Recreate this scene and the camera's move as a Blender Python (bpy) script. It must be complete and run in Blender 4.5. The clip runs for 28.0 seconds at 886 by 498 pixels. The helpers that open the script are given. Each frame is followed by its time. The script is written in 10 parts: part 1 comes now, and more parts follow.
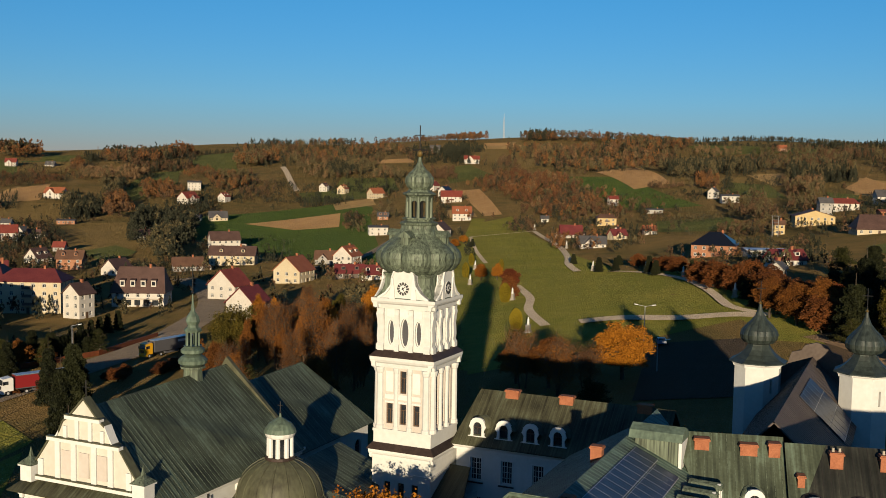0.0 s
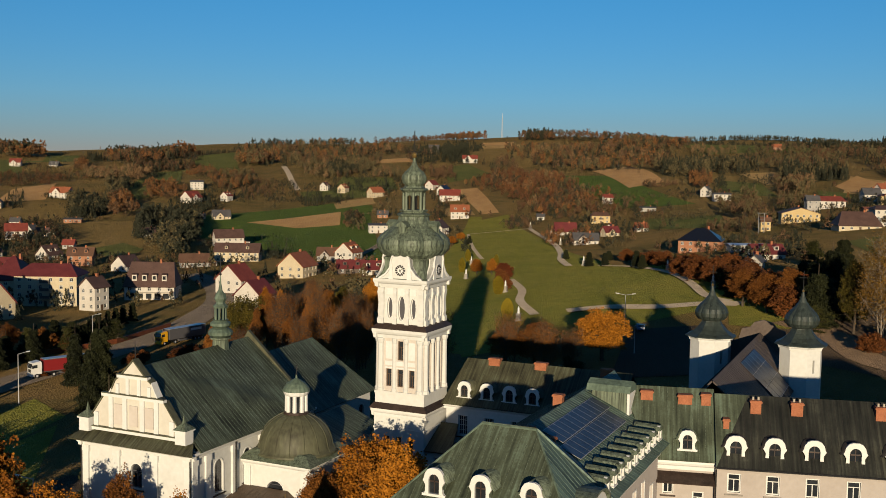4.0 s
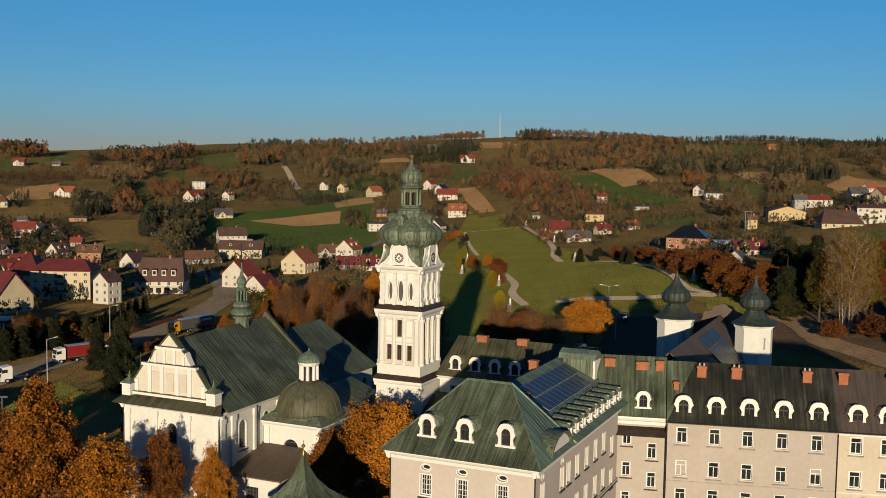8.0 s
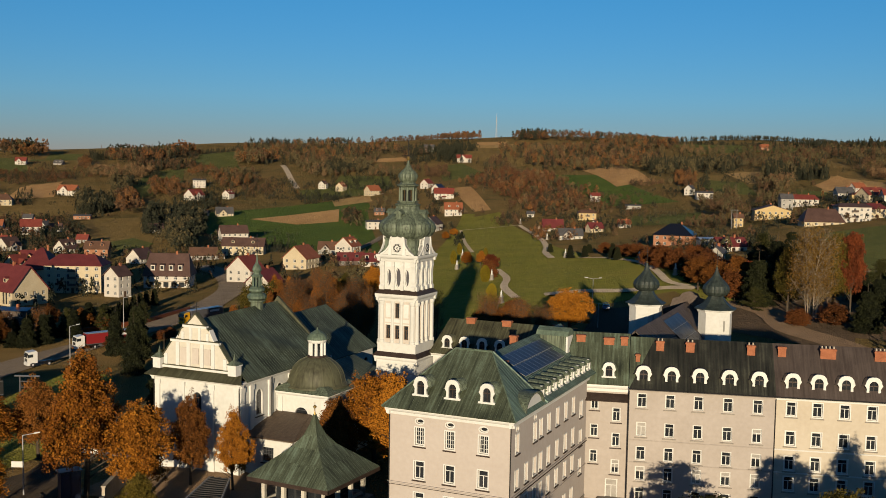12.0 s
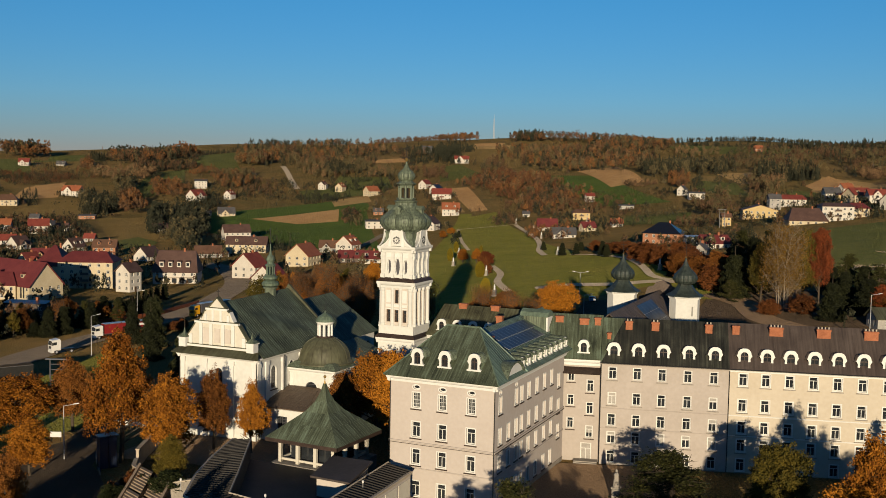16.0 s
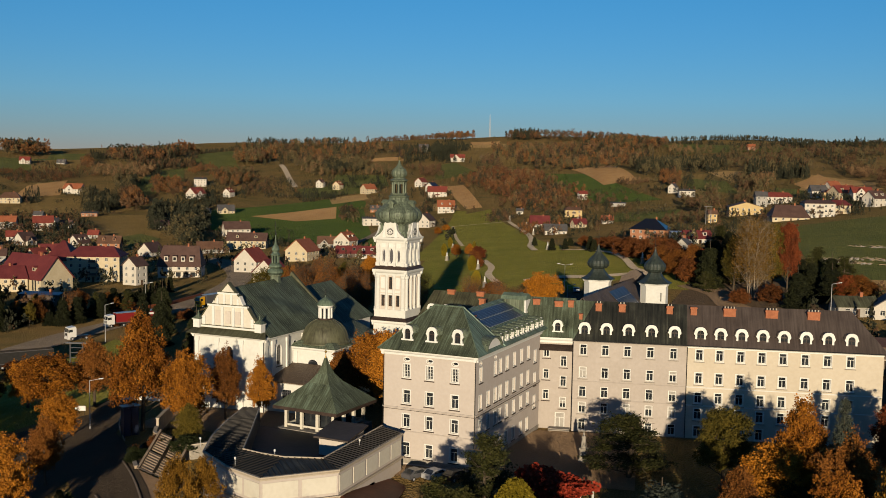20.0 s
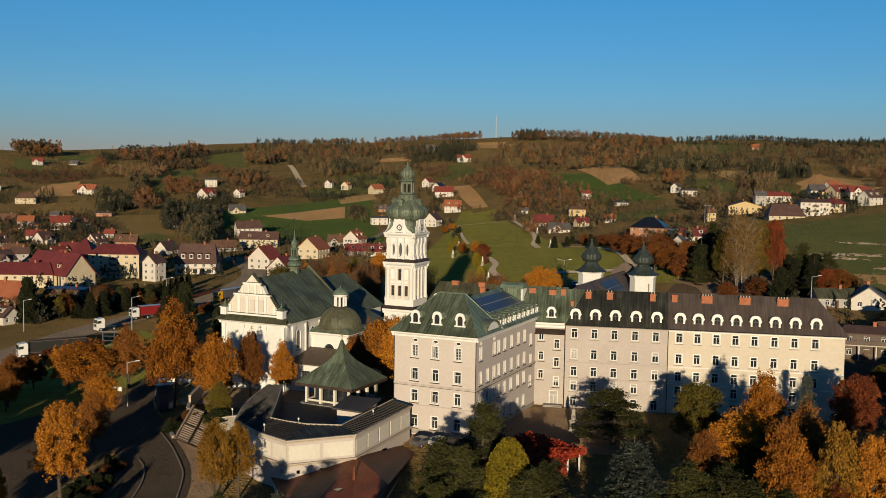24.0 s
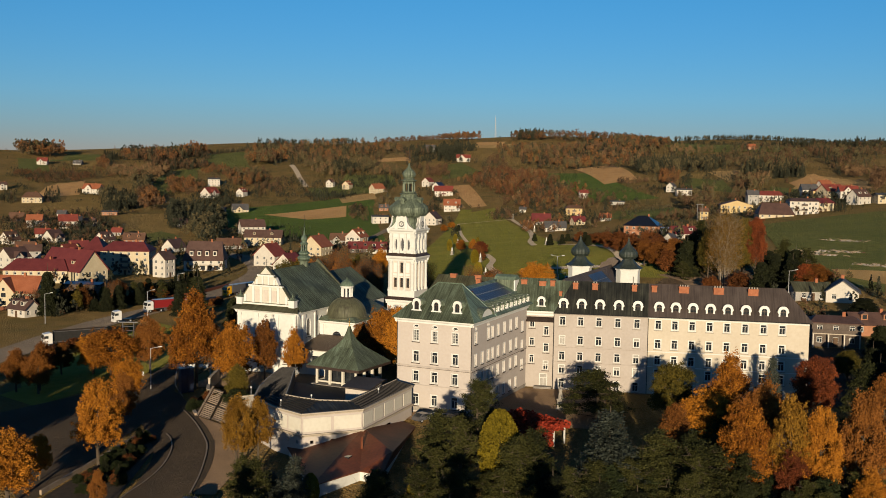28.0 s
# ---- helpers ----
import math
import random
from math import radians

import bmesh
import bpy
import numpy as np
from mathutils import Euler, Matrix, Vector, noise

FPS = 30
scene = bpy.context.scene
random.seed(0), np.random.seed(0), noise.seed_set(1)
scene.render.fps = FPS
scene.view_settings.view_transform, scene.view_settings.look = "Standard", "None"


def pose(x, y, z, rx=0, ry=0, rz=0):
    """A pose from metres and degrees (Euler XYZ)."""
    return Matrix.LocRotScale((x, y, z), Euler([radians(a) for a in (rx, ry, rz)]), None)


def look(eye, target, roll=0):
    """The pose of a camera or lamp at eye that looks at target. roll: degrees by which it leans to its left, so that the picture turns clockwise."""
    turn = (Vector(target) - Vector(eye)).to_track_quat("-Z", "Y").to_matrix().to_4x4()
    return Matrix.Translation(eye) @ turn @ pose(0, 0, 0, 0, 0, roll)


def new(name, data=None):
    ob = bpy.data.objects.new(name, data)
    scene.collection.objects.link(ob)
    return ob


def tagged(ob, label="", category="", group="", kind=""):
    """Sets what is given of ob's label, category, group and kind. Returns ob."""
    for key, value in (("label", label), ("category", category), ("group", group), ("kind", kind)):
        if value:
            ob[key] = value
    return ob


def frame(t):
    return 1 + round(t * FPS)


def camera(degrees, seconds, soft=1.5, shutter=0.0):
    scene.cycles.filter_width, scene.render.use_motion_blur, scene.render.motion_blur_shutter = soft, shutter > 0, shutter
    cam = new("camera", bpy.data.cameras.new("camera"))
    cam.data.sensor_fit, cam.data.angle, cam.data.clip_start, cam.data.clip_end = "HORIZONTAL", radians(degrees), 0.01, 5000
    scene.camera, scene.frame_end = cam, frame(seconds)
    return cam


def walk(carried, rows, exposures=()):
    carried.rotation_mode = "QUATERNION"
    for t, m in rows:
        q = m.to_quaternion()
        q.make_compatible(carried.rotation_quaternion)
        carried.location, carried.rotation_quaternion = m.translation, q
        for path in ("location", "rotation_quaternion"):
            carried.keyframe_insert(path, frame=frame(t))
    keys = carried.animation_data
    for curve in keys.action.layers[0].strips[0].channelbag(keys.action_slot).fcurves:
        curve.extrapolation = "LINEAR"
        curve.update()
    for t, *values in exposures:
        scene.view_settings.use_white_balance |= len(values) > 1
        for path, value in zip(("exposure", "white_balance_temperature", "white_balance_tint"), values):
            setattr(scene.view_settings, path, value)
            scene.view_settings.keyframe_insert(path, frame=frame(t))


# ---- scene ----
cam = camera(45.8, 28.0, 0.9)
PATH = [
    (0, (27.29, -53.547, 42.631), (26.464, -51.732, 42.471), 1.0),
    (0.5, (27.906, -53.735, 42.823), (27.064, -51.927, 42.665), 1.0),
    (1, (28.728, -55.193, 42.788), (27.885, -53.387, 42.631), 1.1),
    (1.5, (29.979, -58.507, 42.7), (29.15, -56.694, 42.54), 1.0),
    (2, (31.215, -61.251, 42.755), (30.394, -59.435, 42.593), 1.0),
    (2.5, (32.437, -63.455, 42.803), (31.614, -61.64, 42.641), 1.0),
    (3, (33.332, -65.289, 42.692), (32.509, -63.473, 42.53), 0.9),
    (3.5, (34.526, -67.44, 42.688), (33.702, -65.625, 42.527), 0.9),
    (5.5, (38.629, -75.454, 42.757), (37.802, -73.64, 42.595), 0.9),
    (6, (39.507, -77.325, 42.756), (38.68, -75.511, 42.594), 0.9),
    (6.5, (40.507, -79.327, 42.815), (39.68, -77.513, 42.652), 1.0),
    (7, (41.496, -81.42, 42.824), (40.67, -79.605, 42.661), 0.9),
    (7.5, (42.653, -83.469, 42.869), (41.829, -81.654, 42.706), 0.9),
    (8, (43.674, -85.419, 42.853), (42.851, -83.603, 42.691), 0.9),
    (8.5, (44.601, -87.317, 42.92), (43.78, -85.501, 42.757), 0.9),
    (9, (45.604, -89.337, 43.009), (44.783, -87.521, 42.846), 0.9),
    (9.5, (46.561, -91.331, 43.017), (45.742, -89.514, 42.854), 0.9),
    (10, (47.562, -93.296, 43.075), (46.743, -91.478, 42.911), 1.0),
    (10.5, (48.606, -95.446, 43.111), (47.787, -93.629, 42.948), 1.0),
    (11, (49.658, -97.441, 43.101), (48.84, -95.623, 42.938), 1.0),
    (11.5, (50.691, -99.45, 43.102), (49.872, -97.633, 42.939), 1.0),
    (12, (51.592, -101.314, 43.065), (50.774, -99.496, 42.902), 1.0),
    (12.5, (52.514, -103.255, 43.093), (51.695, -101.437, 42.93), 1.0),
    (14.5, (56.497, -111.426, 43.045), (55.679, -109.608, 42.883), 1.0),
    (15, (57.487, -113.462, 43.013), (56.67, -111.644, 42.852), 1.0),
    (15.5, (58.48, -115.554, 43.044), (57.664, -113.735, 42.883), 1.0),
    (16, (59.548, -117.463, 43.033), (58.733, -115.644, 42.872), 1.0),
    (16.5, (60.616, -119.49, 43.021), (59.802, -117.671, 42.86), 1.0),
    (17, (61.806, -121.573, 43.103), (60.993, -119.753, 42.942), 0.9),
    (17.5, (62.803, -123.273, 43.015), (61.991, -121.452, 42.854), 0.9),
    (18, (63.906, -125.182, 42.981), (63.094, -123.362, 42.819), 0.9),
    (18.5, (64.895, -127.155, 42.922), (64.085, -125.333, 42.76), 0.9),
    (19, (65.944, -129.041, 42.93), (65.134, -127.219, 42.768), 0.9),
    (19.5, (66.925, -130.998, 42.982), (66.115, -129.177, 42.819), 1.0),
    (20, (68.057, -132.942, 43.05), (67.247, -131.121, 42.886), 1.0),
    (20.5, (69.014, -134.763, 43.084), (68.203, -132.942, 42.92), 0.9),
    (21, (70.046, -136.976, 43.267), (69.234, -135.155, 43.103), 1.0),
    (21.5, (70.787, -138.775, 43.112), (69.973, -136.955, 42.949), 1.0),
    (23.5, (74.777, -146.946, 43.233), (73.955, -145.13, 43.069), 1.0),
    (24, (75.835, -149.103, 43.342), (75.012, -147.287, 43.178), 0.9),
    (24.5, (76.791, -150.902, 43.313), (75.967, -149.086, 43.148), 0.9),
    (25, (77.931, -153.075, 43.487), (77.108, -151.26, 43.322), 0.9),
    (25.5, (78.857, -155.131, 43.472), (78.034, -153.316, 43.308), 0.8),
    (26, (79.841, -157.103, 43.478), (79.019, -155.288, 43.313), 0.9),
    (26.5, (79.892, -157.175, 43.235), (79.061, -155.363, 43.076), 0.8),
    (27, (80.73, -157.746, 43.458), (79.883, -155.941, 43.303), 0.8),
    (27.5, (81.226, -160.382, 43.407), (80.394, -158.57, 43.248), 0.9),
    (28, (82.911, -164.222, 43.743), (82.089, -162.407, 43.578), 0.9),
]

walk(cam, [(t, look(eye, aim, roll)) for t, eye, aim, roll in PATH], [(0, 0.74, 6750, 9), (6, 0.54, 6750, 9), (12, 0.57, 6750, 9), (20, 0.58, 6750, 9), (25, 0.59, 6750, 9), (28, 0.70, 6750, 9)])

# ---- light: a low autumn sun behind the viewer, clear sky ----
SUN_TO = Vector((0.352, -0.936, 0.131)).normalized()
world = bpy.data.worlds.new("world")
scene.world = world
world.use_nodes = True
wn = world.node_tree.nodes
sky = wn.new("ShaderNodeTexSky")
sky.sky_type, sky.sun_disc = 'NISHITA', False
sky.sun_elevation = math.asin(SUN_TO.z)
sky.sun_rotation = math.atan2(SUN_TO.x, SUN_TO.y)
sky.altitude, sky.air_density, sky.dust_density, sky.ozone_density = 1200, 1.0, 0.05, 5.7
# valley haze: the sky greys towards the horizon and deepens above it
aim_at, level, haze, tinge = wn.new("ShaderNodeTexCoord"), wn.new("ShaderNodeSeparateXYZ"), wn.new("ShaderNodeValToRGB"), wn.new("ShaderNodeMix")
tinge.data_type, tinge.blend_type = 'RGBA', 'MULTIPLY'
tinge.inputs[0].default_value = 1.0
steps_of = haze.color_ramp.elements
steps_of[0].position, steps_of[0].color = 0.0, (1.0, 0.66, 0.65, 1)
steps_of[1].position, steps_of[1].color = 0.16, (0.73, 0.96, 0.89, 1)
steps_of.new(0.06).color = (0.95, 0.86, 0.83, 1)
for a, b in ((aim_at.outputs["Generated"], level.inputs[0]), (level.outputs[2], haze.inputs[0]), (sky.outputs[0], tinge.inputs[6]), (haze.outputs[0], tinge.inputs[7]), (tinge.outputs[2], wn["Background"].inputs[0])):
    world.node_tree.links.new(a, b)
wn["Background"].inputs[1].default_value = 0.089
sun_data = bpy.data.lights.new("sun", 'SUN')
sun_data.energy, sun_data.angle, sun_data.color = 5.0, radians(0.6), (1.0, 0.82, 0.58)
sun = new("sun", sun_data)
sun.rotation_mode = "QUATERNION"
sun.rotation_quaternion = SUN_TO.to_track_quat("Z", "Y")

# ---- materials ----
DULL = 0.8  # scales every base colour down, to deepen the shadows


def rgb(c):
    return (c[0] * DULL, c[1] * DULL, c[2] * DULL, 1.0)


def mat(name, c1, c2, size=4.0, fine=0.4, rough=0.8, metal=0.0, bump=0.25, stretch=(1, 1, 1), wild=0.0, island=0.0, spec=0.3, nap=0.0):
    """Two tones mixed by coarse and fine noise (sizes in metres), bumped by the fine one; nap: size of upright blades or clods that roughen the surface."""
    m = bpy.data.materials.new(name)
    m.use_nodes = True
    t, n, l = m.node_tree, m.node_tree.nodes, m.node_tree.links
    b = n["Principled BSDF"]
    b.inputs["Roughness"].default_value, b.inputs["Metallic"].default_value = rough, metal
    b.inputs["Specular IOR Level"].default_value = spec
    co = n.new("ShaderNodeNewGeometry")
    mp = n.new("ShaderNodeVectorMath")
    mp.operation = 'MULTIPLY'
    mp.inputs[1].default_value = stretch
    l.new(co.outputs["Position"], mp.inputs[0])
    big, small = n.new("ShaderNodeTexNoise"), n.new("ShaderNodeTexNoise")
    big.inputs["Scale"].default_value, small.inputs["Scale"].default_value = 1 / size, 1 / fine
    big.inputs["Detail"].default_value, small.inputs["Detail"].default_value = 3, 4
    l.new(mp.outputs[0], big.inputs["Vector"])
    l.new(mp.outputs[0], small.inputs["Vector"])
    add = n.new("ShaderNodeMath")
    add.operation = 'MULTIPLY_ADD'
    add.inputs[1].default_value = 0.55
    l.new(small.outputs[0], add.inputs[0])
    half = n.new("ShaderNodeMath")
    half.operation = 'MULTIPLY'
    half.inputs[1].default_value = 0.55
    l.new(big.outputs[0], half.inputs[0])
    l.new(half.outputs[0], add.inputs[2])
    last = add
    for amount, src in ((wild, n.new("ShaderNodeObjectInfo").outputs["Random"]), (island, co.outputs["Random Per Island"])):
        if amount:
            w, off = n.new("ShaderNodeMath"), n.new("ShaderNodeMath")
            w.operation, off.operation = 'MULTIPLY_ADD', 'SUBTRACT'
            w.inputs[1].default_value, off.inputs[1].default_value = amount, amount / 2
            l.new(src, w.inputs[0])
            l.new(last.outputs[0], off.inputs[0])
            l.new(off.outputs[0], w.inputs[2])
            last = w
    ramp = n.new("ShaderNodeValToRGB")
    ramp.color_ramp.elements[0].position, ramp.color_ramp.elements[1].position = 0.36, 0.70
    ramp.color_ramp.elements[0].color, ramp.color_ramp.elements[1].color = rgb(c1), rgb(c2)
    l.new(last.outputs[0], ramp.inputs[0])
    l.new(ramp.outputs[0], b.inputs["Base Color"])
    if nap:
        blades = n.new("ShaderNodeTexNoise")
        blades.inputs["Scale"].default_value, blades.inputs["Detail"].default_value = 1 / nap, 2
        l.new(co.outputs["Position"], blades.inputs["Vector"])
        bp = n.new("ShaderNodeBump")
        bp.inputs["Strength"].default_value, bp.inputs["Distance"].default_value = 1.0, nap * 3.0
        bp.inputs["Filter Width"].default_value = 0.02
        m.cycles.use_bump_map_correction = False
        l.new(blades.outputs[0], bp.inputs["Height"])
        l.new(bp.outputs[0], b.inputs["Normal"])
    elif bump:
        bp = n.new("ShaderNodeBump")
        bp.inputs["Strength"].default_value, bp.inputs["Distance"].default_value = bump, fine * (0.2 if bump < 0.9 else 0.55)
        l.new(small.outputs[0], bp.inputs["Height"])
        l.new(bp.outputs[0], b.inputs["Normal"])
    return m


M = {}
M["white"] = mat("white_plaster", (0.500, 0.505, 0.478), (0.575, 0.585, 0.562), 4.0, 0.5, 0.85, bump=0.12)
M["cream"] = mat("cream_plaster", (0.475, 0.450, 0.385), (0.540, 0.520, 0.455), 3.5, 0.5, 0.85, bump=0.12)
M["pinkish"] = mat("pale_pink_plaster", (0.445, 0.400, 0.352), (0.510, 0.470, 0.425), 3.0, 0.5, 0.85, bump=0.12)
M["greige"] = mat("grey_beige_plaster", (0.393, 0.351, 0.319), (0.441, 0.400, 0.368), 5.0, 0.5, 0.88, bump=0.1)
M["greige2"] = mat("grey_plaster", (0.320, 0.286, 0.257), (0.373, 0.338, 0.310), 5.0, 0.5, 0.88, bump=0.1)
M["creamwing"] = mat("light_cream_plaster", (0.410, 0.364, 0.290), (0.466, 0.420, 0.345), 5.0, 0.5, 0.88, bump=0.1)
M["trim"] = mat("white_trim_paint", (0.545, 0.550, 0.525), (0.620, 0.630, 0.612), 2.0, 0.3, 0.7, bump=0.08)
M["copper"] = mat("green_patina_copper", (0.006, 0.008, 0.005), (0.165, 0.205, 0.145), 1.0, 0.3, 0.6, 0.1, 0.2, (4, 4, 0.14))
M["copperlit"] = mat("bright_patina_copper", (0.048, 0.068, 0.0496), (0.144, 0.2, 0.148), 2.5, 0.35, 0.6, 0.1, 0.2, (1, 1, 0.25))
M["copperbrown"] = mat("brown_green_copper", (0.04, 0.0384, 0.024), (0.104, 0.108, 0.064), 2.5, 0.4, 0.6, 0.1, 0.2, (1, 1, 0.25))
M["onion"] = mat("dark_blue_copper", (0.010, 0.014, 0.012), (0.045, 0.060, 0.052), 1.2, 0.25, 0.5, 0.15, 0.2, (3, 3, 0.2), spec=0.4)
M["darktin"] = mat("dark_sheet_roof", (0.012, 0.011, 0.011), (0.030, 0.027, 0.025), 2.5, 0.4, 0.6, 0.0, 0.15, (1, 1, 0.25), spec=0.25)
M["browntin"] = mat("brown_sheet_roof", (0.04, 0.032, 0.028), (0.076, 0.0616, 0.0528), 2.5, 0.4, 0.65, 0.0, 0.15, (1, 1, 0.25), spec=0.25)
M["porchtin"] = mat("weathered_brown_sheet", (0.060, 0.043, 0.030), (0.125, 0.088, 0.060), 1.5, 0.4, 0.6, 0.0, 0.15, (3, 3, 0.3), spec=0.3)
M["bronze"] = mat("dark_cornice_sheet", (0.024, 0.016, 0.0128), (0.06, 0.04, 0.032), 1.5, 0.3, 0.55, 0.2, 0.1)
M["rustred"] = mat("rust_red_sheet", (0.085, 0.024, 0.009), (0.175, 0.052, 0.020), 3.0, 0.5, 0.6, 0.0, 0.1)
M["glass"] = mat("window_glass", (0.010, 0.012, 0.015), (0.03, 0.035, 0.04), 3.0, 1.0, 0.08, 0.0, 0.02, spec=0.6)
M["solar"] = mat("solar_panel", (0.018, 0.028, 0.052), (0.032, 0.048, 0.082), 2.0, 0.5, 0.38, 0.0, 0.02, spec=0.4)
M["brick"] = mat("red_chimney_brick", (0.20, 0.068, 0.032), (0.33, 0.125, 0.062), 0.8, 0.12, 0.9, bump=0.4)
M["iron"] = mat("dark_iron", (0.02, 0.02, 0.02), (0.05, 0.05, 0.05), 1.0, 0.1, 0.5, 0.6, 0.1)
M["gold"] = mat("worn_gilding", (0.256, 0.16, 0.048), (0.4, 0.272, 0.096), 0.5, 0.1, 0.4, 0.8, 0.1)
M["black"] = mat("black_paint", (0.006, 0.006, 0.006), (0.016, 0.016, 0.016), 0.6, 0.1, 0.6, bump=0.05)
M["wood"] = mat("brown_wood", (0.048, 0.0256, 0.0128), (0.104, 0.06, 0.032), 0.8, 0.1, 0.7, bump=0.2)
M["stone"] = mat("grey_stone", (0.176, 0.16, 0.136), (0.304, 0.28, 0.248), 1.2, 0.15, 0.9, bump=0.4)
M["steps"] = mat("weathered_brown_stone", (0.189, 0.1418, 0.0993), (0.3213, 0.2505, 0.1796), 1.5, 0.2, 0.9, bump=0.4)
M["concrete"] = mat("pale_concrete", (0.32, 0.272, 0.212), (0.432, 0.38, 0.308), 2.0, 0.2, 0.9, bump=0.2)
M["asphalt"] = mat("asphalt", (0.044, 0.033, 0.022), (0.075, 0.055, 0.036), 6.0, 0.6, 0.9, nap=0.04)
M["roadpale"] = mat("pale_asphalt", (0.170, 0.134, 0.098), (0.250, 0.200, 0.148), 8.0, 0.8, 0.9, nap=0.12)
M["paving"] = mat("block_paving", (0.20, 0.132, 0.080), (0.29, 0.195, 0.118), 5.0, 0.35, 0.9, nap=0.04)
M["gravel"] = mat("pale_gravel", (0.45, 0.36, 0.26), (0.60, 0.49, 0.365), 4.0, 0.3, 0.95, nap=0.15)
M["grass"] = mat("meadow_grass", (0.066, 0.084, 0.021), (0.130, 0.130, 0.036), 26.0, 3.0, 0.95, nap=0.5)
M["lawn"] = mat("bright_meadow", (0.142, 0.150, 0.019), (0.238, 0.212, 0.040), 24.0, 3.0, 0.95, nap=0.4)
M["wintercrop"] = mat("young_crop_green", (0.050, 0.090, 0.014), (0.090, 0.126, 0.022), 40.0, 6.0, 0.95, nap=0.5)
M["plough"] = mat("ploughed_soil", (0.364, 0.203, 0.081), (0.490, 0.294, 0.126), 30.0, 5.0, 0.95, stretch=(1, 0.3, 1), nap=0.6)
M["stubble"] = mat("dry_stubble", (0.301, 0.189, 0.073), (0.420, 0.277, 0.118), 25.0, 5.0, 0.95, stretch=(1, 0.4, 1), nap=0.6)
M["drygrass"] = mat("dry_meadow", (0.158, 0.109, 0.032), (0.235, 0.155, 0.054), 30.0, 4.0, 0.95, nap=0.4)
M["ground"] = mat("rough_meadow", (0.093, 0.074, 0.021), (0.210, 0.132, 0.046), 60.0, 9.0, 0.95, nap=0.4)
M["soil"] = mat("dark_bed_soil", (0.03, 0.022, 0.012), (0.075, 0.052, 0.03), 1.2, 0.3, 0.95, bump=0.5)
# earth brown about halved: the wing's shadow is put into the tone
M["earth"] = mat("brown_shade_toned_earth", (0.070, 0.048, 0.029), (0.125, 0.085, 0.052), 6.0, 0.8, 0.95, nap=0.3)
M["bark"] = mat("bark", (0.035, 0.026, 0.018), (0.085, 0.065, 0.045), 0.8, 0.08, 0.95, bump=0.5)
M["birch"] = mat("pale_birch_bark", (0.13, 0.105, 0.078), (0.31, 0.26, 0.20), 0.8, 0.1, 0.9, bump=0.3)


def leafy(name, c1, c2):
    return mat(name, c1, c2, 2.5, 0.5, 0.75, 0.0, 0.0, wild=0.3, island=0.24, spec=0.12)


M["lf_orange"] = leafy("orange_leaves", (0.130, 0.042, 0.005), (0.365, 0.142, 0.014))
M["lf_brown"] = leafy("russet_leaves", (0.075, 0.027, 0.006), (0.205, 0.078, 0.015))
M["lf_yellow"] = leafy("golden_leaves", (0.120, 0.058, 0.006), (0.270, 0.140, 0.018))
M["lf_olive"] = leafy("olive_leaves", (0.040, 0.036, 0.006), (0.120, 0.088, 0.014))
M["lf_green"] = leafy("dark_needles", (0.005, 0.007, 0.003), (0.018, 0.021, 0.007))
M["lf_blue"] = leafy("blue_green_needles", (0.0196, 0.0252, 0.0202), (0.056, 0.0644, 0.0504))
M["lf_thuja"] = leafy("yellow_green_thuja", (0.0906, 0.0689, 0.004), (0.1882, 0.141, 0.0108))
M["lf_red"] = leafy("red_creeper_leaves", (0.1066, 0.0115, 0.0066), (0.2706, 0.0328, 0.0148))


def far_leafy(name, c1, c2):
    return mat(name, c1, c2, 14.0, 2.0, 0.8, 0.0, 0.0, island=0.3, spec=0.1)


# blue lifted in most of these tones, to paint in distance haze
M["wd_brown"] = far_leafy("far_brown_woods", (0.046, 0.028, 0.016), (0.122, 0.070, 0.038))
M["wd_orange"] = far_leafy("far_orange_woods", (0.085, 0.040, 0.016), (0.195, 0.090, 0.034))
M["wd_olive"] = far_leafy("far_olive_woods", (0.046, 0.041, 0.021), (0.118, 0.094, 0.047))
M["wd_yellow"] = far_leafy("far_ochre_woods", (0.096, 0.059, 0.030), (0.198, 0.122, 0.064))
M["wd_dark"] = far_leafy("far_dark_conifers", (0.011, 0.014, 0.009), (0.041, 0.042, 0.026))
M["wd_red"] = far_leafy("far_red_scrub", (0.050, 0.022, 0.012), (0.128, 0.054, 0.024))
M["lf_bush"] = leafy("dark_hedge_leaves", (0.0084, 0.0137, 0.0042), (0.0236, 0.0304, 0.0095))
for key, a, c in (("roof_red", (0.1292, 0.0243, 0.0167), (0.2052, 0.0456, 0.0304)), ("roof_dark", (0.052, 0.028, 0.022), (0.096, 0.054, 0.043)),
                  ("roof_orange", (0.1976, 0.057, 0.0228), (0.2888, 0.0988, 0.0456)), ("roof_grey", (0.0456, 0.0441, 0.0456), (0.0912, 0.0874, 0.0874)),
                  ("roof_maroon", (0.0912, 0.0152, 0.0167), (0.1444, 0.0289, 0.0274)), ("roof_brown", (0.076, 0.038, 0.0228), (0.1292, 0.0684, 0.0418))):
    M[key] = mat(key, a, c, 3.0, 0.4, 0.7, 0.0, 0.25)
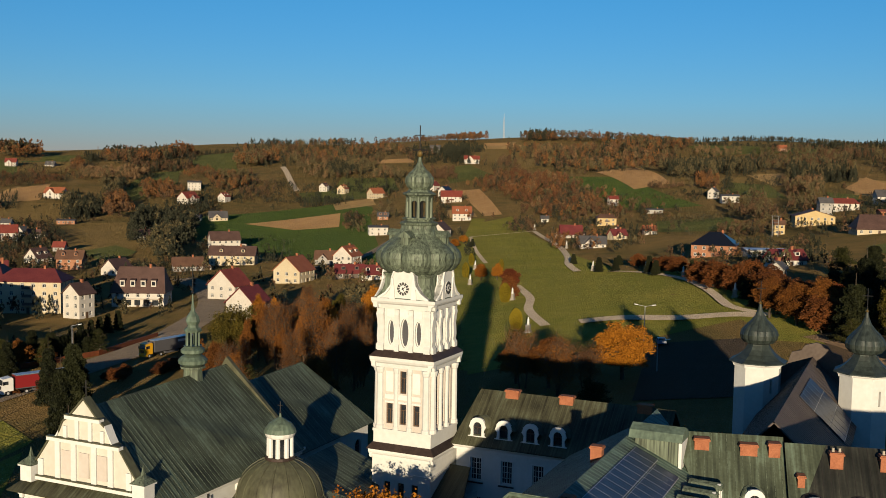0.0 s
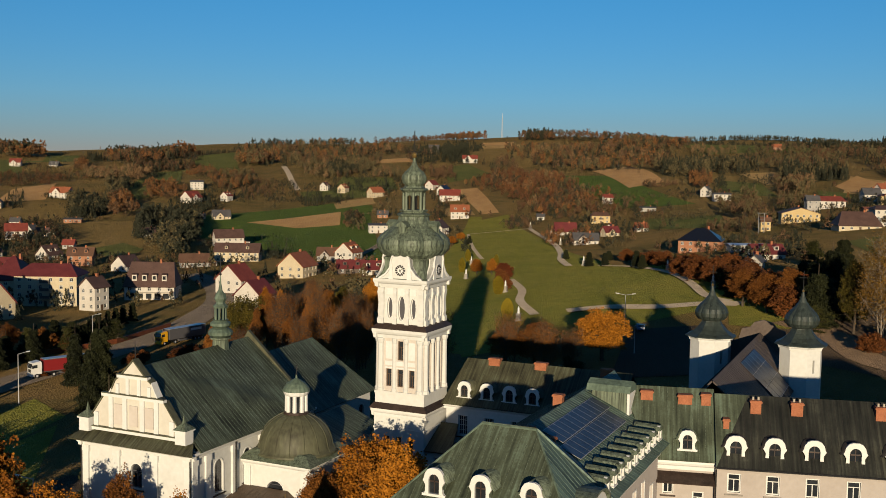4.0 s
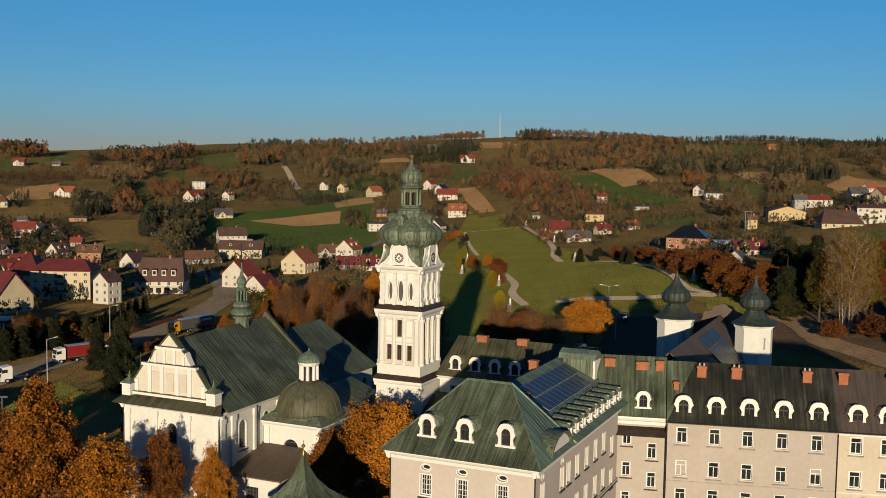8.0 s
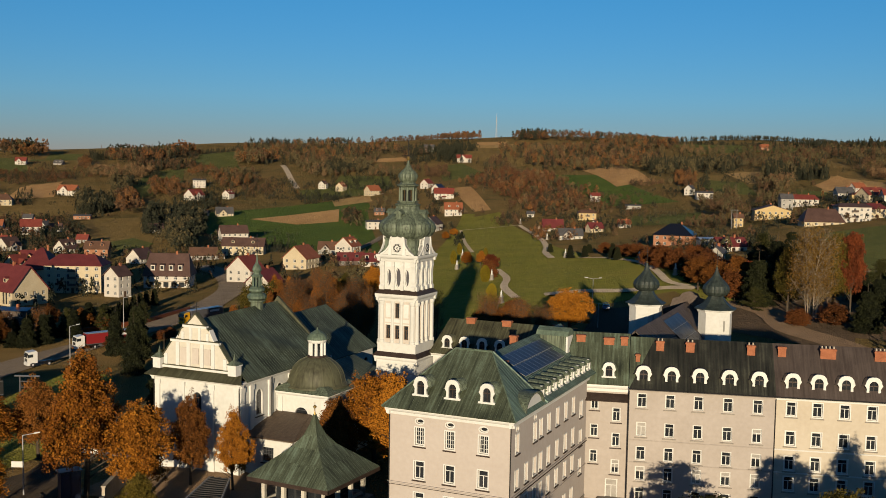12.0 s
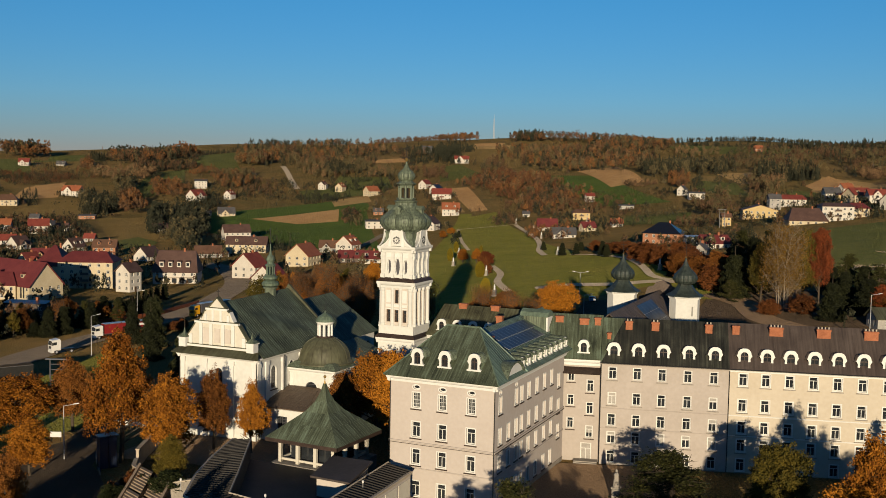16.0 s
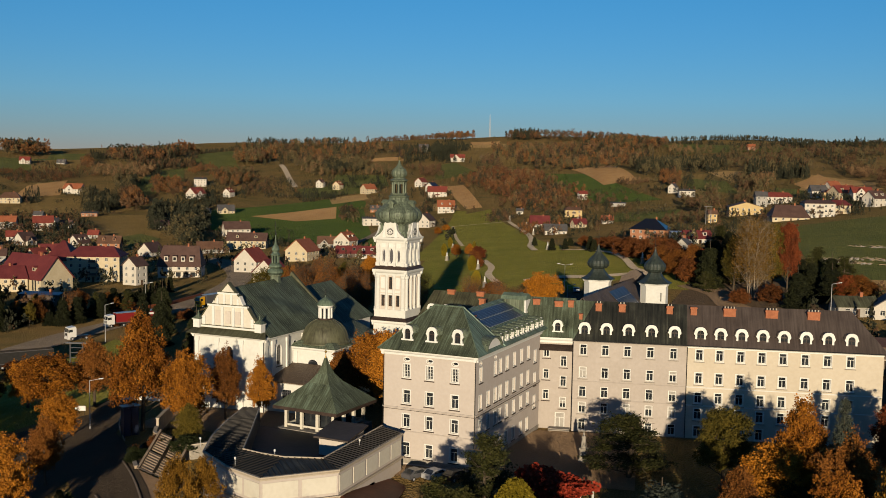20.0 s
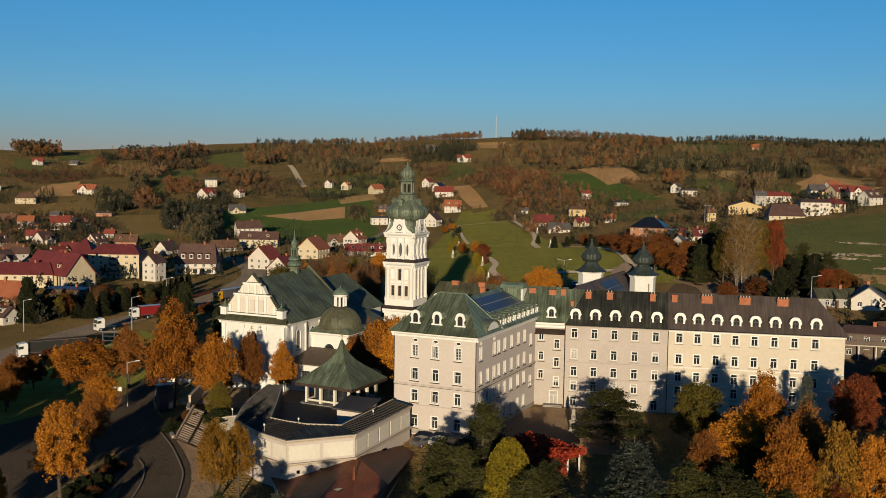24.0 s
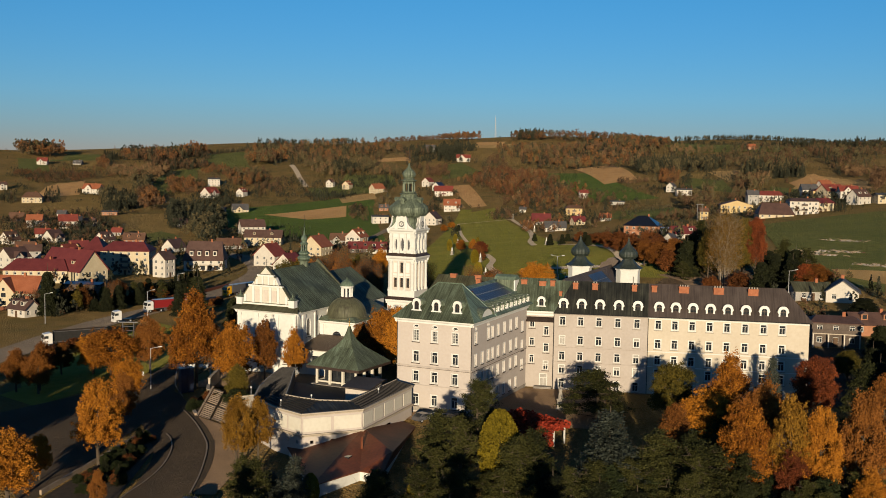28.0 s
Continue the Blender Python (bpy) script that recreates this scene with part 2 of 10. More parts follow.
for key, a, c in (("hw_white", (0.3952, 0.3724, 0.3268), (0.5016, 0.4712, 0.418)), ("hw_cream", (0.38, 0.3192, 0.2128), (0.4712, 0.4028, 0.2812)),
                  ("hw_yellow", (0.38, 0.2812, 0.1292), (0.456, 0.3496, 0.1824)), ("hw_grey", (0.228, 0.2204, 0.2052), (0.3344, 0.3192, 0.2964)),
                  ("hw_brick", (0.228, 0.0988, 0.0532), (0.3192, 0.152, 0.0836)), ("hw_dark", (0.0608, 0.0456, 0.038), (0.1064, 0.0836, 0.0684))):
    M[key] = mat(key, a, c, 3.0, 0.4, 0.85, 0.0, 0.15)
for key, c in (("p_red", (0.19, 0.016, 0.018)), ("p_white", (0.585, 0.585, 0.5694)), ("p_yellow", (0.585, 0.2964, 0.0156)), ("p_blue", (0.039, 0.0936, 0.195)),
               ("p_black", (0.0094, 0.0094, 0.0109)), ("p_silver", (0.351, 0.3588, 0.3744)), ("p_grey", (0.078, 0.078, 0.0858)), ("p_dkblue", (0.0156, 0.0234, 0.0468))):
    M[key] = mat(key, tuple(v * 0.92 for v in c), c, 2.0, 0.5, 0.3, 0.0, 0.0, spec=0.5)

def sheet(name, dark, mid, light, rough=0.6, width=0.65):
    """Weathered roof sheeting: bays of their own tone, streaks down the slope, stains."""
    m = bpy.data.materials.new(name)
    m.use_nodes = True
    n, l = m.node_tree.nodes, m.node_tree.links
    b = n["Principled BSDF"]
    b.inputs["Roughness"].default_value, b.inputs["Specular IOR Level"].default_value = rough, 0.3
    uv, sep = n.new("ShaderNodeUVMap"), n.new("ShaderNodeSeparateXYZ")
    uv.uv_map = "slope"
    l.new(uv.outputs[0], sep.inputs[0])

    def op(kind, a, c, d=None):
        k = n.new("ShaderNodeMath")
        k.operation = kind
        for i, q in enumerate((a, c) if d is None else (a, c, d)):
            if isinstance(q, (int, float)):
                k.inputs[i].default_value = q
            else:
                l.new(q, k.inputs[i])
        return k.outputs[0]
    bay = op('FLOOR', op('MULTIPLY', sep.outputs[0], 1 / width), 0)
    w1 = n.new("ShaderNodeTexWhiteNoise")
    w1.noise_dimensions = '1D'
    l.new(bay, w1.inputs["W"])
    row = op('FLOOR', op('MULTIPLY_ADD', w1.outputs[0], 3.0, op('MULTIPLY', sep.outputs[1], 0.2)), 0)
    w2 = n.new("ShaderNodeTexWhiteNoise")
    w2.noise_dimensions = '2D'
    both = n.new("ShaderNodeCombineXYZ")
    l.new(bay, both.inputs[0])
    l.new(row, both.inputs[1])
    l.new(both.outputs[0], w2.inputs["Vector"])
    run = n.new("ShaderNodeCombineXYZ")
    l.new(op('MULTIPLY', sep.outputs[0], 3.2), run.inputs[0])
    l.new(op('MULTIPLY', sep.outputs[1], 0.16), run.inputs[1])
    streak, stain, fine = n.new("ShaderNodeTexNoise"), n.new("ShaderNodeTexNoise"), n.new("ShaderNodeTexNoise")
    for k, s, d in ((streak, 1.0, 5), (stain, 0.28, 3), (fine, 5.0, 4)):
        k.inputs["Scale"].default_value, k.inputs["Detail"].default_value = s, d
    l.new(run.outputs[0], streak.inputs["Vector"])
    co = n.new("ShaderNodeNewGeometry")
    l.new(co.outputs["Position"], stain.inputs["Vector"])
    l.new(co.outputs["Position"], fine.inputs["Vector"])
    f = op('MULTIPLY_ADD', streak.outputs[0], 0.62, op('MULTIPLY', stain.outputs[0], 0.45))
    f = op('ADD', f, op('MULTIPLY_ADD', w2.outputs[0], 0.07, op('MULTIPLY_ADD', fine.outputs[0], 0.16, -0.115)))
    ramp = n.new("ShaderNodeValToRGB")
    e = ramp.color_ramp.elements
    e[0].position, e[1].position = 0.38, 0.78
    e[0].color, e[1].color = rgb(dark), rgb(light)
    e.new(0.56).color = rgb(mid)
    l.new(f, ramp.inputs[0])
    l.new(ramp.outputs[0], b.inputs["Base Color"])
    bp = n.new("ShaderNodeBump")
    bp.inputs["Strength"].default_value, bp.inputs["Distance"].default_value = 0.25, 0.06
    l.new(f, bp.inputs["Height"])
    l.new(bp.outputs[0], b.inputs["Normal"])
    return m


M["copper_sheet"] = sheet("streaked_green_copper_sheeting", (0.018, 0.023, 0.014), (0.062, 0.076, 0.048), (0.15, 0.205, 0.15))
# paler copy of the copper, with the side slopes' light put into the colour
M["copperlit_sheet"] = sheet("side_lit_green_copper_sheeting", (0.028, 0.045, 0.037), (0.085, 0.132, 0.108), (0.18, 0.275, 0.225))
M["copperbrown_sheet"] = sheet("brown_green_copper_sheeting", (0.018, 0.017, 0.009), (0.06, 0.06, 0.034), (0.12, 0.14, 0.09))
M["darktin_sheet"] = sheet("black_green_tin_sheeting", (0.006, 0.007, 0.005), (0.021, 0.022, 0.017), (0.066, 0.068, 0.050))
M["browntin_sheet"] = sheet("brown_tin_sheeting", (0.040, 0.030, 0.026), (0.066, 0.051, 0.044), (0.098, 0.078, 0.068))

# ---- mesh helpers ----
def part(name, data, material, parent=None, label="", m=None):
    """Link a bmesh or a mesh as one object, under a thing or a part."""
    if isinstance(data, bmesh.types.BMesh):
        me = bpy.data.meshes.new(name)
        data.to_mesh(me)
        data.free()
    else:
        me = data
    if material and not me.materials:
        me.materials.append(M[material] if isinstance(material, str) else material)
    ob = new(name, me)
    if m is not None:
        ob.matrix_basis = m
    ob.parent = parent
    if label:
        ob["label"] = label
    return ob


def empty(name, m=None, label="", category="", group="", kind=""):
    ob = new(name)
    ob.empty_display_size = 0.5
    if m is not None:
        ob.matrix_basis = m
    return tagged(ob, label, category, group, kind)


def raw(name, verts, faces, smooth=False):
    me = bpy.data.meshes.new(name)
    me.from_pydata(verts, [], faces)
    if smooth:
        me.polygons.foreach_set("use_smooth", [True] * len(me.polygons))
    me.update()
    return me


def quads_mesh(name, v):
    """A mesh of separate quads from an array (n, 4, 3)."""
    v = np.asarray(v, dtype=np.float32)
    n = len(v)
    me = bpy.data.meshes.new(name)
    me.vertices.add(4 * n)
    me.vertices.foreach_set("co", v.reshape(-1))
    me.loops.add(4 * n)
    me.loops.foreach_set("vertex_index", np.arange(4 * n, dtype=np.int32))
    me.polygons.add(n)
    me.polygons.foreach_set("loop_start", np.arange(0, 4 * n, 4, dtype=np.int32))
    me.update(calc_edges=True)
    return me


class Bag:
    """Collects vertices and faces of one mesh."""
    def __init__(self):
        self.v, self.f = [], []

    def add(self, verts, faces):
        k = len(self.v)
        self.v += [tuple(p) for p in verts]
        self.f += [tuple(i + k for i in q) for q in faces]
        return self

    def box(self, x0, x1, y0, y1, z0, z1):
        return self.add([(x0, y0, z0), (x1, y0, z0), (x1, y1, z0), (x0, y1, z0), (x0, y0, z1), (x1, y0, z1), (x1, y1, z1), (x0, y1, z1)],
                        [(3, 2, 1, 0), (4, 5, 6, 7), (0, 1, 5, 4), (1, 2, 6, 5), (2, 3, 7, 6), (3, 0, 4, 7)])

    def prism(self, outline, d):
        """A flat outline (list of 3D points) pushed along d."""
        n = len(outline)
        d = Vector(d)
        a = [Vector(p) for p in outline]
        return self.add(a + [p + d for p in a], [tuple(range(n))[::-1], tuple(range(n, 2 * n))] + [(i, (i + 1) % n, (i + 1) % n + n, i + n) for i in range(n)])

    def lathe(self, profile, n=16, cx=0, cy=0, turn=0.0, rib=0.0, square=0.0):
        """Turned form round (cx, cy): profile of (radius, z); rib: ridged gores; square: towards a square plan."""
        k = len(self.v)
        rows = []
        for r, z in profile:
            row = []
            for i in range(n):
                a = turn + 2 * math.pi * i / n
                q = r * (1 + rib * (1 if i % 2 == 0 else -1))
                if square:
                    q *= 1 + square * (1 / max(abs(math.cos(a - turn)), abs(math.sin(a - turn))) - 1)
                row.append((cx + q * math.cos(a), cy + q * math.sin(a), z))
            rows.append(row)
        self.v += [p for row in rows for p in row]
        m = len(profile)
        self.f += [(k + j * n + i, k + j * n + (i + 1) % n, k + (j + 1) * n + (i + 1) % n, k + (j + 1) * n + i) for j in range(m - 1) for i in range(n)]
        self.f += [tuple(k + i for i in range(n))[::-1], tuple(k + (m - 1) * n + i for i in range(n))]
        return self

    def rod(self, a, b, r0, r1=None, n=6):
        a, b = Vector(a), Vector(b)
        r1 = r0 if r1 is None else r1
        z = (b - a).normalized()
        x = z.orthogonal().normalized()
        y = z.cross(x)
        ring = [(math.cos(2 * math.pi * i / n), math.sin(2 * math.pi * i / n)) for i in range(n)]
        return self.add([a + (x * c + y * s) * r0 for c, s in ring] + [b + (x * c + y * s) * r1 for c, s in ring],
                        [tuple(range(n))[::-1], tuple(range(n, 2 * n))] + [(i, (i + 1) % n, (i + 1) % n + n, i + n) for i in range(n)])

    def mesh(self, name, smooth=False, weld=False):
        if weld:
            seen, index = {}, []
            for q in self.v:
                index.append(seen.setdefault((round(q[0], 3), round(q[1], 3), round(q[2], 3)), len(seen)))
            self.v = list(seen)
            self.f = [tuple(index[i] for i in f) for f in self.f]
            self.f = [f for f in self.f if len(set(f)) == len(f)]
        return raw(name, self.v, self.f, smooth)

# ---- the land: one sheet, laid out along the line of sight ----
LX, LY = 78.0, -153.0
UX, UY = -0.412, 0.911
# rows: distance from (LX, LY) along the valley axis; columns: sideways share of that distance
LAND_U = np.array([-400, 60, 140, 165, 205, 260, 400, 600, 850, 1150, 1500, 2000, 2700, 4600.0])
LAND_S = np.array([-0.45, -0.24, -0.15, 0.0, 0.15, 0.3, 0.45])
LAND_Z = np.array([
    -7, -7, -7, -8, -8, -8, -8,
    -6, -5, -5, -6, -6, -5, -5,
    -6, -4, -3, -2, -3, -3, -2,
    -6, -4, -2, 0, 0, 0, 0,
    -6, -4.5, 1, 0, 0, 1, 2,
    -6, -5, -2, 1, 3, 6, 8,
    -8, -8, -6, 0, 9, 15, 19,
    -10, -10, -8, -3, 3, 15, 23,
    -9, -9, -7, 1, 10, 20, 30,
    8, 8, 10, 20, 33, 37, 44,
    34, 36, 43, 54, 56, 56, 58,
    52, 63, 76, 92, 94, 90, 86,
    42, 52, 62, 80, 95, 102, 108,
    20, 30, 40, 60, 60, 70, 80.0]).reshape(14, 7)


def land_raw(u, v):
    s = np.clip(v / np.maximum(u, 260.0), -0.4499, 0.4499)
    u = np.clip(u, LAND_U[0], LAND_U[-1] - 1)
    i = np.clip(np.searchsorted(LAND_U, u, side="right") - 1, 0, len(LAND_U) - 2)
    j = np.clip(np.searchsorted(LAND_S, s, side="right") - 1, 0, len(LAND_S) - 2)
    a = (u - LAND_U[i]) / (LAND_U[i + 1] - LAND_U[i])
    b = (s - LAND_S[j]) / (LAND_S[j + 1] - LAND_S[j])
    return (LAND_Z[i, j] * (1 - a) * (1 - b) + LAND_Z[i + 1, j] * a * (1 - b) + LAND_Z[i, j + 1] * (1 - a) * b + LAND_Z[i + 1, j + 1] * a * b)


def land_uv(u, v):
    u, v = np.asarray(u, float), np.asarray(v, float)
    w = np.clip(u * 0.07, 5.0, 90.0)
    z = 0
    for du, dv, k in ((0, 0, 0.2), (1, 0, 0.2), (-1, 0, 0.2), (0, 1, 0.2), (0, -1, 0.2)):
        z = z + k * land_raw(u + du * w, v + dv * w)
    far = np.clip((u - 500) / 900, 0, 1)
    z = z + far * (7 * np.sin(u / 170 + v / 230) * np.cos(v / 190) + 4 * np.sin(u / 75 - v / 110 + 1.3))
    return z


def to_uv(x, y):
    x, y = np.asarray(x, float) - LX, np.asarray(y, float) - LY
    return x * UX + y * UY, x * UY - y * UX


def to_xy(u, v):
    u, v = np.asarray(u, float), np.asarray(v, float)
    return LX + u * UX + v * UY, LY + u * UY - v * UX


def land(x, y):
    return float(land_uv(*to_uv(x, y)))

# ---- ground sheet ----
def ground_sheet():
    us = np.concatenate([np.linspace(-400, 60, 24)[:-1], np.linspace(60, 420, 150)[:-1], np.geomspace(420, 4500, 170)])
    ss = np.concatenate([np.linspace(-1.9, -0.5, 12)[:-1], np.linspace(-0.5, 0.5, 150), np.linspace(0.5, 1.9, 12)[1:]])
    U, S = np.meshgrid(us, ss, indexing="ij")
    V = S * np.maximum(U, 260)
    Z = land_uv(U, V)
    X, Y = to_xy(U, V)
    n, m = U.shape
    vs = np.stack([X, Y, Z], -1).reshape(-1, 3)
    idx = np.arange(n * m).reshape(n, m)
    q = np.stack([idx[:-1, :-1], idx[1:, :-1], idx[1:, 1:], idx[:-1, 1:]], -1).reshape(-1, 4)[:, ::-1]
    me = raw("ground", vs.tolist(), q.tolist(), True)
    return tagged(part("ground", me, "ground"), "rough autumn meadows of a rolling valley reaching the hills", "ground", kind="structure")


ground_sheet()


PLOTS, LANES = [], []


def patch(name, corners, material, label, lift=0.25, n=40, category="field", kind="structure"):
    """A four-cornered piece of land laid on the ground; corners as (x, y) in order."""
    a, b, c, d = [np.array(p, float) for p in corners]
    PLOTS.append((np.array(corners, float), material))
    vs, fs = [], []
    for i in range(n + 1):
        for j in range(n + 1):
            s, t = i / n, j / n
            p = a * (1 - s) * (1 - t) + b * s * (1 - t) + c * s * t + d * (1 - s) * t
            u, v = to_uv(*p)
            vs.append((p[0], p[1], float(land_uv(u, v)) + 0.5 * lift * max(1.0, float(u) / 700)))
    for i in range(n):
        for j in range(n):
            k = i * (n + 1) + j
            fs.append((k, k + n + 1, k + n + 2, k + 1))
    me = raw(name, vs, fs, True)
    if me.polygons[0].normal.z < 0:
        me.flip_normals()
    return tagged(part(name, me, material), label, category, kind=kind)


def ribbon(name, pts, width, material, label, lift=0.12, category="road", z=None, kind="structure", parent=None):
    """A road or path laid on the ground along (x, y) points, smoothed."""
    p = [np.array(q, float) for q in pts]
    line = []
    for i in range(len(p) - 1):
        p0, p1, p2, p3 = p[max(i - 1, 0)], p[i], p[i + 1], p[min(i + 2, len(p) - 1)]
        k = max(3, int(np.linalg.norm(p2 - p1) / 6))
        for t in np.arange(k) / k:
            line.append(0.5 * (2 * p1 + (p2 - p0) * t + (2 * p0 - 5 * p1 + 4 * p2 - p3) * t * t + (3 * p1 - p0 - 3 * p2 + p3) * t ** 3))
    line.append(p[-1])
    LANES.append((np.array(line), width, material))
    vs, fs = [], []
    for i, q in enumerate(line):
        d = line[min(i + 1, len(line) - 1)] - line[max(i - 1, 0)]
        nrm = np.array([-d[1], d[0]]) / np.linalg.norm(d)
        for k in (-0.5, -0.17, 0.17, 0.5):
            r = q + nrm * k * width
            vs.append((r[0], r[1], (land(r[0], r[1]) if z is None else z) + lift))
    for i in range(len(line) - 1):
        for k in range(3):
            a = i * 4 + k
            fs.append((a, a + 4, a + 5, a + 1))
    me = raw(name, vs, fs, True)
    if me.polygons[0].normal.z < 0:
        me.flip_normals()
    return tagged(part(name, me, material, parent), label, category, kind=kind)

# ---- building helpers ----
def facade(parent, p0, p1, z0, z1, holes, material, thick=0.45, name="wall"):
    """A wall from p0 to p1 (outside on the right), with openings (s, z, w, h, head) through it; head 0 flat, 1 arched, 2 oval."""
    p0, p1 = Vector((*p0, 0)), Vector((*p1, 0))
    d = (p1 - p0)
    length = d.length
    d.normalize()
    inward = Vector((-d.y, d.x, 0))
    cut_s = sorted({0.0, length, *[round(h[0] - h[2] / 2, 3) for h in holes], *[round(h[0] + h[2] / 2, 3) for h in holes]})
    cut_z = sorted({z0, z1, *[round(h[1] - h[3] / 2, 3) for h in holes], *[round(h[1] + h[3] / 2, 3) for h in holes]})
    bag = Bag()

    def at(s, z, k=0.0):
        return p0 + d * s + inward * k + Vector((0, 0, z))
    for i in range(len(cut_s) - 1):
        for j in range(len(cut_z) - 1):
            sc, zc = (cut_s[i] + cut_s[i + 1]) / 2, (cut_z[j] + cut_z[j + 1]) / 2
            if any(abs(sc - h[0]) < h[2] / 2 and abs(zc - h[1]) < h[3] / 2 for h in holes):
                continue
            a, b, c, e = cut_s[i], cut_s[i + 1], cut_z[j], cut_z[j + 1]
            bag.add([at(a, c), at(b, c), at(b, e), at(a, e)], [(0, 1, 2, 3)])
            bag.add([at(a, c, thick), at(b, c, thick), at(b, e, thick), at(a, e, thick)], [(3, 2, 1, 0)])
    for h in holes:
        a, b, c, e = h[0] - h[2] / 2, h[0] + h[2] / 2, h[1] - h[3] / 2, h[1] + h[3] / 2
        for q in (((a, c), (b, c)), ((b, c), (b, e)), ((b, e), (a, e)), ((a, e), (a, c))):
            bag.add([at(*q[0]), at(*q[1]), at(*q[1], thick), at(*q[0], thick)], [(3, 2, 1, 0)])
        if h[4]:
            corners = [(a, e, 1, -1), (b, e, -1, -1)] + ([(a, c, 1, 1), (b, c, -1, 1)] if h[4] == 2 else [])
            rx, rz = h[2] / 2, (h[2] / 2 if h[4] == 1 else h[3] / 2)
            for cx, cz, sx, sz in corners:
                arc = [(cx + sx * rx * (1 - math.cos(q)), cz + sz * rz * (1 - math.sin(q))) for q in [math.pi / 2 * k / 6 for k in range(7)]]
                outline = [(cx, cz)] + arc
                pts = [at(s, z, 0.004) for s, z in outline]
                fill = Bag().prism(pts, inward * (thick - 0.01))
                bag.add(fill.v, fill.f)
    return part(name, bag.mesh(name, False, True), material, parent)


def outline_of(w, h, head, k=0.0):
    """Outline of an opening grown by k, in the plane y = 0, centred on 0."""
    w, h = w + 2 * k, h + 2 * k
    if head == 0:
        return [(-w / 2, -h / 2), (w / 2, -h / 2), (w / 2, h / 2), (-w / 2, h / 2)]
    if head == 1:
        r = w / 2
        return [(-r, -h / 2), (r, -h / 2)] + [(r * math.cos(a), h / 2 - r + r * math.sin(a)) for a in [math.pi * i / 10 for i in range(11)]]
    return [(w / 2 * math.cos(a), h / 2 * math.sin(a)) for a in [2 * math.pi * i / 16 for i in range(16)]]


def ring(bag, w, h, head, k0, k1, y0, y1):
    """A band round an opening between two offsets, from depth y0 to y1 (y0 in front)."""
    a, b = outline_of(w, h, head, k0), outline_of(w, h, head, k1)
    n = len(a)
    vs = [(x, y, z) for y in (y0, y1) for o in (a, b) for x, z in o]
    fs = []
    for i in range(n):
        j = (i + 1) % n
        fs += [(i, n + i, n + j, j)[::-1], (2 * n + i, 2 * n + j, 3 * n + j, 3 * n + i)[::-1], (n + i, 3 * n + i, 3 * n + j, n + j)[::-1], (i, j, 2 * n + j, 2 * n + i)[::-1]]
    bag.add(vs, fs)


WINDOW_MESHES = {}


def window_meshes(w, h, head, style):
    """Sash, pane, surround and sill of a window; style: plain, bars, surround."""
    key = (round(w, 2), round(h, 2), head, style)
    if key in WINDOW_MESHES:
        return WINDOW_MESHES[key]
    sash = Bag()
    ring(sash, w, h, head, -0.10, 0.0, 0.20, 0.28)
    if head != 2:
        top = h / 2 - (w / 2 if head == 1 else 0.1)
        sash.box(-0.04, 0.04, 0.205, 0.275, -h / 2 + 0.1, top if head else (h / 2 - 0.1 if style == "bars" else h * 0.17))
        if style == "bars":
            for z in (-h * 0.25, 0.0, h * 0.25):
                sash.box(-w / 2 + 0.1, w / 2 - 0.1, 0.215, 0.265, z - 0.02, z + 0.02)
            for x in (-w / 4, w / 4):
                sash.box(x - 0.02, x + 0.02, 0.216, 0.264, -h / 2 + 0.1, top if head else h / 2 - 0.1)
        else:
            sash.box(-w / 2 + 0.1, w / 2 - 0.1, 0.215, 0.265, h * 0.17, h * 0.17 + 0.07)
    pane = Bag()
    o = outline_of(w, h, head, -0.09)
    pane.prism([(x, 0.235, z) for x, z in o], (0, 0.02, 0))
    got = {"sash": sash.mesh("window"), "pane": pane.mesh("pane")}
    if style in ("surround", "bars", "slim"):
        s = Bag()
        ring(s, w, h, head, 0.002, 0.045 if style == "slim" else 0.12, -0.02 if style == "slim" else -0.05, 0.02)
        got["surround"] = s.mesh("surround")
        if head != 2:
            got["sill"] = Bag().box(-w / 2 - 0.25, w / 2 + 0.25, -0.16, 0.05, -h / 2 - 0.29, -h / 2 - 0.17).mesh("sill")
    WINDOW_MESHES[key] = got
    return got


BLINDS = random.Random(3)


def windows(parent, p0, p1, holes, style="surround", mats=("trim", "glass", "trim", "bronze")):
    p0, p1 = Vector((*p0, 0)), Vector((*p1, 0))
    d = (p1 - p0).normalized()
    turn = math.degrees(math.atan2(d.y, d.x))
    for s, z, w, h, head in holes:
        q = p0 + d * s
        got = window_meshes(w, h, head, style)
        win = part("window", got["sash"], mats[0], parent, m=pose(q.x, q.y, z, 0, 0, turn))
        part("pane", got["pane"], mats[1], win)
        if "surround" in got:
            part("surround", got["surround"], mats[2], win)
        if "sill" in got:
            part("sill", got["sill"], mats[3], win, "dark metal sill" if mats[3] == "bronze" else "pale stone sill")
        if style == "slim" and BLINDS.random() < 0.2:
            low = BLINDS.choice((-0.42, -0.1, 0.1))
            part("blind", Bag().box(-w / 2 + 0.1, w / 2 - 0.1, 0.226, 0.232, h * low, h / 2 - 0.1).mesh("blind"), "hw_grey", win, "pale drawn blind")


def wall_with_windows(parent, p0, p1, z0, z1, holes, material, style="surround", thick=0.45, mats=("trim", "glass", "trim", "bronze")):
    facade(parent, p0, p1, z0, z1, holes, material, thick)
    windows(parent, p0, p1, holes, style, mats)


